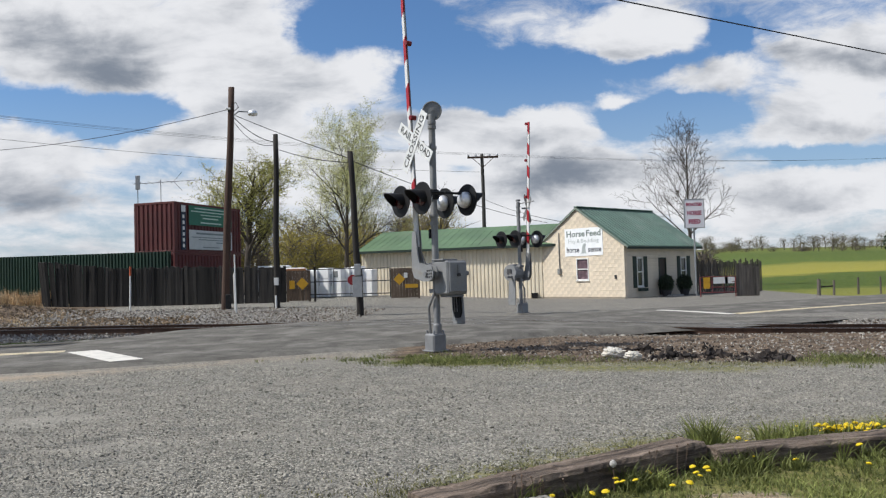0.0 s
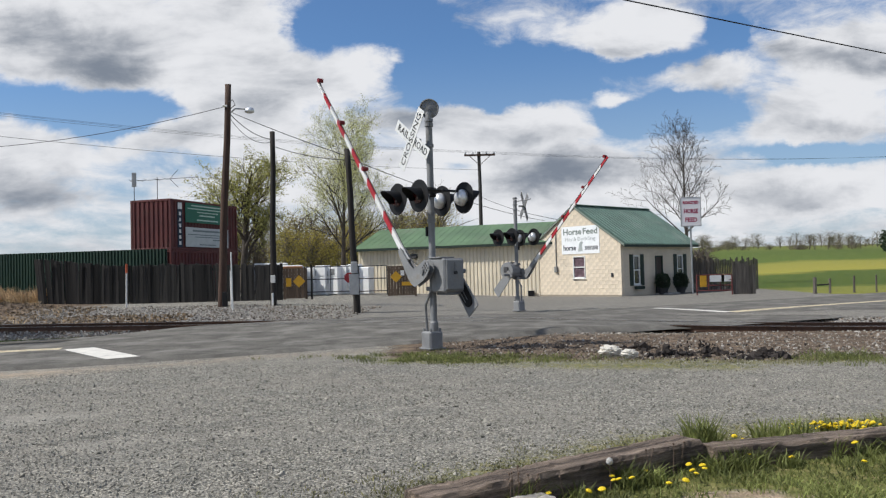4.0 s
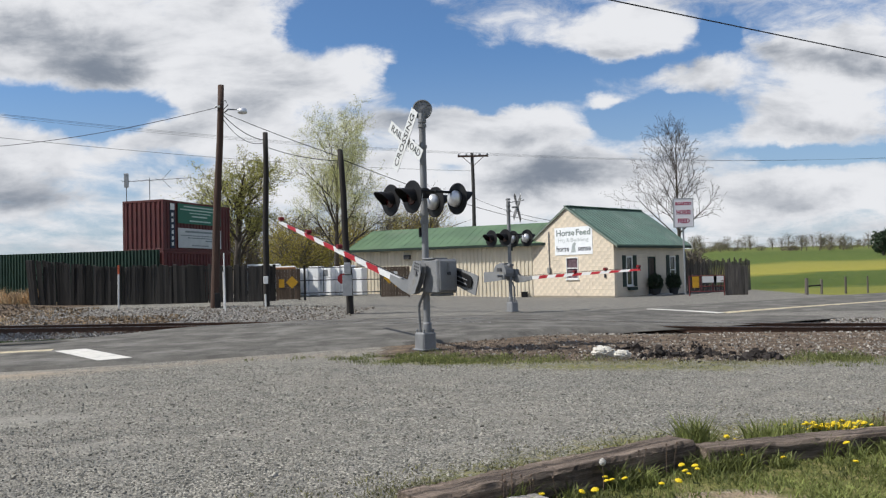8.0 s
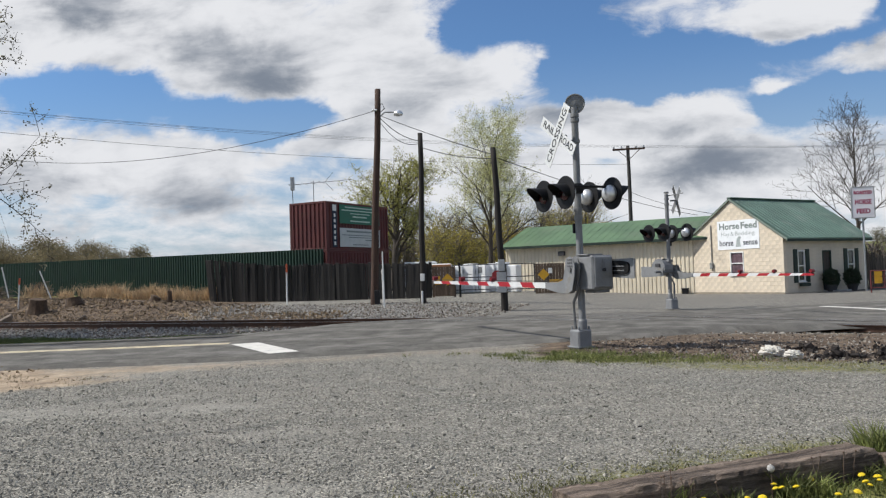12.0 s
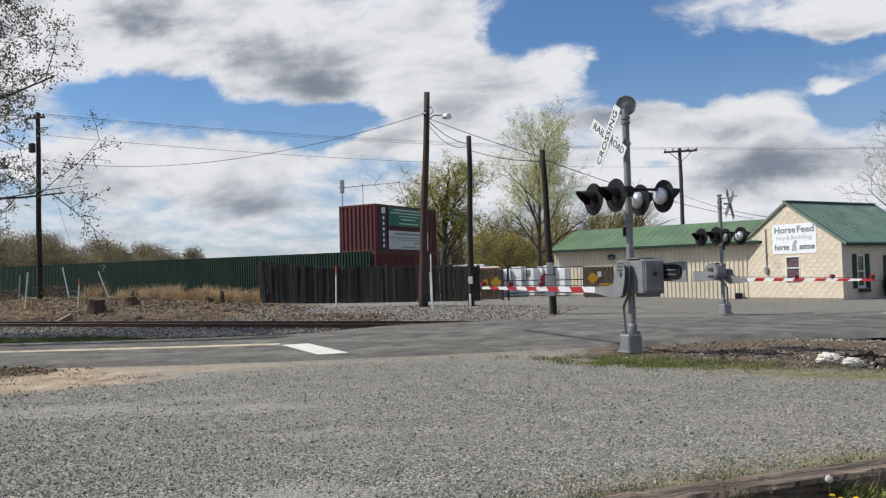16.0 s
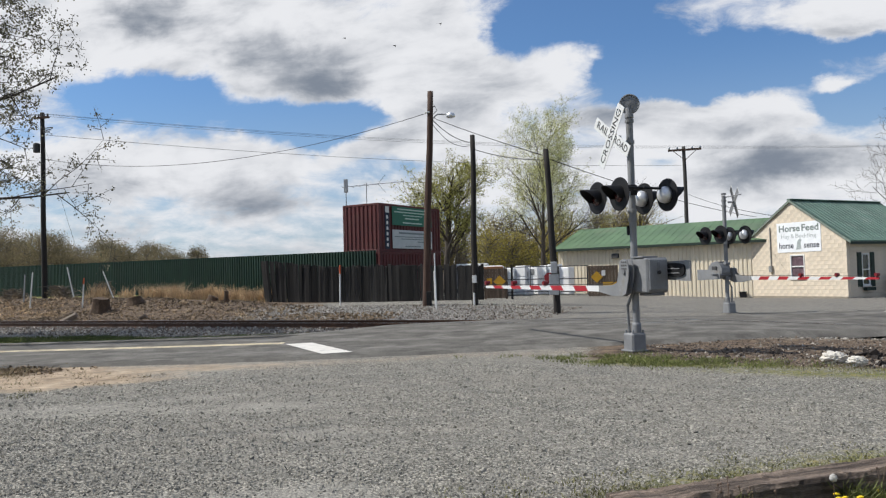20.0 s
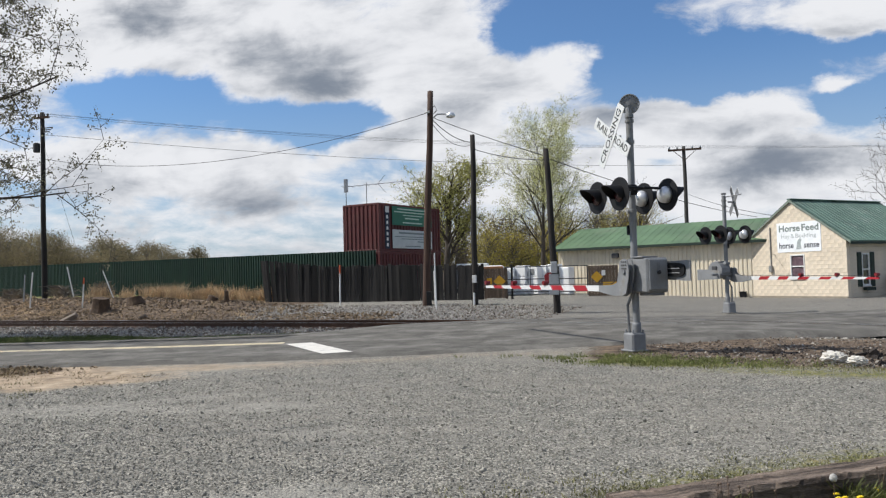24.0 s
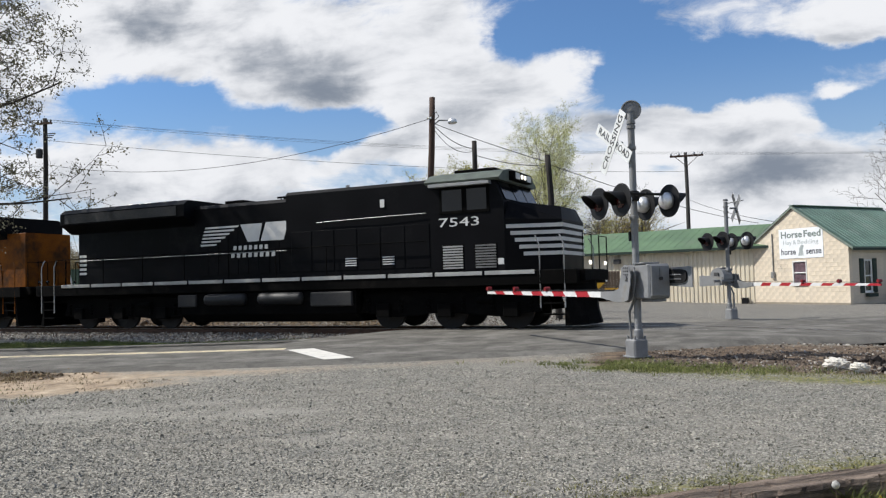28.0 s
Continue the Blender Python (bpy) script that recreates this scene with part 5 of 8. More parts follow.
# ---- locomotive ----
def loco(m, label, body, upper, stripe, deck_paint, fleet_no, logo, hood_end=-19.85):
    g = thing("locomotive", m, label, "locomotive", group="train")
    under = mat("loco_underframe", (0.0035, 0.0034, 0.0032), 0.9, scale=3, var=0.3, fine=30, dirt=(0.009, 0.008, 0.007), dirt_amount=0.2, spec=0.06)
    grille = mat("radiator_grille", (0.03, 0.03, 0.031), 0.6, scale=8, var=0.3, stretch=(30, 1, 1), bump=0.4)
    white = mat("loco_white", (0.72, 0.72, 0.70), 0.5, scale=5, var=0.06, dirt=(0.35, 0.33, 0.3), dirt_amount=0.1)
    silver = mat("loco_silver", (0.38, 0.38, 0.37), 0.45, 0.4, scale=5, var=0.15)
    glass = mat("cab_glass", (0.008, 0.009, 0.01), 0.12, scale=1, var=0.2, bump=0, spec=0.35)
    # weathered grey-green, lighter than the body: skylight on the slopes put into the paint
    roof_paint = mat("cab_roof_skylit_grey", (0.10, 0.12, 0.10), 0.75, scale=3, var=0.3, fine=30) if logo else upper
    S = lambda x0, x1, y0, y1, z0, z1, name, material, lab="", bev=0.02, parent=g: part(name, (lambda bm: (box(bm, x0, x1, y0, y1, z0, z1, bevel=bev), bm)[1])(bmesh.new()), material, parent, lab)
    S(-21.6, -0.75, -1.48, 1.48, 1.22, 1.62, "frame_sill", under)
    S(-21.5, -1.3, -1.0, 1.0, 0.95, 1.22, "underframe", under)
    for i in range(12):
        x0 = -20.2 + i * 1.53
        S(x0, x0 + 1.45, -1.505, -1.483, 1.52, 1.63, "sill_stripe", deck_paint, "pale grey sill edge", bev=0.004)
        S(x0, x0 + 1.45, 1.483, 1.505, 1.52, 1.63, "sill_stripe", deck_paint, "pale grey sill edge", bev=0.004)
    # hoods
    bm = bmesh.new()
    def hood(bm, x0, x1, half, z0, z1, ch):
        v = prism(bm, [(-half, z0), (half, z0), (half, z1 - ch), (half - ch, z1), (-half + ch, z1), (-half, z1 - ch)], 0, x1 - x0)
        bmesh.ops.transform(bm, matrix=pose(x1, 0, 0, 0, 0, 90), verts=v)
    hood(bm, -14.3, -10.2, 1.02, 1.62, 4.18, 0.12)
    part("engine_hood", bm, body, g)
    bm = bmesh.new()
    hood(bm, -10.2, -5.0, 1.30, 1.62, 4.33, 0.10)
    part("equipment_cabinet", bm, body, g)
    bm = bmesh.new()
    hood(bm, hood_end, -14.3, 1.02, 1.62, 3.72, 0.02)
    part("radiator_body", bm, body, g)
    bm = bmesh.new()
    v = prism(bm, [(-1.02, 3.5), (1.02, 3.5), (1.5, 3.82), (1.5, 4.22), (1.3, 4.38), (-1.3, 4.38), (-1.5, 4.22), (-1.5, 3.82)], 0, 6.0)
    bmesh.ops.transform(bm, matrix=pose(-14.25, 0, 0, 0, 0, 90), verts=v)
    part("radiator", bm, upper, g, "overhanging radiator section")
    for y in (-1.515, 1.505):
        S(-20.0, -14.6, y, y + 0.01, 3.86, 4.18, "radiator_grille", grille, bev=0.002)
    # hood doors and details on both sides
    for sgn in (-1, 1):
        for i in range(9):
            x0 = -14.0 + i * 0.42
            y = sgn * 1.02
            S(x0, x0 + 0.38, min(y, y + sgn * 0.014), max(y, y + sgn * 0.014), 1.8, 3.3, "hood_door", body, bev=0.004)
        for i in range(6):
            x0 = -10.0 + i * 0.82
            y = sgn * 1.30
            S(x0, x0 + 0.76, min(y, y + sgn * 0.014), max(y, y + sgn * 0.014), 1.8, 3.05, "cabinet_door", body, bev=0.004)
        for x0, w in ((-8.0, 0.4), (-6.7, 0.4)):
            y = sgn * 1.316
            for k in range(4):
                S(x0, x0 + w, min(y, y + sgn * 0.012), max(y, y + sgn * 0.012), 1.92 + k * 0.07, 1.95 + k * 0.07, "louvre", white, bev=0)
        y = sgn * 1.316
        S(-6.75, -6.6, min(y, y + sgn * 0.012), max(y, y + sgn * 0.012), 3.62, 3.86, "panel_light", white, bev=0.004)
        # brake and roof line handrail along the hood
        bm = bmesh.new()
        path(bm, [(-20.0, sgn * 1.1, 2.5), (-14.3, sgn * 1.12, 2.5), (-10.3, sgn * 1.16, 2.5)], 0.011, 6)
        part("handrail", bm, silver, g)
        bm = bmesh.new()
        path(bm, [(-9.0, sgn * 1.36, 3.3), (-6.8, sgn * 1.38, 3.34), (-5.2, sgn * 1.36, 3.36)], 0.010, 6)
        part("grab_rail", bm, silver, g)
        # walkway posts and rail
        for i in range(9):
            x = -20.0 + i * 1.9
            bm = bmesh.new()
            tube(bm, (x, sgn * 1.46, 1.62), (x, sgn * 1.46, 2.55), 0.017, n=6)
            part("stanchion", bm, under, g)
        bm = bmesh.new()
        path(bm, [(-20.6, sgn * 1.46, 1.66), (-20.5, sgn * 1.46, 2.55), (-5.2, sgn * 1.46, 2.55)], 0.017, 6)
        part("walkway_rail", bm, under, g)
    # roof gear
    S(-13.4, -12.6, -0.45, 0.45, 4.18, 4.34, "exhaust_stack", under)
    S(-17.6, -15.2, -0.9, 0.9, 4.38, 4.46, "fan_guard", silver)
    bm = bmesh.new()
    for k, y in enumerate((-0.2, 0.0, 0.2)):
        lathe(bm, [(0.03, -0.05), (0.035, 0.28), (0.06, 0.4), (0.11, 0.48)], pose(-11.3 + 0.1 * k, y, 4.34, 0, 90, 0), 10)
        tube(bm, (-11.2, y, 4.18), (-11.2, y, 4.34), 0.03, n=6)
    part("air_horn", bm, under, g)
    # cab
    bm = bmesh.new()
    v = prism(bm, [(-5.0, 1.62), (-2.75, 1.62), (-2.75, 3.55), (-3.05, 4.22), (-5.0, 4.22)], -1.5, 1.5)
    cab = part("cab", bm, body, g)
    bm = bmesh.new()
    v = prism(bm, [(-1.58, 4.2), (-1.2, 4.42), (-0.7, 4.52), (0.7, 4.52), (1.2, 4.42), (1.58, 4.2), (1.5, 4.14), (-1.5, 4.14)], 0, 2.3)
    bmesh.ops.transform(bm, matrix=pose(-2.85, 0, 0, 0, 0, 90), verts=v)
    part("cab_roof", bm, roof_paint, cab, "weathered cab roof, skylight put into its grey-green")
    S(-4.6, -3.3, -0.65, 0.65, 4.5, 4.62, "air_conditioner", under)
    S(-2.95, -2.7, -0.75, 0.75, 4.2, 4.46, "number_board_case", under)
    for y in (-0.62, 0.32):
        S(-2.70, -2.69, y, y + 0.34, 4.24, 4.42, "number_board", white, bev=0.003)
    for y in (-0.13, 0.13):
        bm = bmesh.new()
        lathe(bm, [(0.065, 0), (0.065, 0.03), (0.04, 0.035)], pose(-2.70, y, 4.33, 0, 90, 0), 14)
        part("headlight", bm, mat("headlight", (0.9, 0.88, 0.8), 0.2, emit=(1, 0.93, 0.8, 1.5)), g, "lit headlight")
    for sgn in (-1, 1):
        y = sgn * 1.5
        def W(x0, x1, z0, z1, name, material, out=0.012):
            return S(x0, x1, min(y, y + sgn * out), max(y, y + sgn * out), z0, z1, name, material, bev=0.004, parent=cab)
        W(-4.62, -4.0, 3.35, 3.95, "side_window", glass)
        W(-3.85, -3.25, 3.35, 3.95, "side_window", glass)
        for a in ((-4.7, -4.62, 3.27, 4.03), (-3.25, -3.17, 3.27, 4.03), (-4.0, -3.85, 3.27, 4.03), (-4.62, -3.25, 3.95, 4.03), (-4.62, -3.25, 3.27, 3.35)):
            W(*a, "window_frame", under, 0.022)
        W(-4.95, -3.1, 4.03, 4.12, "sun_visor", silver, 0.22)
        # like louvres in two greys: the rear one's glint is put into its silver
        for x0, material in ((-4.62, silver), (-3.62, mat("louvre_grey", (0.16, 0.16, 0.16), 0.5, 0.3))):
            for k in range(9):
                W(x0, x0 + 0.62, 1.72 + k * 0.075, 1.765 + k * 0.075, "louvre", material, 0.02)
            W(x0 - 0.03, x0 + 0.65, 1.68, 2.4, "louvre_box", under, 0.008)
        W(-2.95, -2.78, 1.8, 1.97, "builder_plate", white)
        mm = pose(-4.1, y + sgn * 0.006, 3.02, 90, 0, 0) if sgn < 0 else pose(-4.1, y + sgn * 0.006, 3.02, 90, 0, 180)
        if fleet_no:
            words(fleet_no, 0.36, mm, white, cab, "fleet_number", width=1.24)
    # windscreens
    bm = bmesh.new()
    for y0, y1 in ((-1.35, -0.5), (-0.42, 0.42), (0.5, 1.35)):
        v = [bm.verts.new(p) for p in ((-2.755, y0, 3.6), (-2.755, y1, 3.6), (-3.0, y1, 4.14), (-3.0, y0, 4.14))]
        w = [bm.verts.new(p.co + Vector((0.02, 0, 0.01))) for p in v]
        bm.faces.new(w)
        for i in range(4):
            bm.faces.new((v[i], v[(i + 1) % 4], w[(i + 1) % 4], w[i]))
    bmesh.ops.recalc_face_normals(bm, faces=bm.faces)
    part("windscreen", bm, glass, cab)
    # nose
    bm = bmesh.new()
    top = [(-2.75, -1.2, 3.56), (-2.75, 1.2, 3.56), (-1.38, 0.72, 3.36), (-1.38, -0.72, 3.36)]
    bot = [(-2.75, -1.5, 1.62), (-2.75, 1.5, 1.62), (-1.27, 1.04, 1.62), (-1.27, -1.04, 1.62)]
    mid = [(-2.75, -1.5, 3.05), (-2.75, 1.5, 3.05), (-1.25, 1.04, 2.98), (-1.25, -1.04, 2.98)]
    rings = [[bm.verts.new(p) for p in r] for r in (bot, mid, top)]
    for a, b in zip(rings, rings[1:]):
        for i in range(4):
            bm.faces.new((a[i], a[(i + 1) % 4], b[(i + 1) % 4], b[i]))
    bm.faces.new(rings[0][::-1]); bm.faces.new(rings[-1])
    bmesh.ops.recalc_face_normals(bm, faces=bm.faces)
    nose = part("nose", bm, body, g, "short sloped nose")
    if stripe:
        for k in range(5):
            z0 = 2.02 + k * 0.19
            bm = bmesh.new()
            x_back = -2.70 + 0.11 * (4 - k)
            def side_pt(x, sgn):
                f = (x + 2.75) / 1.5
                return sgn * (1.5 + (1.04 - 1.5) * f + 0.012)
            pts = [(x_back, side_pt(x_back, -1)), (-1.245, -1.052), (-1.233, -0.93), (-1.233, 0.93), (-1.245, 1.052), (x_back, side_pt(x_back, 1))]
            lo = [bm.verts.new((x, y, z0)) for x, y in pts]
            hi = [bm.verts.new((x, y, z0 + 0.105)) for x, y in pts]
            for i in range(len(pts) - 1):
                bm.faces.new((lo[i], lo[i + 1], hi[i + 1], hi[i]))
            bmesh.ops.solidify(bm, geom=bm.faces[:], thickness=0.008)
            part("nose_stripe", bm, mat("bright_white_band", (1.0, 1.0, 0.98), 0.45, scale=5, var=0.04), nose, "white nose band")
    # end platforms, pilots, steps and rails
    for x0, sx in ((-0.8, 1), (-21.6, -1)):
        S(min(x0, x0 + sx * 0.32), max(x0, x0 + sx * 0.20), -1.25, 1.25, 1.3, 1.6, "end_sill", under)
        bm = bmesh.new()
        rows = []
        for y, fx in ((-1.4, -0.22), (-0.7, 0.08), (0.0, 0.22), (0.7, 0.08), (1.4, -0.22)):
            rows.append([bm.verts.new((x0 + sx * x, y, z)) for x, z in ((-0.34, 0.12), (fx + 0.06, 0.12), (fx - 0.04, 0.5), (fx - 0.1, 1.3), (-0.34, 1.3))])
        for a, b in zip(rows, rows[1:]):
            for i in range(5):
                bm.faces.new((a[i], a[(i + 1) % 5], b[(i + 1) % 5], b[i]))
        bm.faces.new(rows[0])
        bm.faces.new(rows[-1][::-1])
        bmesh.ops.recalc_face_normals(bm, faces=bm.faces)
        part("plow", bm, under, g)
        bm = bmesh.new()
        box(bm, x0 + sx * 0.2, x0 + sx * 0.95, -0.12, 0.12, 0.72, 1.02, bevel=0.04) if sx > 0 else box(bm, x0 - 0.95, x0 - 0.2, -0.12, 0.12, 0.72, 1.02, bevel=0.04)
        part("coupler", bm, under, g)
        for sgn in (-1, 1):
            bm = bmesh.new()
            for k in range(4):
                box(bm, x0 - sx * 0.95 if sx > 0 else x0 + 0.35, x0 - sx * 0.35 if sx > 0 else x0 + 0.95, min(sgn * 1.2, sgn * 1.47), max(sgn * 1.2, sgn * 1.47), 0.4 + k * 0.3, 0.44 + k * 0.3)
            part("step", bm, under, g)
            for xx in (x0 - sx * 0.98, x0 - sx * 0.3):
                bm = bmesh.new()
                path(bm, [(xx, sgn * 1.47, 0.6), (xx, sgn * 1.47, 2.3), (xx - sx * 0.12, sgn * 1.44, 2.55)], 0.02, 6)
                part("end_rail", bm, silver if logo else body, g)
            bm = bmesh.new()
            path(bm, [(x0 + sx * 0.16, sgn * 0.4, 1.6), (x0 + sx * 0.16, sgn * 0.4, 2.55), (x0 + sx * 0.16, sgn * 1.26, 2.55), (x0 + sx * 0.16, sgn * 1.26, 1.6)], 0.018, 6)
            part("platform_rail", bm, under, g)
        for y in (-0.8, 0.8):
            bm = bmesh.new()
            lathe(bm, [(0.055, 0), (0.055, 0.05), (0.035, 0.06)], pose(x0 + sx * 0.20, y, 1.78, 0, 90 * sx, 0), 12)
            part("ditch_light", bm, MATS["headlight"] if sx > 0 and logo else GLASS, g)
    # tanks below
    bm = bmesh.new()
    v = prism(bm, [(-1.4, 1.2), (-1.4, 0.50), (-1.1, 0.24), (1.1, 0.24), (1.4, 0.50), (1.4, 1.2)], 0, 6.9)
    bmesh.ops.transform(bm, matrix=pose(-7.6, 0, 0, 0, 0, 90), verts=v)
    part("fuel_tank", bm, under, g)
    for sgn in (-1, 1):
        for x0, x1 in ((-13.4, -11.7), (-11.2, -9.5)):
            bm = bmesh.new()
            lathe(bm, [(0.05, 0), (0.17, 0.04), (0.2, 0.12), (0.2, x1 - x0 - 0.12), (0.17, x1 - x0 - 0.04), (0.05, x1 - x0)], pose(x0, sgn * 1.42, 0.98, 0, 90, 0), 16)
            part("air_reservoir", bm, mat("reservoir", (0.016, 0.016, 0.016), 0.55, 0.1), g, smooth=True)
        S(-9.2, -7.7, min(sgn * 1.2, sgn * 1.5), max(sgn * 1.2, sgn * 1.5), 0.72, 1.16, "equipment_box", mat("box_grey", (0.028, 0.027, 0.026), 0.7), bev=0.03)
        S(-14.6, -13.8, min(sgn * 1.2, sgn * 1.48), max(sgn * 1.2, sgn * 1.48), 0.75, 1.16, "equipment_box", mat("box_grey", (0.028, 0.027, 0.026), 0.7), bev=0.03)
    # trucks
    axles = []
    for c in (-4.75, -17.6):
        for sgn in (-1, 1):
            bm = bmesh.new()
            prism(bm, [(c - 2.85, 0.50), (c - 2.7, 1.05), (c - 1.2, 1.12), (c, 1.02), (c + 1.2, 1.12), (c + 2.7, 1.05), (c + 2.85, 0.50), (c + 1.6, 0.36), (c + 0.4, 0.46), (c - 0.4, 0.46), (c - 1.6, 0.36)], sgn * 1.05 - 0.09, sgn * 1.05 + 0.09)
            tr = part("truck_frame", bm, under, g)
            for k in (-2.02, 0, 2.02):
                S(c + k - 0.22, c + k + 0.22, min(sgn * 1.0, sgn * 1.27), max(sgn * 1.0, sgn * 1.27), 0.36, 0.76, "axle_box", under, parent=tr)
                for q in (-0.55, 0.55):
                    bm = bmesh.new()
                    for z in range(4):
                        lathe(bm, [(0.06, 0), (0.085, 0.03), (0.085, 0.06), (0.06, 0.09)], pose(c + k + q, sgn * 1.12, 0.5 + z * 0.1), 10)
                    part("spring", bm, under, tr)
            bm = bmesh.new()
            tube(bm, (c + 1.0, sgn * 1.2, 0.85), (c + 1.5, sgn * 1.2, 0.85), 0.1, n=10)
            part("brake_cylinder", bm, under, tr)
        for k in (-2.02, 0, 2.02):
            bm = bmesh.new()
            for sgn in (-1, 1):
                q = pose(0, sgn * 0.75, 0, 90, 0, 0)
                lathe(bm, [(0.1, -0.07), (0.45, -0.06), (0.53, -0.06), (0.53, 0.06), (0.45, 0.06), (0.1, 0.07)], q, 24)
                for w in range(5):
                    a = 2 * math.pi * w / 5
                    box(bm, -0.06, 0.06, sgn * 0.75 - 0.072, sgn * 0.75 + 0.072, 0.2, 0.4, m=Matrix.Rotation(a, 4, "Y"))
            tube(bm, (0, -0.75, 0), (0, 0.75, 0), 0.09, n=10)
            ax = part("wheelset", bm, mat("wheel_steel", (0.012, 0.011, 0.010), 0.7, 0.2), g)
            ax.location = (c + k, 0, 0.53)
            axles.append(ax)
    if logo:
        for sgn in (-1, 1):
            y0 = 1.036

            def decal(name, pts, out=0.0):
                bm = bmesh.new()
                prism(bm, pts, y0 + out, y0 + out + 0.004)
                if sgn < 0:
                    bmesh.ops.transform(bm, matrix=Matrix.Diagonal((1, -1, 1, 1)), verts=bm.verts)
                bmesh.ops.recalc_face_normals(bm, faces=bm.faces)
                part(name, bm, white, g)

            for k in range(6):
                ln = 1.45 - 0.15 * k
                x, z = -13.75 - 0.04 * k, 3.42 - 0.115 * k
                decal("emblem_stripe", [(x, z), (x + ln, z), (x + ln - 0.05, z - 0.06), (x - 0.01, z - 0.06)])
            decal("emblem_block", [(-12.25, 3.44), (-11.35, 3.44), (-11.5, 2.86), (-11.95, 2.86)])
            decal("emblem_block", [(-11.42, 2.86), (-10.5, 2.86), (-10.3, 3.46), (-11.2, 3.46)])
            for x0, x1, z, n in ((-12.55, -11.05, 2.6, 7), (-12.65, -10.75, 2.35, 8)):
                w = (x1 - x0) / n
                for k in range(n):
                    decal("text_bar", [(x0 + k * w, z), (x0 + (k + 0.58) * w, z), (x0 + (k + 0.64) * w, z + 0.14), (x0 + (k + 0.06) * w, z + 0.14)])
            # short white bars at the rear end of the hood
            bm = bmesh.new()
            for k in range(5):
                z = 1.98 + 0.16 * k
                prism(bm, [(-19.8, z), (-19.45, z), (-19.45, z + 0.09), (-19.8, z + 0.09)], sgn * 1.024, sgn * 1.03)
            part("rear_stripe", bm, white, g)
    return g, axles


# ---- trees and plants ----
class Soup:
    """Gathers the faces of one mesh."""

    def __init__(self):
        self.v, self.f = [], []

    def limb(self, pts, radii, n=5):
        base = len(self.v)
        up = Vector((0.3, 0.2, 1)).normalized()
        for i, p in enumerate(pts):
            d = (pts[min(i + 1, len(pts) - 1)] - pts[max(i - 1, 0)]).normalized()
            a = d.cross(up)
            a = a.normalized() if a.length > 1e-3 else Vector((1, 0, 0))
            b = d.cross(a)
            for k in range(n):
                t = 2 * math.pi * k / n
                self.v.append(p + (a * math.cos(t) + b * math.sin(t)) * radii[i])
        for i in range(len(pts) - 1):
            for k in range(n):
                self.f.append((base + i * n + k, base + i * n + (k + 1) % n, base + (i + 1) * n + (k + 1) % n, base + (i + 1) * n + k))

    def leaf(self, p, size, rnd):
        d = Vector((rnd.gauss(0, 1), rnd.gauss(0, 1), rnd.gauss(0, 0.8))).normalized()
        e = d.orthogonal().normalized()
        e.rotate(Matrix.Rotation(rnd.uniform(0, 6.28), 3, d))
        g = d.cross(e) * size * 0.5
        e = e * size
        b = len(self.v)
        self.v += [p, p + e * 0.5 + g, p + e, p + e * 0.5 - g]
        self.f.append((b, b + 1, b + 2, b + 3))

    def make(self, name, material, parent=None, smooth=False):
        return raw(name, self.v, self.f, material, parent, smooth)


BARK = mat("bark", (0.075, 0.062, 0.05), 0.95, scale=6, var=0.35, fine=40, bump=0.3)
BARK_PALE = mat("bark_pale", (0.17, 0.145, 0.12), 0.95, scale=6, var=0.3, fine=40, bump=0.3)
BUDS = mat("spring_buds", (0.66, 0.66, 0.30), 0.8, scale=1.5, var=0.2, fine=12, bump=0, island=-0.3, thin=0.5)
LEAF = mat("young_leaves", (0.42, 0.41, 0.12), 0.8, scale=1.2, var=0.3, fine=12, bump=0, island=-0.35, thin=0.5)
LEAF_DULL = mat("dull_leaves", (0.42, 0.35, 0.085), 0.85, scale=0.4, var=0.3, fine=8, bump=0, island=-0.4, thin=0.4)
LEAF_BROWN = mat("brown_thicket", (0.15, 0.12, 0.08), 0.9, scale=0.4, var=0.3, fine=8, bump=0, island=-0.4, thin=0.4)
EVERGREEN = mat("evergreen", (0.025, 0.045, 0.02), 0.85, scale=1.5, var=0.3, fine=12, bump=0, island=-0.4)


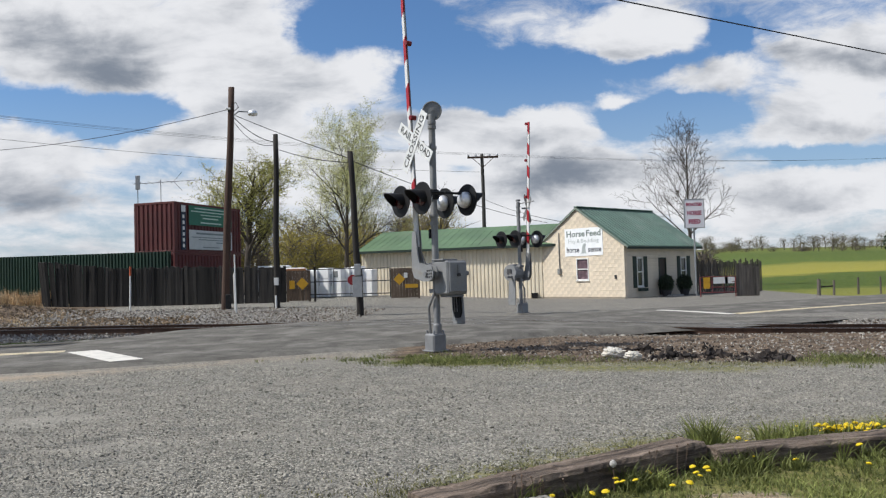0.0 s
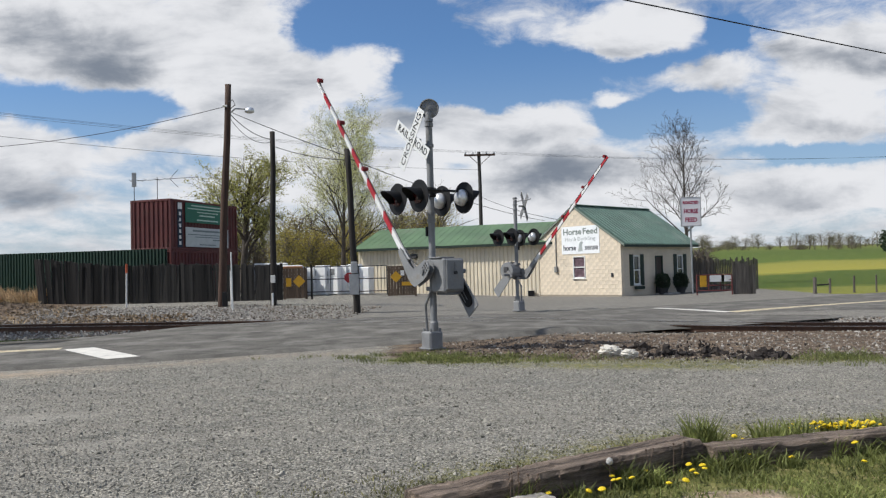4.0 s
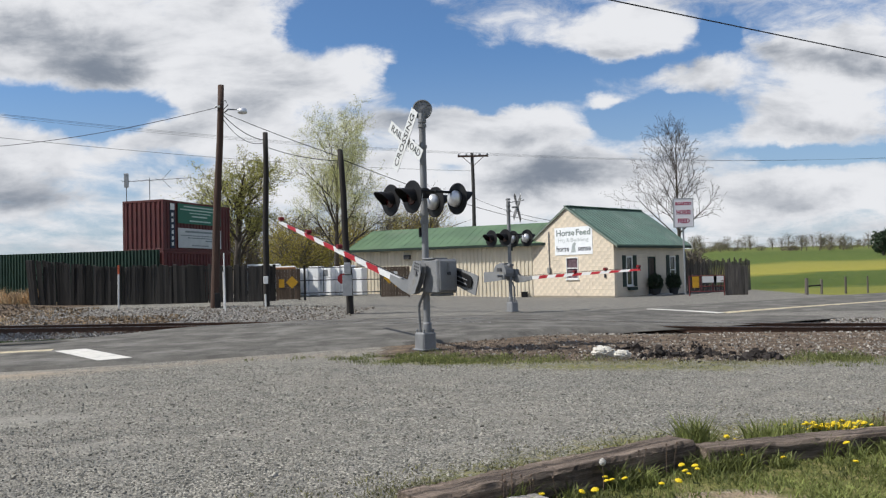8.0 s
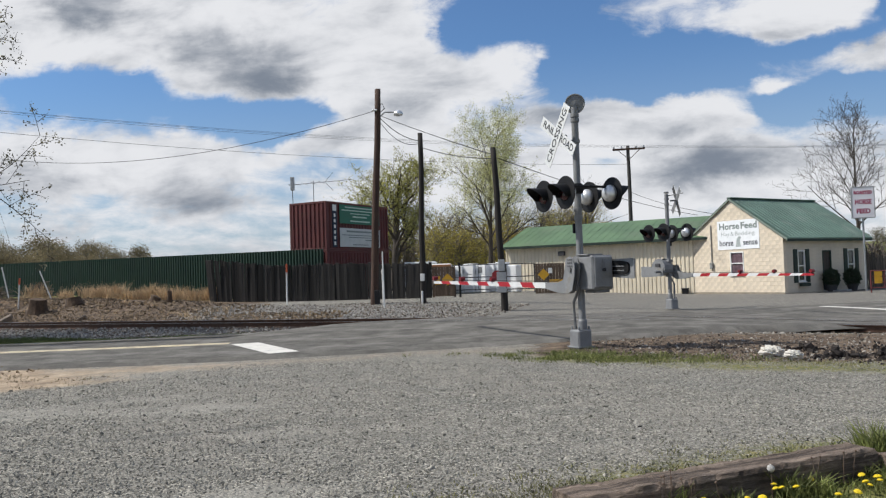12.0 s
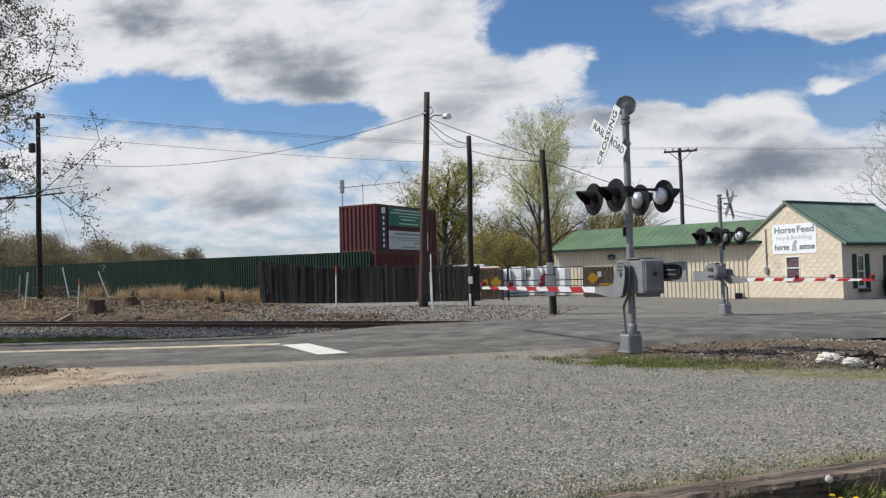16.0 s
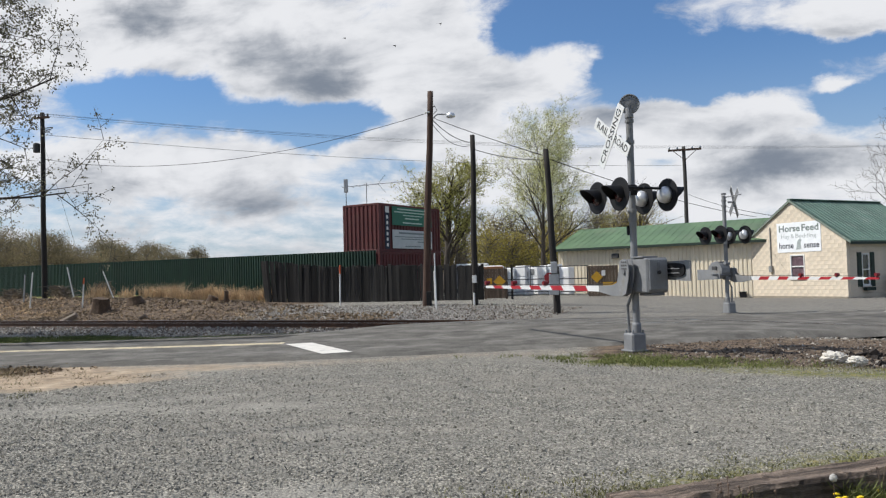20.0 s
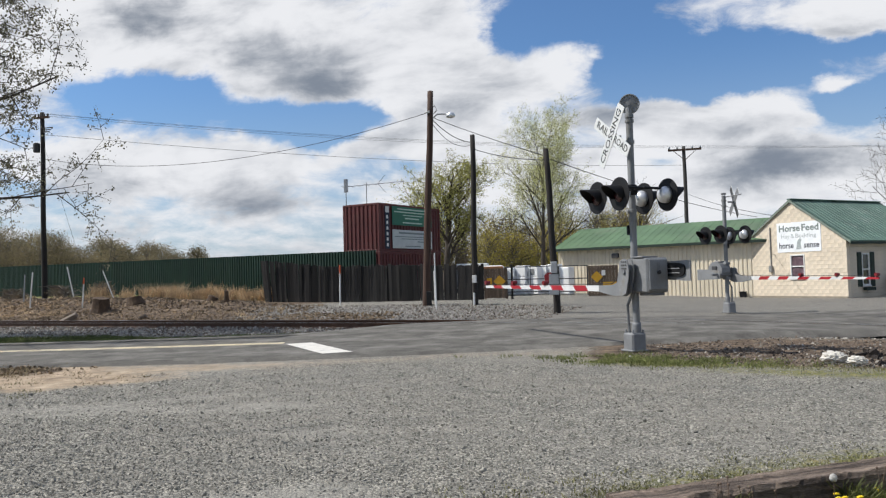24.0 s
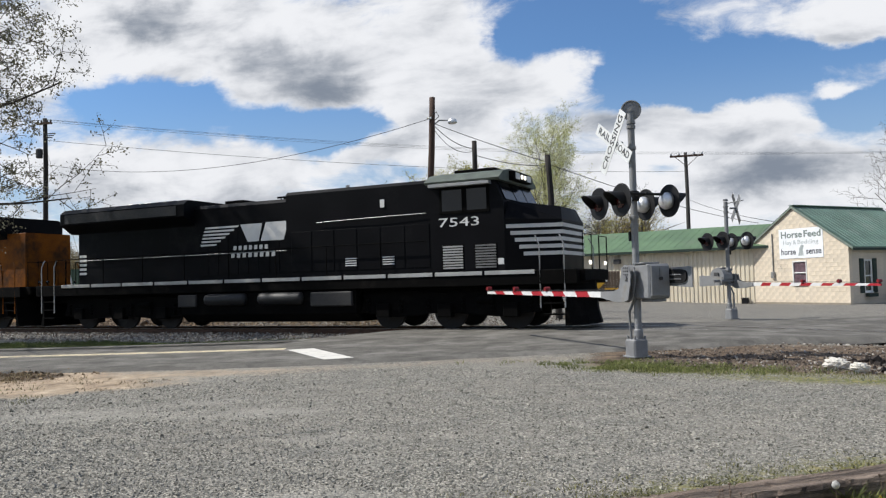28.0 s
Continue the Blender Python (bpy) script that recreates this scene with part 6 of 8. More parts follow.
def grow(wood, leaves, rnd, p, d, length, radius, level, spec):
    """One limb with its side shoots."""
    steps = 4 if level < 3 else 3
    pts, radii = [p], [radius]
    q, dd = p, d.copy()
    shoots = []
    taper = (0.2 if spec["oval"] else 0.62) if level == 0 else 0.35
    for i in range(steps):
        dd = (dd + Vector((rnd.gauss(0, 1), rnd.gauss(0, 1), rnd.gauss(0, 0.6))) * spec["bend"] * (0.4 if level == 0 else 1.0) + Vector((0, 0, spec["lift"] * (0.4 if level else 0.1)))).normalized()
        q = q + dd * (length / steps)
        pts.append(q)
        radii.append(radius * (1 - (1 - taper) * (i + 1) / steps))
        shoots.append((q, dd.copy(), radii[-1]))
    wood.limb(pts, radii, 7 if level == 0 else (5 if level < 3 else 3))
    if level >= spec["levels"]:
        for k in range(spec["leaves"]):
            t = rnd.random()
            j = min(int(t * steps), steps - 1)
            c = pts[j].lerp(pts[j + 1], t * steps - j)
            if rnd.random() > 3 * (c.z / spec["tall"] - spec["bare"]):
                continue
            leaves.leaf(c + Vector((rnd.gauss(0, 1), rnd.gauss(0, 1), rnd.gauss(0, 1))) * spec["spray"], spec["leaf_len"] * rnd.uniform(0.6, 1.3), rnd)
        return
    kids = spec["kids"][min(level, len(spec["kids"]) - 1)]
    for k in range(kids):
        low = spec["low"] if level == 0 else 0.2
        t = low + (1 - low) * (k + rnd.random()) / kids
        j = min(int(t * steps), steps - 1)
        base = pts[j].lerp(pts[j + 1], t * steps - j)
        r = (radii[j] + radii[j + 1]) / 2
        axis = (pts[j + 1] - pts[j]).normalized()
        side = axis.orthogonal().normalized()
        side.rotate(Matrix.Rotation(k * 2.4 + rnd.uniform(-0.5, 0.5), 3, axis))
        ang = radians(spec["angle"] * rnd.uniform(0.7, 1.2) * (1.5 - spec["close"] * t if spec["oval"] and level == 0 else 1.0))
        a0, a1 = spec["crown"]
        nd = (axis * math.cos(ang) + side * math.sin(ang)).normalized()
        ln = length * spec["ratio"] * rnd.uniform(0.75, 1.2) * ((a0 - a1 * t if spec["oval"] else 1.15 - 0.5 * t) if level == 0 else 1.0)
        grow(wood, leaves, rnd, base, nd, ln, max(r * 0.55, spec["thin"]), level + 1, spec)


def tree(name, x, y, height, spread, seed, label, bark=None, leaf=None, z=None, trunk=0.22, category="tree", **kw):
    spec = dict(bend=0.10, lift=0.16, levels=4, leaves=5, spray=0.10, leaf_len=0.12, kids=(9, 5, 4, 4), angle=42, ratio=0.5, thin=0.012, oval=False, bare=-1.0, tall=height, low=0.30, crown=(1.15, 0.72), close=0.95)
    spec.update(kw)
    rnd = random.Random(seed)
    g = thing(name, pose(x, y, ground_z(x, y) if z is None else z), label, category)
    wood, leaves = Soup(), Soup()
    grow(wood, leaves, rnd, Vector((0, 0, -0.2)), Vector((rnd.uniform(-0.015, 0.015), rnd.uniform(-0.03, 0.03), 1)), height * (0.92 if spec["oval"] else 0.72), trunk, 0, spec)
    # fit to the stated height and spread
    top = max(v.z for v in wood.v)
    wide = sorted(abs(v.x) for v in wood.v)[int(len(wood.v) * 0.985)]
    kz, kx = height / top, spread / wide
    for s in (wood, leaves):
        for v in s.v:
            f = max(0.0, min(1.0, v.z / (0.3 * height)))
            v.x *= 1 + (kx - 1) * f
            v.y *= 1 + (kx - 1) * f
            v.z *= kz
    wood.make("trunk", bark or BARK, g, True)
    if leaves.f:
        leaves.make("crown", leaf or LEAF, g)
    return g


def woods(name, spots, seed, label, leaf, bark=None, leaf_size=0.5, density=260):
    """Far woodland: many thin stems with loose crowns, as one piece of stuff."""
    rnd = random.Random(seed)
    wood, leaves = Soup(), Soup()
    for x, y, h, r in spots:
        z0 = ground_z(x, y) - 0.3
        p = Vector((x, y, z0))
        pts = [p, p + Vector((rnd.uniform(-0.3, 0.3), 0, h * 0.45)), p + Vector((rnd.uniform(-0.5, 0.5), 0, h * 0.85))]
        wood.limb(pts, [0.12 + 0.008 * h, 0.08 + 0.004 * h, 0.03], 4)
        for k in range(22):
            t = rnd.uniform(0.25, 0.95)
            a = pts[0].lerp(pts[2], t)
            e = a + Vector((rnd.gauss(0, 0.6) * r, rnd.gauss(0, 0.6) * r, rnd.uniform(0.1, 0.28) * h))
            e.z = min(e.z, z0 + h)
            wood.limb([a, a.lerp(e, 0.5) + Vector((0, 0, 0.05 * h)), e], [0.05, 0.035, 0.012], 3)
        for k in range(density):
            t = rnd.random()
            c = pts[0].lerp(pts[2], 0.25 + 0.85 * t)
            w = r * (1.1 - abs(t - 0.45)) * math.sqrt(rnd.random())
            a = rnd.uniform(0, 6.28)
            leaves.leaf(c + Vector((w * math.cos(a), w * math.sin(a), rnd.gauss(0, 0.05) * h)), leaf_size * rnd.uniform(0.4, 1.2), rnd)
    g = thing(name, pose(0, 0, 0), label, "woods", kind="stuff")
    wood.make("stems", bark or BARK_PALE, g)
    leaves.make("foliage", leaf, g)
    return g


def blades(name, spots, material, label, category="grass", parent=None):
    """Grass: spots of (x, y, radius, count, height, lean)."""
    rnd = random.Random(11)
    s = Soup()
    for x, y, r, n, h, lean in spots:
        for k in range(n):
            a, d = rnd.uniform(0, 6.28), r * math.sqrt(rnd.random())
            px_, py_ = x + d * math.cos(a), y + d * math.sin(a)
            z = ground_z(px_, py_)
            hh = h * rnd.uniform(0.45, 1.15)
            dx, dy = rnd.gauss(0, lean) * hh, rnd.gauss(0, lean) * hh
            w = rnd.uniform(0.0025, 0.0055) * (1 + 3 * h)
            t = rnd.uniform(0, 3.14)
            wx, wy = w * math.cos(t), w * math.sin(t)
            b = len(s.v)
            s.v += [Vector((px_ - wx, py_ - wy, z - 0.01)), Vector((px_ + wx, py_ + wy, z - 0.01)), Vector((px_ + dx * 0.4 + wx * 0.8, py_ + dy * 0.4 + wy * 0.8, z + hh * 0.6)), Vector((px_ + dx * 0.4 - wx * 0.8, py_ + dy * 0.4 - wy * 0.8, z + hh * 0.6)), Vector((px_ + dx, py_ + dy, z + hh))]
            s.f += [(b, b + 1, b + 2, b + 3), (b + 3, b + 2, b + 4)]
    ob = s.make(name, material)
    return tagged(ob, label, category, kind="stuff")


def rocks(name, spots, material, label, seed=2, category="stones"):
    """Loose stones: spots of (x, y, z, size)."""
    rnd = random.Random(seed)
    shapes = []
    for k in range(8):
        pts = []
        for sx in (-1, 1):
            for sy in (-1, 1):
                for sz in (-1, 1):
                    pts.append(Vector((sx, sy, sz)) * 0.5 + Vector((rnd.gauss(0, 0.16), rnd.gauss(0, 0.16), rnd.gauss(0, 0.16))))
        shapes.append(pts)
    quads = ((0, 1, 3, 2), (4, 6, 7, 5), (0, 4, 5, 1), (2, 3, 7, 6), (0, 2, 6, 4), (1, 5, 7, 3))
    V, F = [], []
    for x, y, z, size in spots:
        sh = rnd.choice(shapes)
        e = Euler((rnd.uniform(0, 6.28), rnd.uniform(0, 6.28), rnd.uniform(0, 6.28))).to_matrix()
        sc = Vector((size * rnd.uniform(0.8, 1.4), size * rnd.uniform(0.7, 1.1), size * rnd.uniform(0.5, 0.8)))
        b = len(V)
        for p in sh:
            q = e @ Vector((p.x * sc.x, p.y * sc.y, p.z * sc.z))
            V.append((x + q.x, y + q.y, z + q.z))
        F += [tuple(b + i for i in q) for q in quads]
    return tagged(raw(name, V, F, material), label, category, kind="stuff")


STONE = mat("ballast_stone", (0.34, 0.315, 0.275), 0.9, scale=6, var=0.2, fine=40, island=-0.45)
STONE_BROWN = mat("soiled_stone", (0.165, 0.13, 0.10), 0.95, scale=6, var=0.25, fine=40, island=-0.5)
CLOD = mat("dark_soil_clod", (0.034, 0.027, 0.023), 0.95, scale=6, var=0.3, fine=40, island=-0.4)
CHIP = mat("gravel_chip", (0.285, 0.27, 0.228), 0.9, scale=9, var=0.2, fine=60, island=-0.5)
GRASS = mat("grass_blade", (0.21, 0.235, 0.07), 0.7, scale=1.5, var=0.45, fine=12, bump=0, island=-0.4, thin=0.35)
GRASS_OLIVE = mat("olive_grass", (0.20, 0.19, 0.08), 0.8, scale=1.5, var=0.3, fine=12, bump=0, island=-0.35)
STRAW = mat("dry_grass", (0.64, 0.47, 0.28), 0.85, scale=1.5, var=0.25, fine=12, bump=0, island=-0.3)
YELLOW = mat("dandelion_yellow", (0.78, 0.56, 0.01), 0.7, scale=40, var=0.2)


def build_plants():
    tree("pear_tree", -6.7, 55.0, 13.2, 3.7, 27, "tall round-crowned tree with pale yellow-green buds and fine branches", BARK, BUDS, trunk=0.25, angle=37, ratio=0.50, lift=0.06, bend=0.05, kids=(17, 9, 6, 4), leaves=12, leaf_len=0.075, spray=0.15, thin=0.007, oval=True, bare=0.30, low=0.27, crown=(0.90, 0.26), close=0.72)
    tree("budding_tree", -14.9, 60.0, 11.0, 3.7, 8, "leafing tree with dark limbs and yellow-green leaves", BARK, LEAF, trunk=0.24, kids=(14, 7, 5, 4), leaves=9, leaf_len=0.085, spray=0.14, angle=42, lift=0.2)
    tree("budding_tree", -20.5, 68.0, 7.5, 2.8, 18, "small leafing tree with yellow-green leaves", BARK, LEAF, trunk=0.16, kids=(10, 6, 5, 4), leaves=6, leaf_len=0.10, spray=0.14, angle=44)
    tree("bare_tree", 19.15, 62.0, 13.9, 3.6, 5, "bare tree with thin upswept branches behind the store", BARK, LEAF_BROWN, trunk=0.2, kids=(18, 7, 5, 3), leaves=1, leaf_len=0.05, angle=40, ratio=0.46, lift=0.10, bend=0.08, thin=0.016, oval=True, low=0.28)
    tree("bare_tree", 0.0, 72.0, 9.6, 2.4, 12, "slender bare tree behind the shed", BARK, LEAF_BROWN, trunk=0.15, kids=(9, 5, 3, 3), leaves=1, leaf_len=0.06, angle=36)
    tree("bare_tree", -2.2, 76.0, 9.0, 2.4, 14, "slender bare tree behind the shed", BARK, LEAF_BROWN, trunk=0.15, kids=(9, 5, 3, 3), leaves=1, leaf_len=0.06, angle=36)
    tree("roadside_tree", -23.9, 20.8, 17.5, 5.2, 31, "leafing tree reaching over the road from its verge", BARK, mat("dark_young_leaves", (0.24, 0.225, 0.15), 0.8, scale=1.2, var=0.3, fine=12, bump=0, island=-0.35, thin=0.4), trunk=0.15, kids=(30, 7, 5, 4), leaves=11, leaf_len=0.068, spray=0.08, angle=66, ratio=0.40, lift=0.02, low=0.22)
    rnd = random.Random(4)
    spots = []
    for i in range(84):
        spots.append((rnd.uniform(-24, 1.5), rnd.uniform(70, 92), rnd.uniform(5.0, 8.4), rnd.uniform(1.4, 2.4)))
    woods("far_woods", spots[:30], 6, "brown spring thicket behind the yard", LEAF_BROWN, leaf_size=0.085, density=2600)
    woods("far_woods", spots[30:], 7, "yellow-green spring thicket behind the yard", LEAF_DULL, leaf_size=0.095, density=3200)
    spots = [(-122 + i * 0.56 + rnd.uniform(-1, 1), 112 + rnd.uniform(-6, 14), (13.8 - i * 0.078) * rnd.uniform(0.55, 1.05), rnd.uniform(2.4, 3.8)) for i in range(90)]
    woods("far_woods", spots, 9, "brown and green woodland behind the long fence", mat("far_wood_leaves", (0.25, 0.21, 0.12), 0.9, scale=0.15, var=0.45, fine=8, bump=0, island=-0.4, thin=0.4), leaf_size=0.19, density=3600)
    spots = [(58 + i * 1.1 + rnd.uniform(-1.5, 1.5), 225 + rnd.uniform(-14, 24), rnd.uniform(1.4, 5.6), rnd.uniform(1.2, 3.0)) for i in range(110)]
    woods("far_woods", spots, 10, "thin bare trees along the top of the field", mat("hedgerow_leaves", (0.21, 0.19, 0.11), 0.9, scale=0.15, var=0.45, fine=8, bump=0, island=-0.4, thin=0.4), leaf_size=0.13, density=900)
    spots = [(93 + rnd.uniform(-1.0, 8), 160 + rnd.uniform(-3, 8), rnd.uniform(4.5, 7.0), 2.2) for i in range(9)]
    woods("far_woods", spots, 13, "dark evergreen trees beyond the field", EVERGREEN, leaf_size=0.5, density=700)
    # scrub beside the store and along the bank
    spots = [(0.322 * yy + rnd.uniform(-0.9, 0.9), yy, rnd.uniform(2.2, 3.2), 0.8) for yy in [48 + 0.8 * i for i in range(14)]]
    woods("far_woods", spots, 15, "bare brown scrub behind the store fence", LEAF_BROWN, leaf_size=0.09, density=300)
    spots = [(-37 + rnd.uniform(-5, 5), 41 + rnd.uniform(-2, 3), rnd.uniform(0.7, 1.3), 0.7) for i in range(10)]
    woods("far_woods", spots, 16, "dark brambles at the foot of the long fence", LEAF_BROWN, leaf_size=0.06, density=700)
    # lawn behind the timbers
    spots = []
    for i in range(1500):
        x, y = rnd.uniform(-0.1, 5.6), rnd.uniform(4.2, 7.3)
        if timber_side(x, y) < -0.22 and math.hypot((x - 1.85) / 0.36, (y - 5.05) / 0.17) > 1:
            n = noise.noise(Vector((x * 1.4, y * 1.4, 8)))
            spots.append((x, y, 0.14, 24, max(0.025, 0.05 + 0.06 * n) * rnd.uniform(0.8, 1.2), 0.8))
    blades("lawn_grass", spots, GRASS, "green spring lawn behind the timbers")
    spots = []
    for i in range(1500):
        x = rnd.uniform(-1.6, 6.5)
        s = abs(rnd.gauss(0, 0.42)) + 0.08
        y = 0.0
        y = (4.78 + 0.63 * (x + 0.2) if x < 1.9 else 6.0 + 0.24 * (x - 1.9)) + s + 0.1
        spots.append((x, y, 0.12, 13, rnd.uniform(0.014, 0.034), 1.0))
    foot = []
    for i in range(620):
        x = rnd.gauss(0.1, 1.0)
        e = rnd.gauss(0, 0.36) * (1.2 - 0.25 * abs(x))
        if noise.noise(Vector((x * 1.6, e * 2.2, 5))) < -0.12:
            continue
        foot.append((x, 13.75 - 0.28 * max(-2, min(x, 5)) + e, 0.14, 13, rnd.uniform(0.03, 0.085), 0.75))
    for i in range(110):
        foot.append((rnd.gauss(6.15, 0.35), rnd.gauss(12.2, 0.35), 0.14, 16, rnd.uniform(0.05, 0.10), 0.6))
    blades("verge_grass", foot, mat("mixed_grass", (0.17, 0.19, 0.06), 0.75, scale=1.5, var=0.4, fine=12, bump=0, island=-0.45, thin=0.3), "short green grass round the signal's foot")
    for i in range(420):
        x = rnd.uniform(0.5, 9.5)
        spots.append((x, 13.4 - 0.28 * min(x, 5) + rnd.gauss(0, 0.25), 0.16, 7, 0.04, 0.7))
    blades("edge_grass", spots, GRASS_OLIVE, "thin olive grass at the gravel's edges")
    tufts = [(2.0, 6.25, 0.12, 260, 0.30, 0.35), (2.62, 6.5, 0.12, 120, 0.20, 0.4), (2.9, 6.6, 0.14, 160, 0.19, 0.4), (3.3, 6.7, 0.16, 150, 0.18, 0.4), (1.72, 6.3, 0.10, 80, 0.15, 0.5), (3.7, 6.8, 0.2, 120, 0.16, 0.5), (2.1, 5.75, 0.12, 120, 0.16, 0.5)]
    for i in range(30):
        x = rnd.uniform(0.2, 4.5)
        y = (4.78 + 0.63 * (x + 0.2) if x < 1.9 else 6.0 + 0.24 * (x - 1.9)) - rnd.uniform(0.16, 0.4)
        tufts.append((x, y, 0.08, 60, rnd.uniform(0.10, 0.18), 0.6))
    blades("tall_tuft", tufts, GRASS, "taller green grass tufts by the timbers")
    spots = []
    for i in range(420):
        t = rnd.random()
        x = -30.5 + 11.4 * t
        far_off = rnd.uniform(0, 2.6)
        n = noise.noise(Vector((x * 0.8, far_off * 0.7, 2)))
        if n < 0.22 - 0.55 * math.exp(-((t - 0.62) / 0.3) ** 2):
            continue
        spots.append((x, 38.6 + far_off * 0.6 - 0.05 * (x + 24), 0.22, 26, (0.42 + 0.5 * max(0, min(0.5, n + 0.2))) * rnd.uniform(0.7, 1.4), 0.40))
    for i in range(60):
        x = rnd.uniform(-36, -15)
        spots.append((x, track_y(x) + rnd.uniform(3.2, 9.5), 0.2, 24, rnd.uniform(0.12, 0.3), 0.6))
    for i in range(260):
        x = rnd.uniform(-36, -27)
        spots.append((x, track_y(x) + rnd.uniform(3.4, 6.8), 0.22, 22, rnd.uniform(0.06, 0.16), 1.3))
    blades("dry_grass", spots, STRAW, "tufts of tan dry grass on the bank")
    # verge at the road
    spots = []
    for i in range(1700):
        x = rnd.uniform(-24, -8)
        wide = 0.26 + 2.4 * sstep(-11.5, -17, x)
        y = road_y(x) + (3.0 + rnd.uniform(0, wide)) / 0.97
        if y < track_y(x) - 1.1:
            spots.append((x, y, 0.16, 16, rnd.uniform(0.04, 0.11), 0.6))
    # blades coloured darker than other grass: the tree's shade is in their colour
    blades("verge_grass", spots, mat("shaded_grass", (0.075, 0.10, 0.03), 0.8, scale=1.5, var=0.4, fine=12, bump=0, island=-0.4, thin=0.3), "dark green grass between the road and the ballast, shade put into its colour")
    spots = [(-10.9 + rnd.gauss(0, 1.0), 9.6 + rnd.gauss(0, 0.5), 0.2, 14, 0.05, 0.8) for i in range(120)]
    blades("verge_grass", spots, GRASS_OLIVE, "thin grass on the bare verge")
    spots = []
    for i in range(260):
        x, y = rnd.gauss(-11.7, 0.75), rnd.gauss(12.0, 0.42)
        spots.append((x, y, 0.14, 16, rnd.uniform(0.025, 0.075), 1.3))
    for i in range(90):
        spots.append((rnd.uniform(-11, -7.5), rnd.gauss(11.2, 0.5), 0.12, 8, 0.03, 1.0))
    blades("dry_weeds", spots, mat("dry_weed", (0.24, 0.185, 0.10), 0.9, scale=2, var=0.4, fine=12, bump=0, island=-0.5), "matted brown weeds at the road's edge", "weeds")


def build_flowers():
    """Dandelions in the lawn."""
    rnd = random.Random(17)
    bm = bmesh.new()
    lathe(bm, [(0.006, 0.0), (0.024, 0.004), (0.026, 0.010), (0.018, 0.018), (0.004, 0.022)], n=12)
    me = bpy.data.meshes.new("flower_head")
    bm.to_mesh(me)
    bm.free()
    me.materials.append(YELLOW)
    bm = bmesh.new()
    tube(bm, (0, 0, 0), (0.005, 0, 1), 0.0025, n=5)
    st = bpy.data.meshes.new("stem")
    bm.to_mesh(st)
    bm.free()
    st.materials.append(GRASS)
    places = [(0.63, 4.97), (0.87, 4.93), (1.07, 5.5), (1.21, 5.55), (1.1, 5.33), (1.12, 5.21), (1.2, 5.19), (1.36, 5.5), (1.42, 5.13), (1.68, 5.55), (1.79, 5.6), (2.27, 6.3), (2.36, 6.35), (2.27, 5.95), (2.21, 5.85), (2.5, 5.8), (3.04, 5.95), (2.92, 5.6), (0.94, 4.86), (1.06, 5.09), (1.51, 5.07), (0.3, 4.7)]
    for i in range(80):
        places.append((rnd.gauss(3.34, 0.13), rnd.gauss(6.71, 0.05)))
    for i in range(9):
        places.append((rnd.uniform(1.6, 4.2), rnd.uniform(4.9, 5.9)))
    for x, y in places:
        h = rnd.uniform(0.07, 0.13)
        g = thing("dandelion", pose(x, y, ground_z(x, y)), "yellow dandelion in bloom in the grass", "flower", group="dandelions by the timbers")
        s = bpy.data.objects.new("stem", st)
        hd = bpy.data.objects.new("flower_head", me)
        for o in (s, hd):
            scene.collection.objects.link(o)
            o.parent = g
        s.scale = (1, 1, h)
        hd.location = (0.005 * h, 0, h - 0.004)
        hd.rotation_euler = (rnd.uniform(-0.5, 0.3), rnd.uniform(-0.4, 0.4), 0)
        k = rnd.uniform(0.7, 1.05)
        hd.scale = (k, k, k)


# heaps of dark soil: place, count, spread, largest clod
HEAPS = ((3.73, 13.2, 60, 0.20, 0.10), (4.45, 13.3, 70, 0.26, 0.10), (5.08, 12.6, 220, 0.22, 0.09), (3.5, 14.3, 40, 0.28, 0.09), (4.7, 14.6, 30, 0.6, 0.06), (4.2, 13.2, 40, 0.6, 0.05), (1.8, 14.6, 30, 0.7, 0.05))


def build_seed_heads():
    """Spent dandelions: thin brown stems with small heads, and one white clock."""
    rnd = random.Random(29)
    brown = mat("spent_stem", (0.16, 0.11, 0.08), 0.9, scale=9, var=0.3)
    puff = mat("seed_puff", (0.7, 0.68, 0.64), 0.9, scale=60, var=0.2, thin=0.4)
    for i in range(26):
        x = rnd.choice((rnd.uniform(0.35, 0.6), rnd.uniform(0.5, 1.9), rnd.uniform(3.4, 4.2)))
        y = (4.78 + 0.63 * (x + 0.2) if x < 1.9 else 6.0 + 0.24 * (x - 1.9)) - rnd.uniform(0.2, 0.38) + (0.55 if x > 3 else 0)
        h = rnd.uniform(0.16, 0.27)
        white = i == 0
        if white:
            x, y, h = 1.08, 5.28, 0.2
        g = thing("dandelion_seed_head", pose(x, y, ground_z(x, y)), "white dandelion clock on its stem" if white else "spent dandelion on a thin brown stem", "flower", group="spent dandelions by the timbers")
        bm = bmesh.new()
        a, b = rnd.gauss(0, 0.02), rnd.gauss(0, 0.02)
        path(bm, [(0, 0, 0), (a * 0.3, b * 0.3, h * 0.5), (a, b, h)], 0.0022, 5)
        part("stem", bm, brown, g)
        bm = bmesh.new()
        r = 0.024 if white else 0.008
        lathe(bm, [(0.1 * r, -r), (0.75 * r, -0.65 * r), (r, 0), (0.75 * r, 0.7 * r), (0.1 * r, 1.1 * r)], pose(a, b, h), 10)
        part("seed_head", bm, puff if white else brown, g, smooth=True)


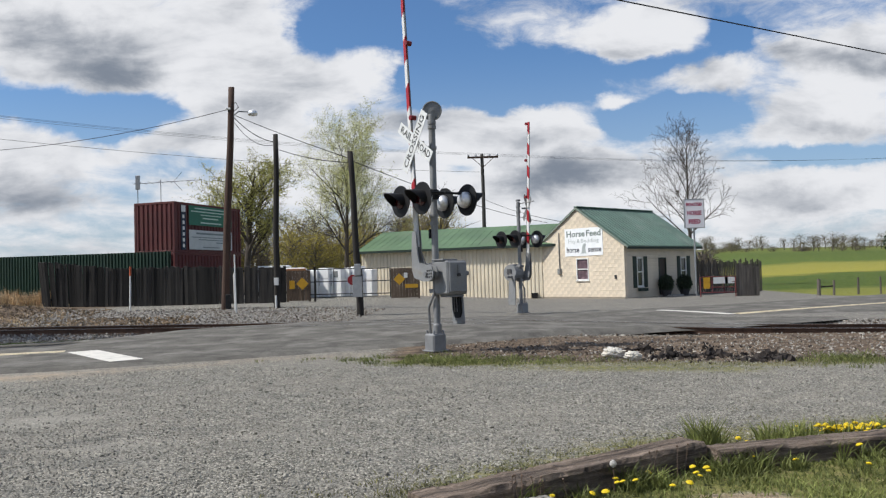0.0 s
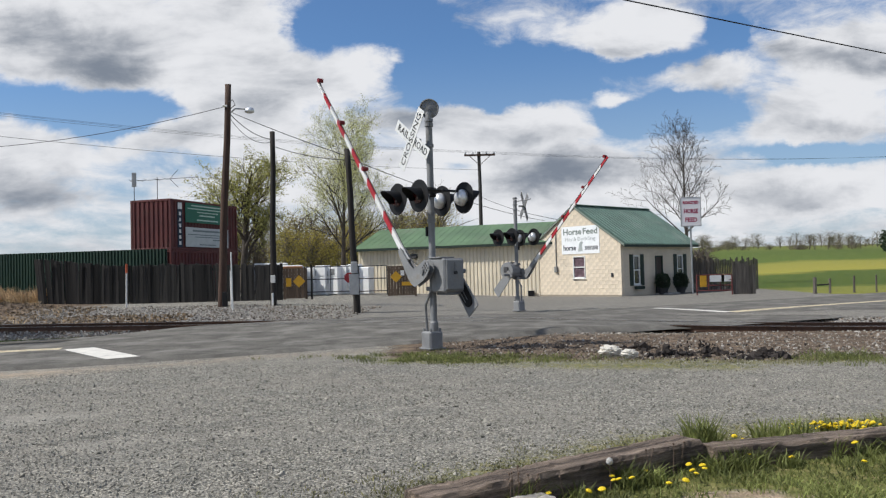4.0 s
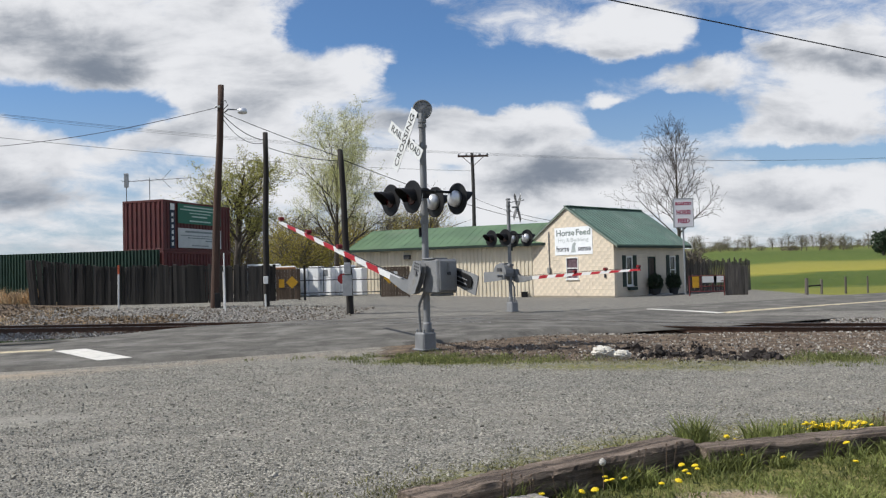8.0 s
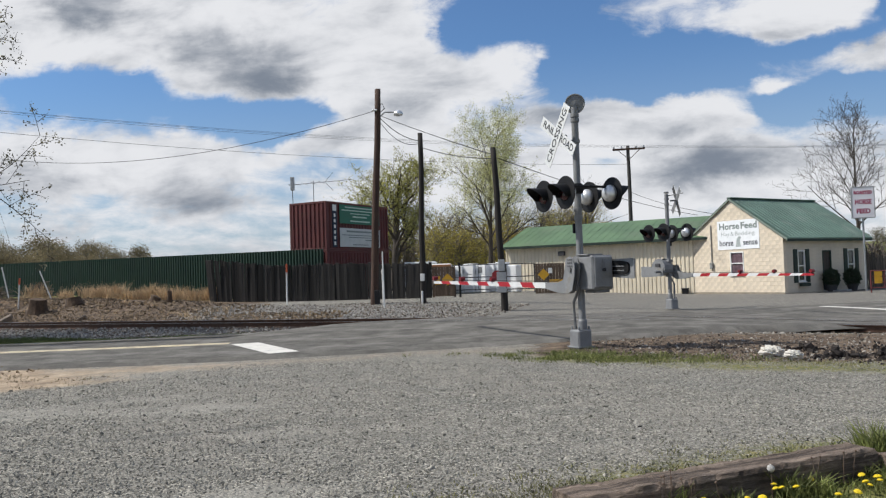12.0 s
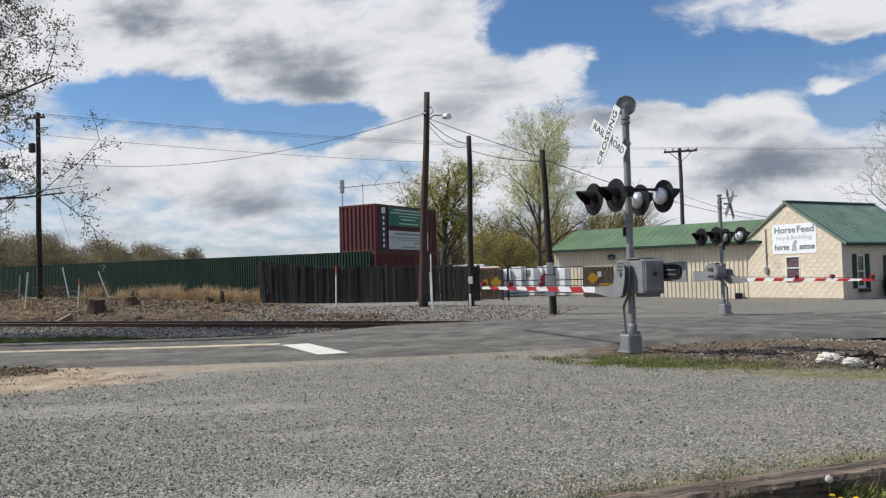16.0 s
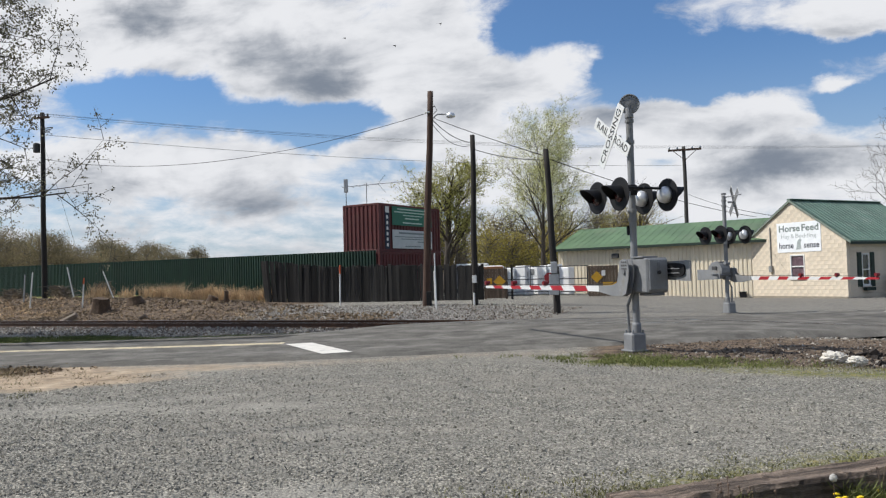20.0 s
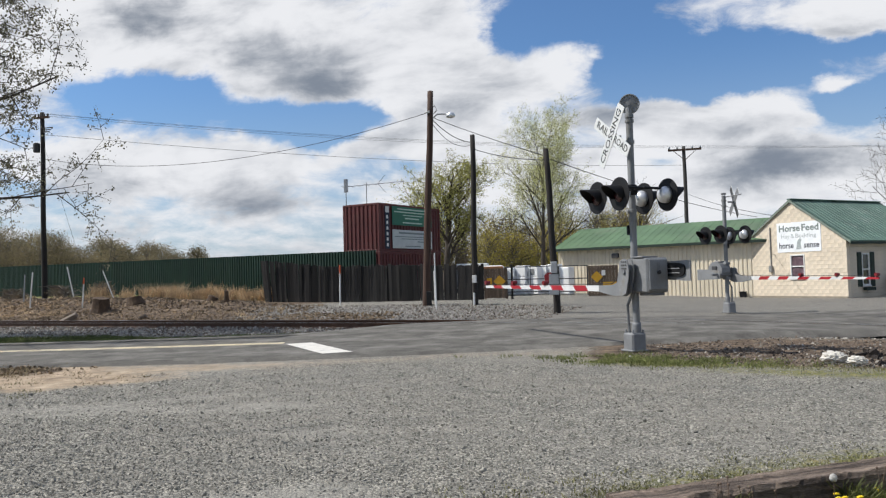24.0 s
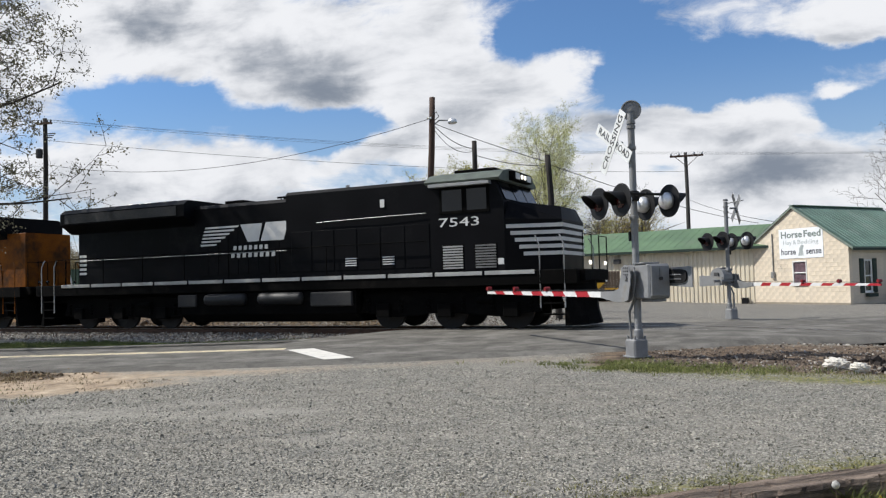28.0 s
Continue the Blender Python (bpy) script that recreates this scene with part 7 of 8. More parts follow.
def build_stones():
    rnd = random.Random(23)
    grey, brown, clod, chips, bank_ = [], [], [], [], []

    def clear_of_road(x, y):
        c, t, n = road_frame(x)
        o = (Vector((x, y, 0)) - c).dot(n)
        return o < -3.7 + 0.85 * sstep(-1, 2, x) or o > 4.55 - far_lane(x)

    for i in range(34000):           # ballast by the rails
        s = rnd.uniform(-40, 22)
        off = rnd.uniform(-4.4 if s < -7 else -2.6, 8.4) if s < -4 else rnd.uniform(-2.8, 2.6)
        p = Vector((0, track_y(0), 0)) + TD * s + TN * off
        if not clear_of_road(p.x, p.y):
            continue
        d = abs(off)
        z = ground_z(p.x, p.y) + (0.03 if d < 1.6 else 0.01)
        if min(abs(off - 0.75), abs(off + 0.75)) < 0.1:
            continue
        if p.x < -16 and off > 2.2 and rnd.random() < 0.6:
            continue
        (brown if (p.x < -16 and off > 2.2 or rnd.random() < 0.4) else grey).append((p.x, p.y, z, rnd.uniform(0.025, 0.058)))
    for i in range(9000):            # old stone and soil before the right-hand rails
        x = rnd.uniform(-0.5, 13)
        e = abs(rnd.gauss(0, 3.0)) + 0.2
        y = 13.4 - 0.28 * max(-2, min(x, 5)) + e
        if (y - track_y(x)) > -1.3 or not clear_of_road(x, y):
            continue
        (grey if rnd.random() < 0.12 + 0.05 * x else brown).append((x, y, ground_z(x, y) + 0.004, 0.012 + 0.032 * rnd.random() ** 2))
    for cx, cy, n, r, big in HEAPS:
        for i in range(n):
            x, y = rnd.gauss(cx, r), rnd.gauss(cy, r * 0.6)
            d = math.hypot(x - cx, y - cy) / r
            clod.append((x, y, ground_z(x, y) + max(0.005, 0.13 * (1.1 - d)) * rnd.random(), 0.025 + big * rnd.random() ** 2))
    for i in range(52000):           # loose gravel in the yard
        y = 4.4 + 9.0 * rnd.random() ** 1.6
        x = rnd.uniform(-1.02 * y - 1, 0.6 * y)
        if timber_side(x, y) < 0.12 or rnd.random() < worn(x, y) * 1.2 or (x < -6 and soil(x, y)[5] > 0.4):
            continue
        chips.append((x, y, ground_z(x, y) + 0.002, rnd.uniform(0.007, 0.016) if rnd.random() < 0.985 else rnd.uniform(0.018, 0.034)))
    for i in range(9000):            # rough soil on the bank
        x = rnd.uniform(-34, -9)
        f_ = rnd.uniform(2.2, 8.5) if x < -14 else rnd.uniform(2.2, 5.5)
        y = track_y(x) + f_ * 1.02
        bank_.append((x, y, ground_z(x, y) + 0.005, 0.018 + 0.09 * rnd.random() ** 3))
    for i in range(340):             # matted earth at the road's edge
        x, y = rnd.gauss(-11.6, 0.7), rnd.gauss(12.1, 0.35)
        bank_.append((x, y, ground_z(x, y) + 0.01, 0.02 + 0.06 * rnd.random() ** 2))
    rocks("bank_soil", bank_, mat("bank_soil", (0.20, 0.142, 0.085), 0.95, scale=5, var=0.3, fine=40, island=-0.55), "rough brown soil and stones on the railway bank", 6, "soil")
    rocks("ballast", grey, STONE, "grey crushed stone ballast along the track")
    rocks("ballast", brown, STONE_BROWN, "soiled brown stones along the bank", 3)
    rocks("soil_clods", clod, CLOD, "heap of dark soil clods beside the track", 4)
    rocks("gravel", chips, CHIP, "loose grey gravel chips in the yard", 5, "gravel")


# ---- timbers ----
TIMBER = mat("old_timber", (0.30, 0.23, 0.175), 0.95, scale=4, var=0.45, fine=45, stretch=(0.5, 6, 6), bump=0.9, dirt=(0.055, 0.040, 0.030), dirt_amount=0.6)
PLANK = mat("grey_plank", (0.40, 0.37, 0.33), 0.9, scale=3, var=0.25, fine=35, stretch=(0.5, 5, 5), bump=0.4)


def timber(a, b, width, z0, z1, material, label, seed):
    a, b = Vector((*a, 0)), Vector((*b, 0))
    L = (b - a).length
    rnd = random.Random(seed)
    bm = bmesh.new()
    n = 70
    rings = []
    for i in range(n + 1):
        x = L * i / n
        row = []
        for k, (y, z) in enumerate(((-0.5, 0), (-0.5, 0.86), (-0.42, 1.0), (0.0, 1.0), (0.42, 1.0), (0.5, 0.86), (0.5, 0))):
            w = 0.012 * noise.noise(Vector((x * 4, k * 3.1, seed))) + 0.010 * noise.noise(Vector((x * 17, k * 3.1, seed)))
            row.append(bm.verts.new((x, y * width + w, z0 + (z1 - z0) * z + (0.012 * noise.noise(Vector((x * 5, k, seed + 4))) + 0.010 * noise.noise(Vector((x * 21, k * 2.0, seed + 9))) if z else 0))))
        rings.append(row)
    for p, q in zip(rings, rings[1:]):
        for k in range(6):
            bm.faces.new((p[k], q[k], q[k + 1], p[k + 1]))
    bm.faces.new(rings[0])
    bm.faces.new(rings[-1][::-1])
    bmesh.ops.recalc_face_normals(bm, faces=bm.faces)
    ob = part("timber_edging", bm, material)
    ob.matrix_basis = pose(a.x, a.y, 0, 0, 0, math.degrees(math.atan2(b.y - a.y, b.x - a.x)))
    return tagged(ob, label, "timber", group="timber edging of the yard")


def build_timbers():
    timber((-0.18, 4.68), (1.82, 6.02), 0.27, -0.03, 0.17, TIMBER, "weathered dark timber laid along the lawn", 1)
    timber((1.93, 5.90), (5.6, 6.82), 0.24, -0.05, 0.13, TIMBER, "weathered dark timber laid along the lawn beside tall grass", 2)
    timber((-0.12, 4.42), (0.62, 4.88), 0.16, -0.02, 0.09, PLANK, "short pale grey plank against the timber", 3)


# ---- yard things ----
def octo(bm, r, t, n=8):
    lathe(bm, [(r, 0), (r, t)], pose(0, 0, 0, 0, 0, 22.5), n)


def marker_post(base, top, r, material, label, cap=None):
    g = thing("marker_post", pose(*base), label, "post")
    bm = bmesh.new()
    d = Vector(top) - Vector(base)
    tube(bm, (0, 0, -0.1), d, r * 0.75, n=10)
    part("post_shaft", bm, material, g)
    if cap:
        bm = bmesh.new()
        tube(bm, d * 0.8, d * 1.01, r * 0.9, n=10)
        part("post_cap", bm, cap, g, "orange-red cap")
    return g


def shrub(x, y, r, h, seed):
    rnd = random.Random(seed)
    g = thing("shrub", pose(x, y, ground_z(x, y)), "dark clipped evergreen shrub beside the store door", "shrub", group="shrubs by the door")
    wood, leaves = Soup(), Soup()
    for k in range(26):
        a, t = rnd.uniform(0, 6.28), rnd.uniform(0.2, 1)
        e = Vector((r * 0.8 * math.cos(a) * math.sqrt(t), r * 0.8 * math.sin(a) * math.sqrt(t), h * rnd.uniform(0.4, 0.95)))
        wood.limb([Vector((0, 0, -0.05)), e * 0.5, e], [0.03, 0.02, 0.006], 4)
    for k in range(1900):
        d = Vector((rnd.gauss(0, 1), rnd.gauss(0, 1), rnd.gauss(0, 1))).normalized() * rnd.uniform(0.72, 1.05)
        leaves.leaf(Vector((d.x * r, d.y * r, h * 0.60 + d.z * h * 0.42)), 0.07 * rnd.uniform(0.6, 1.3), rnd)
    wood.make("stems", BARK, g)
    leaves.make("crown", EVERGREEN, g)
    bm = bmesh.new()
    lathe(bm, [(0.2, 0.0), (0.27, 0.30), (0.29, 0.31), (0.29, 0.36), (0.25, 0.36), (0.24, 0.33)], n=18)
    part("pot", bm, DARKGREY, g, "dark round planter pot")


def fridge(x, y, w, h, turn, label, vent=False):
    z = ground_z(x, y)
    g = thing("white_appliance", pose(x, y, z, 0, 0, turn), label, "appliance", group="white appliances behind the gate")
    bm = bmesh.new()
    box(bm, -w / 2, w / 2, 0, 0.65, 0.02, h, bevel=0.03)
    enamel = mat("white_enamel", (1.0, 1.0, 0.98), 0.4, scale=4, var=0.04)
    part("cabinet", bm, enamel, g)
    for z0, z1 in ((0.05, h * 0.62), (h * 0.64, h - 0.02)):
        bm = bmesh.new()
        box(bm, -w / 2 + 0.01, w / 2 - 0.01, -0.05, -0.005, z0, z1, bevel=0.015)
        d = part("door", bm, enamel, g)
        bm = bmesh.new()
        box(bm, -w / 2 + 0.05, -w / 2 + 0.08, -0.09, -0.05, z1 - 0.35 if z0 < 0.1 else z0 + 0.03, z1 - 0.05 if z0 < 0.1 else z0 + 0.3)
        part("handle", bm, GALV, d)
    if vent:
        bm = bmesh.new()
        box(bm, -0.14, 0.14, -0.062, -0.05, h * 0.7, h * 0.92)
        part("label_panel", bm, mat("panel_grey", (0.25, 0.26, 0.26), 0.6), g)


def tube_gate(a, b, h, bars, material, label, uprights=3, z0=0.22, r=0.028):
    a, b = Vector(a), Vector(b)
    L = (b - a).length
    z = ground_z(a.x, a.y)
    g = thing("tube_gate", pose(a.x, a.y, z, 0, 0, math.degrees(math.atan2(b.y - a.y, b.x - a.x))), label, "gate")
    for k in range(bars):
        bm = bmesh.new()
        zz = z0 + (h - z0) * k / (bars - 1)
        tube(bm, (0, 0, zz), (L, 0, zz), r, n=8)
        part("bar", bm, material, g)
    for k in range(uprights):
        bm = bmesh.new()
        x = L * k / (uprights - 1)
        tube(bm, (x, 0, 0.0 if k in (0, uprights - 1) else z0), (x, 0, h), r * (1.2 if k in (0, uprights - 1) else 0.8), n=8)
        part("upright", bm, material, g)
    return g


def board_panel(x0, x1, y, h, label):
    z = ground_z((x0 + x1) / 2, y)
    g = thing("board_gate", pose(x0, y, z), label, "gate")
    BROWN = mat("brown_board", (0.12, 0.085, 0.06), 0.9, scale=2.5, var=0.3, fine=30, stretch=(5, 5, 0.5), island=0.25)
    n = max(3, round((x1 - x0) / 0.15))
    w = (x1 - x0) / n
    for i in range(n):
        bm = bmesh.new()
        box(bm, i * w + 0.004, (i + 1) * w - 0.004, 0, 0.025, 0.05, h)
        part("board", bm, BROWN, g)
    for zz in (0.3, h - 0.25):
        bm = bmesh.new()
        box(bm, 0, x1 - x0, 0.027, 0.065, zz, zz + 0.09)
        part("rail", bm, BROWN, g)
    for x in (0.05, x1 - x0 - 0.05):
        bm = bmesh.new()
        box(bm, x - 0.05, x + 0.05, 0.067, 0.16, 0, h)
        part("post", bm, BROWN, g)
    return g


def plate(name, m, outline, material, label, thick=0.004):
    bm = bmesh.new()
    prism(bm, outline, -thick, 0)
    ob = part(name, bm, material)
    ob.matrix_basis = m
    return tagged(ob, label, "sign")


def bars_on(parent, rows, material, y=-0.006):
    """Unreadable lettering as plain bars: rows of (x0, x1, z, height)."""
    for x0, x1, z, h in rows:
        bm = bmesh.new()
        box(bm, x0, x1, y, y + 0.004, z, z + h)
        part("text_bar", bm, material, parent)


def build_yard():
    SIGNYEL = mat("sign_yellow", (0.62, 0.34, 0.02), 0.6, scale=5, var=0.15)
    REDP = mat("sign_red", (0.28, 0.02, 0.025), 0.6)
    GREENSIGN = mat("sign_green", (0.015, 0.14, 0.085), 0.5, scale=3, var=0.1)
    ORANGEP = mat("post_orange", (0.55, 0.11, 0.04), 0.6)
    RUSTRED = mat("gate_red", (0.13, 0.03, 0.028), 0.6)
    # brown board gates with yellow signs
    board_panel(-7.6, -6.45, 38.5, 1.5, "brown board gate with two yellow signs")
    board_panel(-2.85, -1.3, 43.0, 1.65, "brown board gate with yellow signs beside the shed")
    dia = [(-0.3, 0), (0, -0.3), (0.3, 0), (0, 0.3)]
    plate("yellow_sign", pose(-6.82, 38.485, 1.22), dia, SIGNYEL, "yellow diamond sign on brown boards")
    plate("yellow_sign", pose(-7.32, 38.485, 1.18), [(-0.13, -0.2), (0.13, -0.2), (0.13, 0.2), (-0.13, 0.2)], SIGNYEL, "small yellow square sign on brown boards")
    plate("yellow_sign", pose(-2.4, 42.985, 1.3), [(k * 1.05 if i % 2 == 0 else k * 1.05, z * 1.05) for i, (k, z) in enumerate(dia)], SIGNYEL, "yellow diamond sign on brown boards beside the shed")
    plate("yellow_sign", pose(-1.75, 42.985, 0.92), [(-0.35, -0.1), (0.35, -0.1), (0.35, 0.1), (-0.35, 0.1)], SIGNYEL, "flat yellow sign on brown boards beside the shed")
    plate("notice", pose(-2.05, 42.985, 1.5), [(-0.1, -0.14), (0.1, -0.14), (0.1, 0.14), (-0.1, 0.14)], WHITE, "small white notice on brown boards")
    # appliances behind a long tube gate
    rnd = random.Random(8)
    for i, (x, w, h) in enumerate(((-7.45, 0.62, 1.52), (-6.8, 0.66, 1.62), (-6.1, 0.7, 1.55), (-5.55, 0.5, 1.6), (-5.0, 0.62, 1.66), (-4.35, 0.66, 1.5))):
        fridge(x, 45.4 + rnd.uniform(-0.15, 0.15), w, h * 1.04, rnd.uniform(-26, -16), "old white upright appliance with two doors" if i != 2 else "old white appliance with a grey panel", i == 2)
    tube_gate((-7.5, 43.9), (-4.6, 43.9), 1.6, 3, DARKGREY, "long dark tube gate before the appliances", 3)
    tube_gate((-4.5, 43.9), (-2.95, 43.9), 1.6, 3, DARKGREY, "short dark tube gate beside the shed", 2)
    bm = bmesh.new()
    octo(bm, 0.30, 0.006)
    ob = part("red_sign", bm, REDP)
    ob.matrix_basis = pose(-5.0, 43.85, 1.32, 90, 0, 0)
    tagged(ob, "dark red octagonal sign hung on the gate", "sign")
    # camper behind the fence
    g = thing("camper_van", pose(-10.3, 43.0, ground_z(-9, 43), 0, 0, 8), "white camper roof showing over the board fence", "camper")
    bm = bmesh.new()
    box(bm, 0, 2.9, 0, 2.0, 0.45, 1.72, bevel=0.12)
    part("body", bm, WHITE, g)
    bm = bmesh.new()
    box(bm, 0.05, 2.85, -0.02, 2.02, 1.5, 1.66, bevel=0.02)
    part("trim_band", bm, mat("camper_orange", (0.45, 0.2, 0.08), 0.6), g)
    bm = bmesh.new()
    box(bm, 0.2, 2.0, 0.3, 1.7, 1.72, 1.86, bevel=0.05)
    part("roof_pod", bm, WHITE, g)
    for x in (0.6, 2.3):
        bm = bmesh.new()
        tube(bm, (x, 0.02, 0.32), (x, 1.98, 0.32), 0.32, n=16)
        part("wheel", bm, BLACKM, g)
    # container signs and lettering strip
    side = CONT @ pose(0, 0, 2.97)
    g = thing("green_sign", side @ pose(1.15, -0.03, 1.45), "green sign board with white lines on the container", "sign")
    bm = bmesh.new()
    box(bm, 0, 3.9, -0.02, 0.0, 0, 1.02)
    part("sign_board", bm, GREENSIGN, g)
    bars_on(g, [(0.5, 3.4, 0.86, 0.07), (0.2, 3.7, 0.7, 0.06), (1.0, 2.9, 0.54, 0.05), (1.2, 2.6, 0.36, 0.07), (1.0, 2.9, 0.12, 0.07)], mat("pale_green", (0.45, 0.6, 0.52), 0.6), -0.024)
    g = thing("white_sign", side @ pose(1.15, -0.03, 0.18), "white sign board with grey lines on the container", "sign")
    bm = bmesh.new()
    box(bm, 0, 3.9, -0.02, 0.0, 0, 1.02)
    part("sign_board", bm, mat("sign_grey_white", (0.55, 0.58, 0.57), 0.6, scale=3, var=0.08), g)
    bars_on(g, [(0.6, 3.4, 0.8, 0.1), (0.2, 3.7, 0.62, 0.05), (0.8, 3.2, 0.5, 0.05), (2.4, 3.6, 0.36, 0.06), (1.2, 2.7, 0.1, 0.05)], mat("ink_grey", (0.2, 0.24, 0.24), 0.6), -0.024)
    g = thing("lettering_strip", side @ pose(0.55, 0.0, 0.15), "dark strip with white plain marks on the container", "sign")
    bm = bmesh.new()
    box(bm, 0, 0.38, -0.008, 0.016, 0, 2.3)
    part("strip", bm, mat("strip_navy", (0.012, 0.025, 0.05), 0.6), g)
    bm = bmesh.new()
    box(bm, 0.02, 0.36, -0.014, -0.009, 1.95, 2.28)
    part("mark", bm, WHITE, g)
    for k in range(6):
        bm = bmesh.new()
        box(bm, 0.11, 0.27, -0.014, -0.009, 0.12 + k * 0.3, 0.30 + k * 0.3)
        part("mark", bm, WHITE, g)
    # antenna on the container
    g = thing("television_antenna", pose(-14.45, 41.0, 5.56), "thin metal antenna on a mast over the container", "antenna")
    bm = bmesh.new()
    tube(bm, (0, 0, 0), (0, 0, 1.2), 0.018, n=6)
    part("mast", bm, DARKGREY, g)
    bm = bmesh.new()
    tube(bm, (-1.4, 0, 1.02), (2.15, 0, 1.15), 0.014, n=6)
    part("boom", bm, DARKGREY, g)
    for k, x in enumerate((-1.25, -0.9, -0.5, 0.0, 0.45)):
        bm = bmesh.new()
        z = 1.02 + (x + 1.4) * 0.0366
        tube(bm, (x, -0.5, z), (x, 0.5, z), 0.008, n=5)
        part("element", bm, DARKGREY, g)
    for s in (-1, 1):
        bm = bmesh.new()
        tube(bm, (0.65, 0, 1.1), (1.1, 0, 1.1 + 0.48 * s), 0.01, n=5)
        part("reflector", bm, DARKGREY, g)
    g = thing("cell_antenna", pose(-15.62, 40.95, 5.56), "grey panel antenna on a thin pole over the container", "antenna")
    bm = bmesh.new()
    tube(bm, (0, 0, 0), (0, 0, 1.4), 0.02, n=6)
    part("pole", bm, DARKGREY, g)
    bm = bmesh.new()
    box(bm, -0.11, 0.11, -0.05, 0.05, 0.72, 1.45, bevel=0.02)
    part("panel", bm, GALV, g)
    # marker posts
    marker_post((-12.98, 33.0, ground_z(-13, 33)), (-12.95, 33.0, 2.14), 0.045, WHITE, "white plastic marker post with an orange cap", ORANGEP)
    marker_post((-7.95, 30.5, ground_z(-8, 30.5)), (-7.98, 30.5, 2.45), 0.035, WHITE, "tall thin white marker post")
    marker_post((-8.2, 31.3, ground_z(-8.2, 31.3)), (-8.22, 31.3, 1.75), 0.04, WHITE, "white conduit post beside the tall pole")
    for b, t, cap in (((-32.2, 36, 0.7), (-32.1, 36, 2.24), None), ((-30.04, 34, 0.6), (-29.85, 34, 2.32), None), ((-29.03, 36, 0.7), (-29.45, 36, 2.58), None), ((-26.96, 34, 0.45), (-26.85, 34, 1.93), ORANGEP), ((-28.1, 38.0, 0.75), (-28.8, 38, 2.35), None)):
        zb = ground_z(b[0], b[1])
        marker_post((b[0], b[1], zb), t, 0.045, WHITE if b[0] > -32 else GALV, "leaning white plastic post on the bank" if not cap else "white post with a red cap on the bank", cap)
    # stumps on the bank
    for x, y, r, h, turn in ((-24.4, 32.0, 0.36, 0.62, 12), (-23.4, 33.2, 0.34, 0.3, -20), (-18.5, 33.0, 0.1, 0.5, 5), (-19.6, 33.6, 0.22, 0.3, 30)):
        bm = bmesh.new()
        lathe(bm, [(r * 1.35, -0.1), (r * 1.1, h * 0.3), (r, h * 0.7), (r * 0.97, h), (r * 0.8, h + 0.01)], n=14)
        for v in bm.verts:
            k = 1 + 0.16 * noise.noise(Vector((v.co.x * 4, v.co.y * 4, x)))
            v.co.x *= k
            v.co.y *= k
            v.co.z += 0.06 * noise.noise(Vector((v.co.x * 3, v.co.y * 3, 9)))
        ob = part("tree_stump", bm, mat("stump_wood", (0.10, 0.066, 0.042), 0.95, scale=6, var=0.4, fine=40, bump=0.4))
        ob.matrix_basis = pose(x, y, ground_z(x, y), 6, turn * 0.5, turn)
        tagged(ob, "dark weathered tree stump on the bank", "stump", group="stumps on the bank")
    for x, y, sx, sy, sz, rot in ((-24.7, 30.2, 0.9, 0.5, 0.16, 30), (-20.9, 30.2, 0.3, 0.25, 0.15, 10)):
        bm = bmesh.new()
        box(bm, -sx / 2, sx / 2, -sy / 2, sy / 2, -0.05, sz, bevel=0.03)
        ob = part("stone_slab", bm, STONE_BROWN)
        ob.matrix_basis = pose(x, y, ground_z(x, y), 10, -28, rot)
        tagged(ob, "broken slab leaning on the bank", "slab")
    # crumpled white sheet
    for cx, cy, r, nm in ((2.80, 13.35, 0.16, "crumpled white plastic sheet beside the track"), (3.02, 12.95, 0.12, "small crumpled white plastic piece")):
        bm = bmesh.new()
        bmesh.ops.create_icosphere(bm, subdivisions=4, radius=r)
        for v in bm.verts:
            d = v.co.normalized()
            k = 1 + 0.5 * noise.noise(d * 2.3 + Vector((cx, 0, 0))) - 0.45 * abs(noise.noise(d * 4.5)) + 0.12 * noise.noise(d * 11)
            v.co = Vector((d.x * r * k * 1.15, d.y * r * k * 0.7, max(-0.02, d.z * r * k * 0.62 + 0.08)))
        ob = part("plastic_sheet", bm, mat("white_plastic", (0.74, 0.70, 0.62), 0.6, scale=6, var=0.2, fine=40, dirt=(0.34, 0.29, 0.22), dirt_amount=0.3))
        ob.matrix_basis = pose(cx, cy, ground_z(cx, cy))
        tagged(ob, nm, "litter")
    GREYWOOD = mat("silvered_board", (0.115, 0.10, 0.085), 0.92, scale=2.2, var=0.4, fine=30, stretch=(5, 5, 0.5), island=0.4, bump=0.35)
    # right-hand yard fence, red gate and roadside sign
    f = thing("board_fence", pose(14.66, 40.0, 0, 0, 0, 4), "grey board fence end beside the field", "fence")
    for i in range(8):
        bm = bmesh.new()
        h = 1.62 - 0.03 * i + 0.05 * math.sin(i * 2.1)
        box(bm, i * 0.145, i * 0.145 + 0.138, 0, 0.025, -0.02, h)
        part("board", bm, GREYWOOD, f)
    for z in (0.4, 1.2):
        bm = bmesh.new()
        box(bm, 0, 1.16, 0.028, 0.07, z, z + 0.09)
        part("rail", bm, GREYWOOD, f)
    f = thing("board_fence", pose(13.9, 45.5, 0, 0, 0, 20), "weathered board fence behind the red gate", "fence")
    for i in range(44):
        bm = bmesh.new()
        h = 1.8 + 0.10 * math.sin(i * 1.7) + 0.06 * math.sin(i * 4.3)
        box(bm, i * 0.12, i * 0.12 + 0.085, 0, 0.025, -0.02, h)
        part("board", bm, GREYWOOD, f)
    for z in (0.5, 1.5):
        bm = bmesh.new()
        box(bm, 0, 5.3, 0.028, 0.07, z, z + 0.09)
        part("rail", bm, GREYWOOD, f)
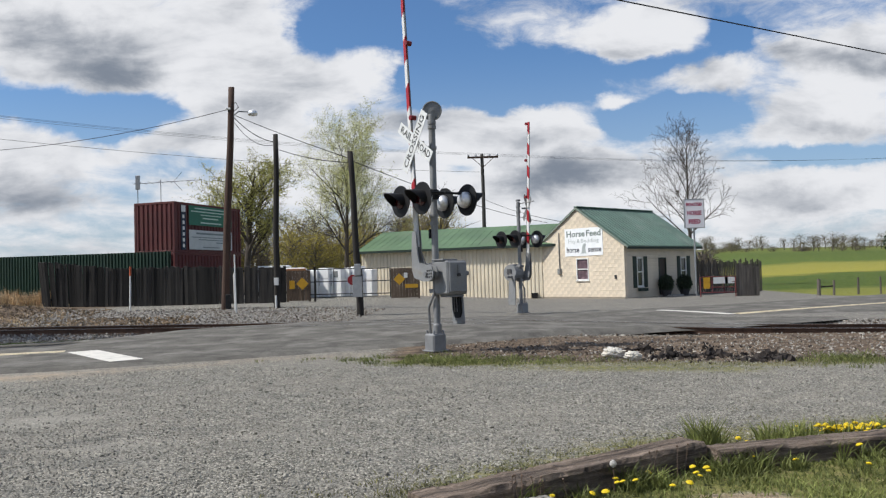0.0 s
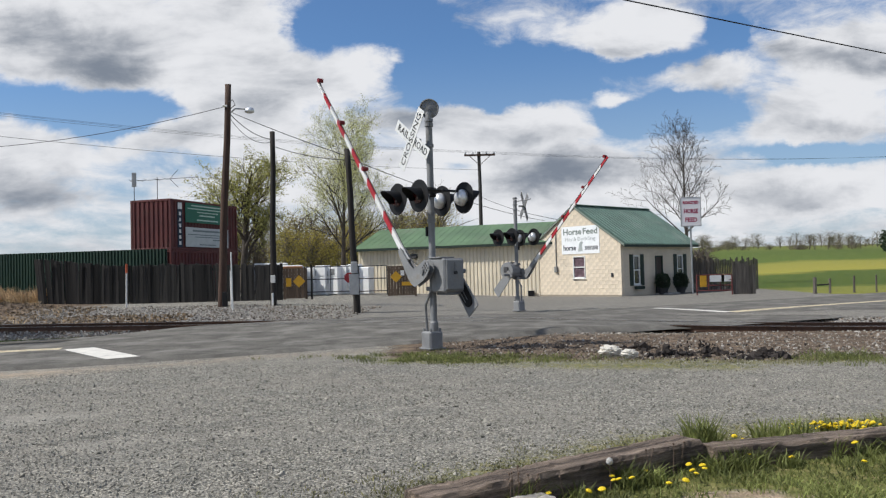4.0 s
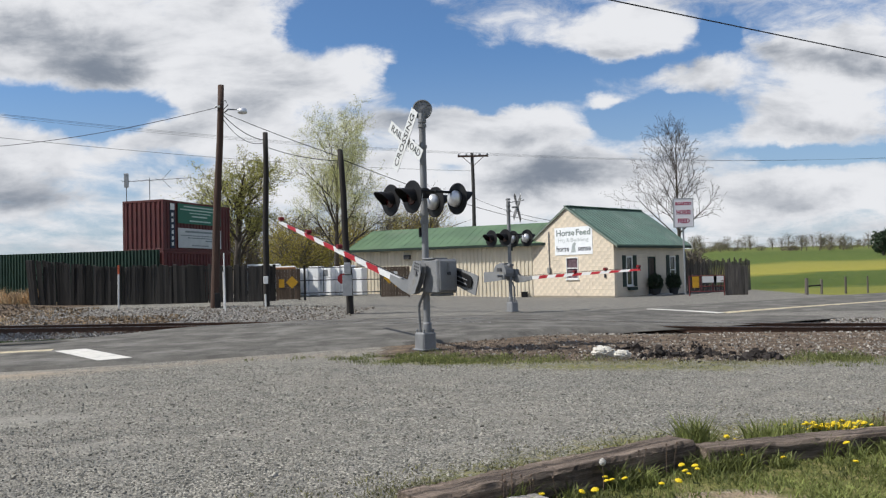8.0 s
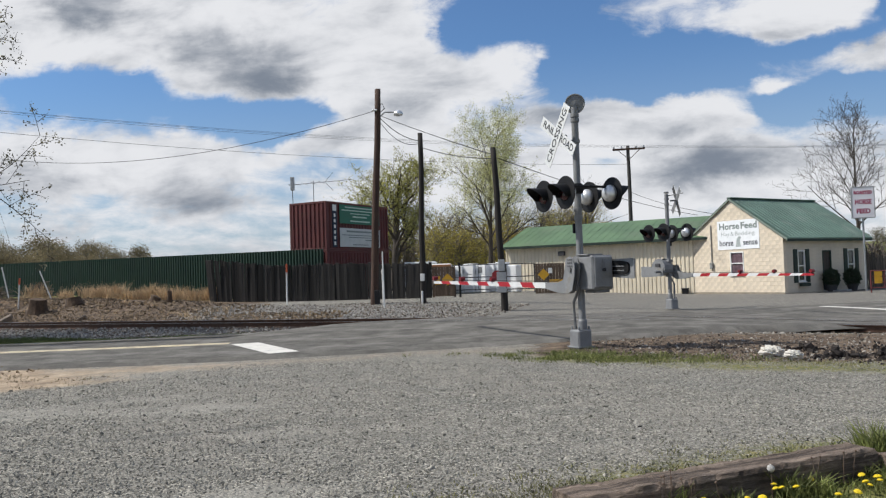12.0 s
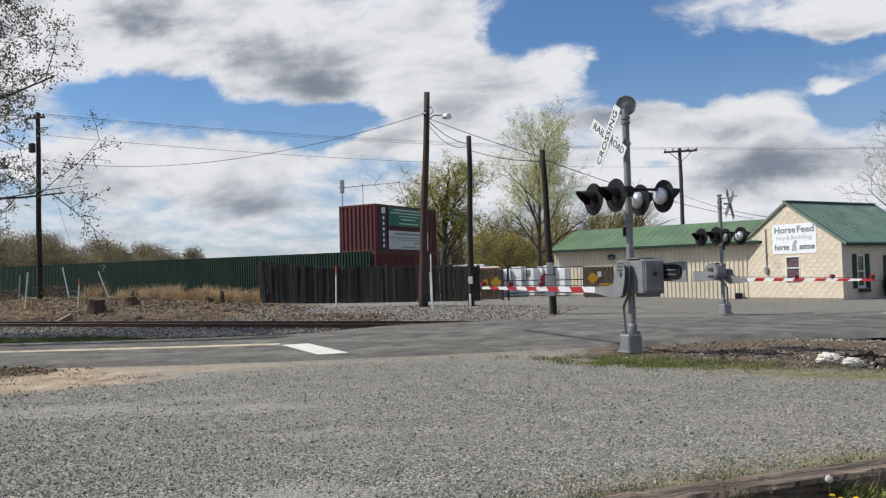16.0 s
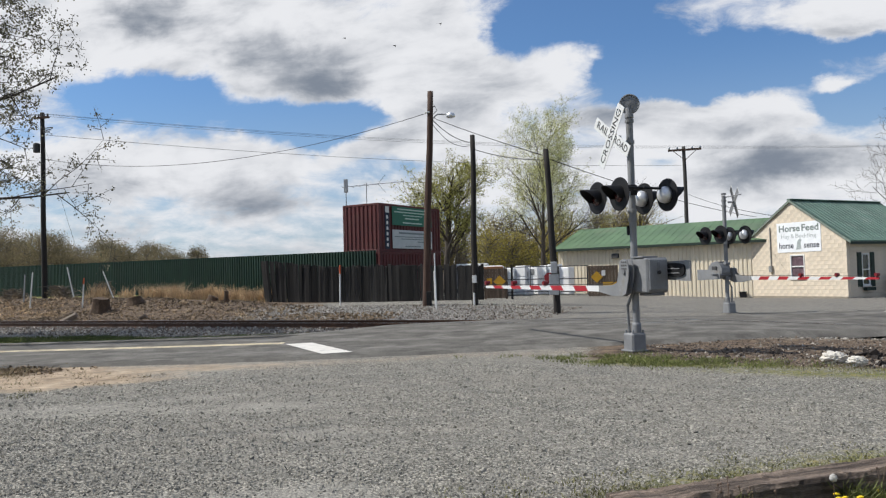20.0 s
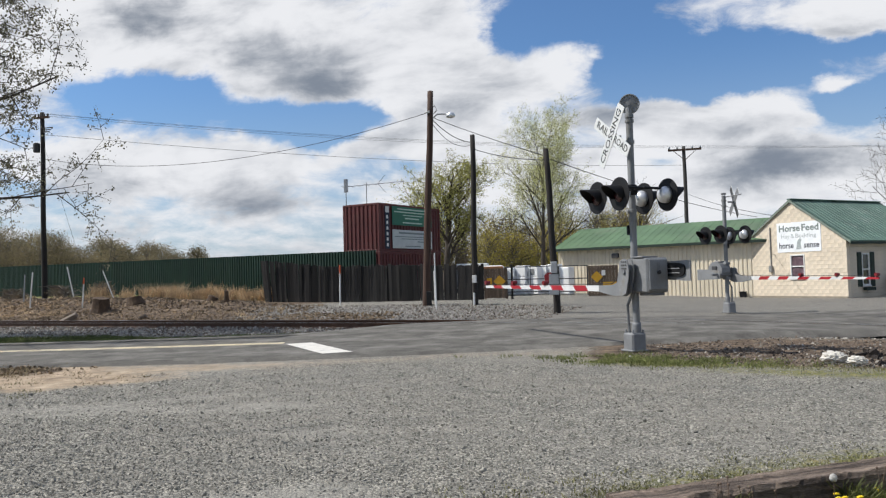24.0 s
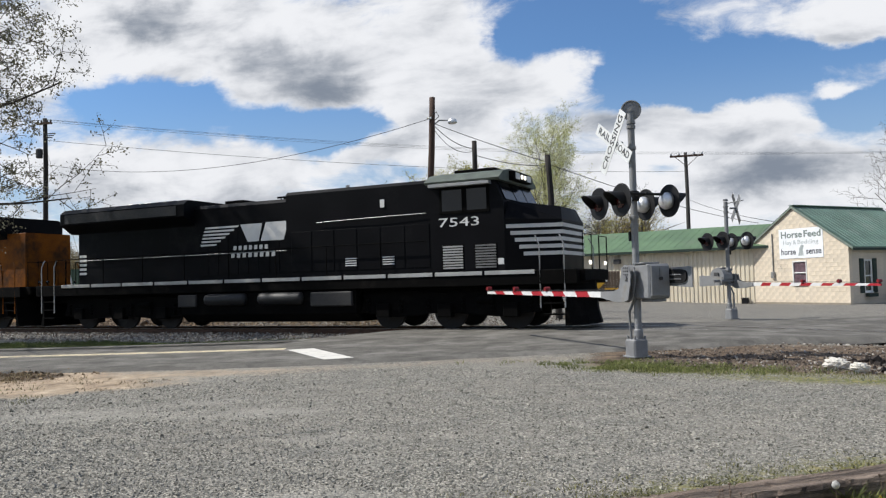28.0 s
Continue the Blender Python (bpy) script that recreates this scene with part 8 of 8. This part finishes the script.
    tube_gate((12.9, 40.2), (14.6, 40.0), 1.0, 4, RUSTRED, "low dark red tube gate beside the store", 4)
    plate("yellow_sign", pose(13.2, 40.13, 0.68), [(-0.17, -0.28), (0.17, -0.28), (0.17, 0.28), (-0.17, 0.28)], SIGNYEL, "yellow sign hung on the red gate")
    for x, w in ((13.85, 0.36), (14.33, 0.26)):
        plate("notice", pose(x, 40.0, 0.8), [(-w, -0.16), (w, -0.16), (w, 0.16), (-w, 0.16)], WHITE, "white notice hung on the red gate")
    g = thing("roadside_sign", pose(13.41, 42.5, ground_z(13.4, 42.5)), "white roadside sign with red letters on a pole", "sign")
    bm = bmesh.new()
    tube(bm, (0, 0, -0.1), (0, 0, 5.1), 0.05, n=10)
    part("sign_pole", bm, GALV, g)
    bm = bmesh.new()
    box(bm, -0.51, 0.51, -0.14, -0.055, 3.62, 5.12, bevel=0.015)
    part("sign_board", bm, mat("sign_pinkwhite", (1.0, 0.97, 0.98), 0.5, scale=3, var=0.04), g)
    INKR = mat("sign_red_ink", (0.40, 0.03, 0.09), 0.6)
    for k, (w, wd, sz) in enumerate((("ROASTED", 0.84, 0.22), ("HORSE", 0.76, 0.32), ("FEED", 0.64, 0.32))):
        words(w, sz, pose(0, -0.143, 4.85 - 0.46 * k, 90, 0, 0), INKR, g, width=wd, bold=0.012)
    bm = bmesh.new()
    for x0, x1, z0, z1 in ((-0.54, -0.51, 3.6, 5.14), (0.51, 0.54, 3.6, 5.14), (-0.51, 0.51, 3.59, 3.62), (-0.51, 0.51, 5.12, 5.15)):
        box(bm, x0, x1, -0.15, -0.05, z0, z1)
    part("sign_frame", bm, GALV, g)
    # shrubs
    shrub(11.9, 42.75, 0.38, 1.12, 1)
    shrub(13.1, 43.55, 0.40, 1.12, 2)
    # field posts
    for i, (x, y, h, r) in enumerate(((17.8, 38.0, 0.78, 0.09), (18.52, 38.0, 0.70, 0.06), (19.68, 38.0, 0.80, 0.055), (20.74, 38.0, 0.82, 0.045), (22.4, 38.0, 0.8, 0.05))):
        bm = bmesh.new()
        tube(bm, (0, 0, -0.2), (0.02, 0, h), r, r * 0.9, n=9)
        ob = part("fence_post", bm, GREYWOOD)
        ob.matrix_basis = pose(x, y, ground_z(x, y))
        tagged(ob, "weathered wooden fence post in the field edge", "post", group="posts along the field")
    bm = bmesh.new()
    tube(bm, (17.8, 38.0, 0.38), (18.52, 38.0, 0.42), 0.035, n=8)
    tagged(part("fence_rail", bm, OLDWOOD), "short wooden rail between two fence posts", "rail")


def build_lines():
    # lamp arm and fittings on the tall pole
    bm = bmesh.new()
    path(bm, [(0.33, 0, 7.65), (0.7, -0.02, 7.95), (1.25, -0.05, 7.92)], 0.03, 8)
    part("lamp_arm", bm, GALV, p1)
    bm = bmesh.new()
    lathe(bm, [(0.05, 0.16), (0.16, 0.1), (0.2, 0.0), (0.18, -0.06), (0.05, -0.1)], pose(1.28, -0.05, 7.84), 16)
    part("street_light", bm, SILVER, p1, "round metal street light", smooth=True)
    bm = bmesh.new()
    path(bm, [(0.45, -0.1, 8.2), (0.62, -0.1, 8.3), (0.72, -0.1, 8.1), (0.55, -0.1, 7.95), (0.43, -0.1, 8.1)], 0.02, 6)
    part("cable_coil", bm, WIRE, p1)
    bm = bmesh.new()
    for k in range(3):
        lathe(bm, [(0.03, 0), (0.055, 0.02), (0.055, 0.05), (0.03, 0.07)], pose(0.2 + 0.07 * k, -0.1, 8.05, 0, 90, 0), 10)
    part("insulator", bm, WHITE, p1)
    bm = bmesh.new()
    box(bm, 0.1, 0.3, -0.28, -0.12, 0.02, 0.6, bevel=0.02)
    part("meter_box", bm, BLACKM, p1, "black box at the pole's foot")
    bm = bmesh.new()
    box(bm, -0.17, 0.06, -0.26, -0.13, 1.42, 1.84, bevel=0.02)
    part("meter_box", bm, GALV, p3, "pale grey meter box")
    bm = bmesh.new()
    box(bm, -0.24, 0.10, -0.2, -0.13, 0.66, 1.40, bevel=0.01)
    part("notice_board", bm, GALV, p3, "pale metal panel on the pole")
    bm = bmesh.new()
    box(bm, -0.05, 0.12, -0.22, -0.11, 0.9, 1.2, bevel=0.01)
    part("meter_box", bm, WHITE, p2, "small white box")
    bm = bmesh.new()
    tube(bm, (0.0, -0.14, 0.0), (0.0, -0.13, 0.5), 0.04, n=8)
    part("conduit", bm, WHITE, p2)
    # distribution poles
    lp = pole("utility_pole", (-34.3, 40.0, ground_z(-34.3, 40)), (-34.35, 40.0, 11.95), 0.17, 0.12, "tall dark utility pole with a crossarm and transformer", CREOSOTE)
    bz = ground_z(-34.3, 40)
    bm = bmesh.new()
    box(bm, -0.5, 0.55, -0.2, -0.1, 11.55 - bz, 11.67 - bz)
    part("crossarm", bm, POLEWOOD, lp)
    for x in (-0.42, -0.18, 0.22, 0.46):
        bm = bmesh.new()
        lathe(bm, [(0.03, 0), (0.06, 0.04), (0.05, 0.12), (0.02, 0.16)], pose(x, -0.15, 11.67 - bz), 8)
        part("insulator", bm, DARKGREY, lp)
    bm = bmesh.new()
    lathe(bm, [(0.05, 0), (0.19, 0.02), (0.2, 0.5), (0.16, 0.56), (0.04, 0.6)], pose(-0.38, -0.1, 9.55 - bz), 14)
    part("transformer", bm, DARKGREY, lp, "grey can transformer")
    for k in range(3):
        bm = bmesh.new()
        box(bm, 0.1, 0.75 - 0.1 * k, -0.16, -0.1, 10.95 - 0.12 * k - bz, 11.0 - 0.12 * k - bz)
        part("bracket", bm, DARKGREY, lp)
    fp = pole("utility_pole", (3.72, 70.0, ground_z(3.7, 70)), (3.66, 70.0, 12.0), 0.19, 0.14, "far utility pole with a crossarm behind the shed", mat("grey_pole_wood", (0.062, 0.058, 0.054), 0.9, scale=3, var=0.35, fine=50, stretch=(6, 6, 0.4), bump=0.3))
    bz = ground_z(3.7, 70)
    bm = bmesh.new()
    box(bm, -1.35, 1.35, -0.2, -0.08, 11.62 - bz, 11.78 - bz)
    part("crossarm", bm, POLEWOOD, fp)
    bm = bmesh.new()
    for s in (-1, 1):
        tube(bm, (0, -0.18, 10.8 - bz), (s * 0.9, -0.18, 11.62 - bz), 0.03, n=6)
    part("brace", bm, POLEWOOD, fp)
    for x in (-1.25, -0.6, 0.6, 1.25):
        bm = bmesh.new()
        lathe(bm, [(0.05, 0), (0.09, 0.05), (0.07, 0.16), (0.03, 0.22)], pose(x, -0.14, 11.78 - bz), 8)
        part("insulator", bm, GALV, fp)
    for x, o in ((-0.42, -1.25), (0.22, 0.0), (0.46, 1.25)):
        cable("power_line", (-34.3 + x, 39.85, 11.8), (3.7 + o, 69.86, 11.95), 0.55, 0.008)
        cable("power_line", (3.7 + o, 69.86, 11.95), (60 + o, 82.0, 12.6), 0.8, 0.007)
        cable("power_line", (-34.3 + x, 39.85, 11.8), (-75 + x, 20.0, 11.8), 0.7, 0.008)
    cable("power_line", (-34.2, 39.9, 10.6), (3.7, 69.9, 10.4), 0.6, 0.012)
    cable("service_cable", (-34.2, 39.9, 9.15), (-8.56, 31.9, 8.33), 1.15, 0.013)
    cable("guy_wire", (-34.25, 39.9, 10.2), (-31.2, 39.9, 1.5), 0.0, 0.007, "thin guy wire staying the pole")
    cable("service_cable", (-8.5, 31.95, 8.3), (-6.6, 31.75, 6.95), 0.25, 0.016)
    cable("service_cable", (-8.5, 31.95, 8.2), (-6.62, 31.75, 6.85), 0.45, 0.012)
    cable("service_cable", (-8.2, 31.95, 8.1), (-3.28, 28.65, 5.75), 0.05, 0.014)
    cable("service_cable", (-6.6, 31.75, 6.7), (-3.28, 28.65, 5.6), 0.12, 0.014)
    cable("service_cable", (-3.28, 28.7, 5.7), (6.2, 47.0, 4.36), 0.25, 0.014)
    cable("service_cable", (3.75, 69.8, 8.0), (6.6, 43.95, 4.2), 0.2, 0.016)
    cable("overhead_cable", (-14.0, 3.82, 6.24), (40.0, 35.4, 6.1), 0.0, 0.013, "thick black cable strung along the road")


def bird(label):
    """A small dark bird, head towards +x."""
    FEATHER = mat("dark_feather", (0.03, 0.03, 0.032), 0.8)
    g = thing("bird", pose(0, 0, 0), label, "bird", group="birds crossing the sky")
    bm = bmesh.new()
    lathe(bm, [(0.005, -0.16), (0.03, -0.09), (0.045, 0.0), (0.035, 0.08), (0.022, 0.12), (0.005, 0.16)], pose(0, 0, 0, 0, 90, 0), 10)
    part("body", bm, FEATHER, g, smooth=True)
    wings = []
    for s in (-1, 1):
        bm = bmesh.new()
        v = [bm.verts.new(p) for p in ((0.06, 0, 0.0), (0.07, s * 0.13, 0.01), (0.0, s * 0.27, 0.0), (-0.05, s * 0.14, 0.005), (-0.06, 0, 0.0))]
        bm.faces.new(v if s > 0 else v[::-1])
        bmesh.ops.solidify(bm, geom=bm.faces[:], thickness=0.008)
        wings.append((s, part("wing", bm, FEATHER, g)))
    bm = bmesh.new()
    v = [bm.verts.new(p) for p in ((-0.13, 0.02, 0), (-0.13, -0.02, 0), (-0.25, -0.04, 0), (-0.25, 0.04, 0))]
    bm.faces.new(v)
    bmesh.ops.solidify(bm, geom=bm.faces[:], thickness=0.006)
    part("tail", bm, FEATHER, g)
    return g, wings


build_timbers()
build_plants()
build_flowers()
build_seed_heads()
build_stones()
build_yard()


build_track()
build_house()
build_shed()
build_green_fence()
build_wood_fence()
build_container(0.37, "lower oxide red shipping container behind the board fence", False)
build_container(2.97, "upper oxide red shipping container with a green sign board", True)

sig1, arm1 = crossing_signal(pose(-0.15, 15.3, 0.0, 0, 0, 36.2), 4.75, (-0.25, -0.12, 1.475), 6.08, 1.35, 10, "grey mast level crossing signal with its gate, beside the gravel yard", 2.88, 4.02, 0)
sig2, arm2 = crossing_signal(pose(2.72, 28.4, 0.03, 0, 0, 217.5), 4.14, (-0.22, 0.04, 1.28), 5.5, 1.2, 11, "grey mast level crossing signal with its gate, across the track", 2.61, 3.72, -27, False, 0.12)

build_wall_box()
p1 = pole("utility_pole", (-8.79, 32.0, ground_z(-8.8, 32)), (-8.35, 32.0, 9.26), 0.17, 0.12, "tall brown wooden utility pole with a lamp arm")
p2 = pole("utility_pole", (-6.67, 31.8, ground_z(-6.7, 31.8)), (-6.57, 31.8, 7.27), 0.13, 0.10, "slim dark wooden pole beside the fence", CREOSOTE)
p3 = pole("utility_pole", (-3.02, 28.7, ground_z(-3, 28.7)), (-3.25, 28.7, 6.01), 0.13, 0.10, "short dark wooden pole with a meter box", CREOSOTE)

build_lines()

BODY = mat("loco_black", (0.0032, 0.0034, 0.0045), 0.5, scale=1.2, var=0.25, fine=20, bump=0.05, spec=0.07, dirt=(0.009, 0.009, 0.0095), dirt_amount=0.15)
ORANGE = mat("loco_orange", (0.24, 0.075, 0.006), 0.65, scale=1.2, var=0.25, fine=20, bump=0.05, spec=0.1, dirt=(0.05, 0.024, 0.01), dirt_amount=0.4)
PALE = mat("sill_paint", (0.40, 0.40, 0.385), 0.6, scale=3, var=0.2, fine=30)
S0 = -1.05      # the pilot's place along the track at the end
SPEED = 17.0
train1, axles1 = loco(track_pose(S0 + 0.35, 0, RAIL_Z), "black diesel locomotive with white nose bands and a white emblem", BODY, BODY, True, PALE, "7543", True)
train2, axles2 = loco(track_pose(S0 - 43.75, 0, RAIL_Z), "orange and black diesel locomotive coupled behind", ORANGE, BODY, False, BODY, "", False, -21.3)


birds = [bird("small dark bird flying over the yard") for _ in range(3)]


def motions():
    walk(arm1, [(t, pose(-0.25, -0.12, 1.475, a)) for t, a in ((0, 86.5), (0.5, 82), (1.0, 77), (1.5, 71.8), (2, 67.2), (2.5, 63.2), (3, 58.7), (3.5, 54.4), (5.5, 37.2), (6, 33.2), (6.5, 29.2), (7, 25.2), (7.5, 21), (8, 15.8), (8.5, 10), (9, 5), (10, 3.7), (10.6, 2.4), (11.2, 1.4), (17, 0.4), (28, 0.4))])
    walk(arm2, [(t, pose(-0.22, 0.04, 1.28, a)) for t, a in ((0, 87), (0.5, 82), (1.0, 75.9), (1.5, 70.3), (2, 64.4), (2.5, 58.8), (3, 53.4), (3.5, 48), (5.5, 27.5), (6, 20), (6.5, 12.7), (7, 6), (7.5, 4), (8, 2.3), (9, -0.7), (11, -0.7), (17, -0.7), (28, -0.7))])
    for ob, s1, flip in ((train1, S0 + 0.35, 0), (train2, S0 - 43.75, 180)):
        rows = []
        for t in (0, 10, 20, 25, 26, 27, 28):
            rows.append((t, track_pose(s1 - SPEED * (28 - t), 0, RAIL_Z) @ pose(0, 0, 0, 0, 0, flip)))
        walk(ob, rows)
    ways = (((17.0, -54.4, 18.8), (17.5, -50.9, 20.1), (18.0, -48.7, 21.6), (18.5, -44.4, 23.6), (19.0, -38.3, 24.2), (19.4, -33.9, 24.3), (19.6, -31.8, 24.6), (20.0, -26.5, 24.3), (20.2, -23.1, 24.5), (20.4, -19.8, 24.9), (20.6, -16.1, 25.7)),
            ((17.0, -46.5, 17.5), (17.5, -44.1, 18.6), (18.0, -41.0, 19.1), (18.5, -33.6, 20.9), (19.0, -31.6, 20.9), (19.4, -27.8, 21.8), (19.8, -24.1, 22.9), (20.0, -21.6, 23.1), (20.4, -16.5, 23.2), (20.6, -13.5, 23.9), (20.8, -10.1, 25.1)),
            ((17.0, -44.0, 19.1), (17.5, -42.5, 19.5), (18.0, -40.5, 19.3), (18.5, -31.9, 21.1), (19.0, -28.0, 21.6), (19.4, -24.2, 22.8), (19.6, -22.2, 23.4), (19.8, -19.7, 24.2), (20.0, -17.2, 24.7), (20.2, -14.2, 25.0), (20.4, -11.0, 26.2)))
    for (g, wings), way in zip(birds, ways):
        rows = [(0.0, pose(-330, 210, 40)), (15.0, pose(-120, 120, 30))]
        rows += [(t, pose(x, 70, z)) for t, x, z in way]
        t, x, z = way[-1]
        rows += [(t + 1.0, pose(x + 15, 66, z + 8)), (28.0, pose(x + 120, 40, z + 50))]
        walk(g, rows)
        for s, w in wings:
            walk(w, [(0.0, pose(0, 0, 0.02, 25 * s))] + [(19.0 + k / 10, pose(0, 0, 0.02, s * 35 * math.cos(k * 2.1))) for k in range(-26, 24)] + [(28.0, pose(0, 0, 0.02, 25 * s))])
    for ax in axles1:
        x, y, z = ax.location
        rows = [(0, pose(x, y, z))]
        for k in range(50):
            t = 26.4 + k / 30
            if t <= 28.0:
                rows.append((t, pose(x, y, z, 0, math.degrees(SPEED * k / 30 / 0.53) % 360, 0)))
        walk(ax, rows)


motions()
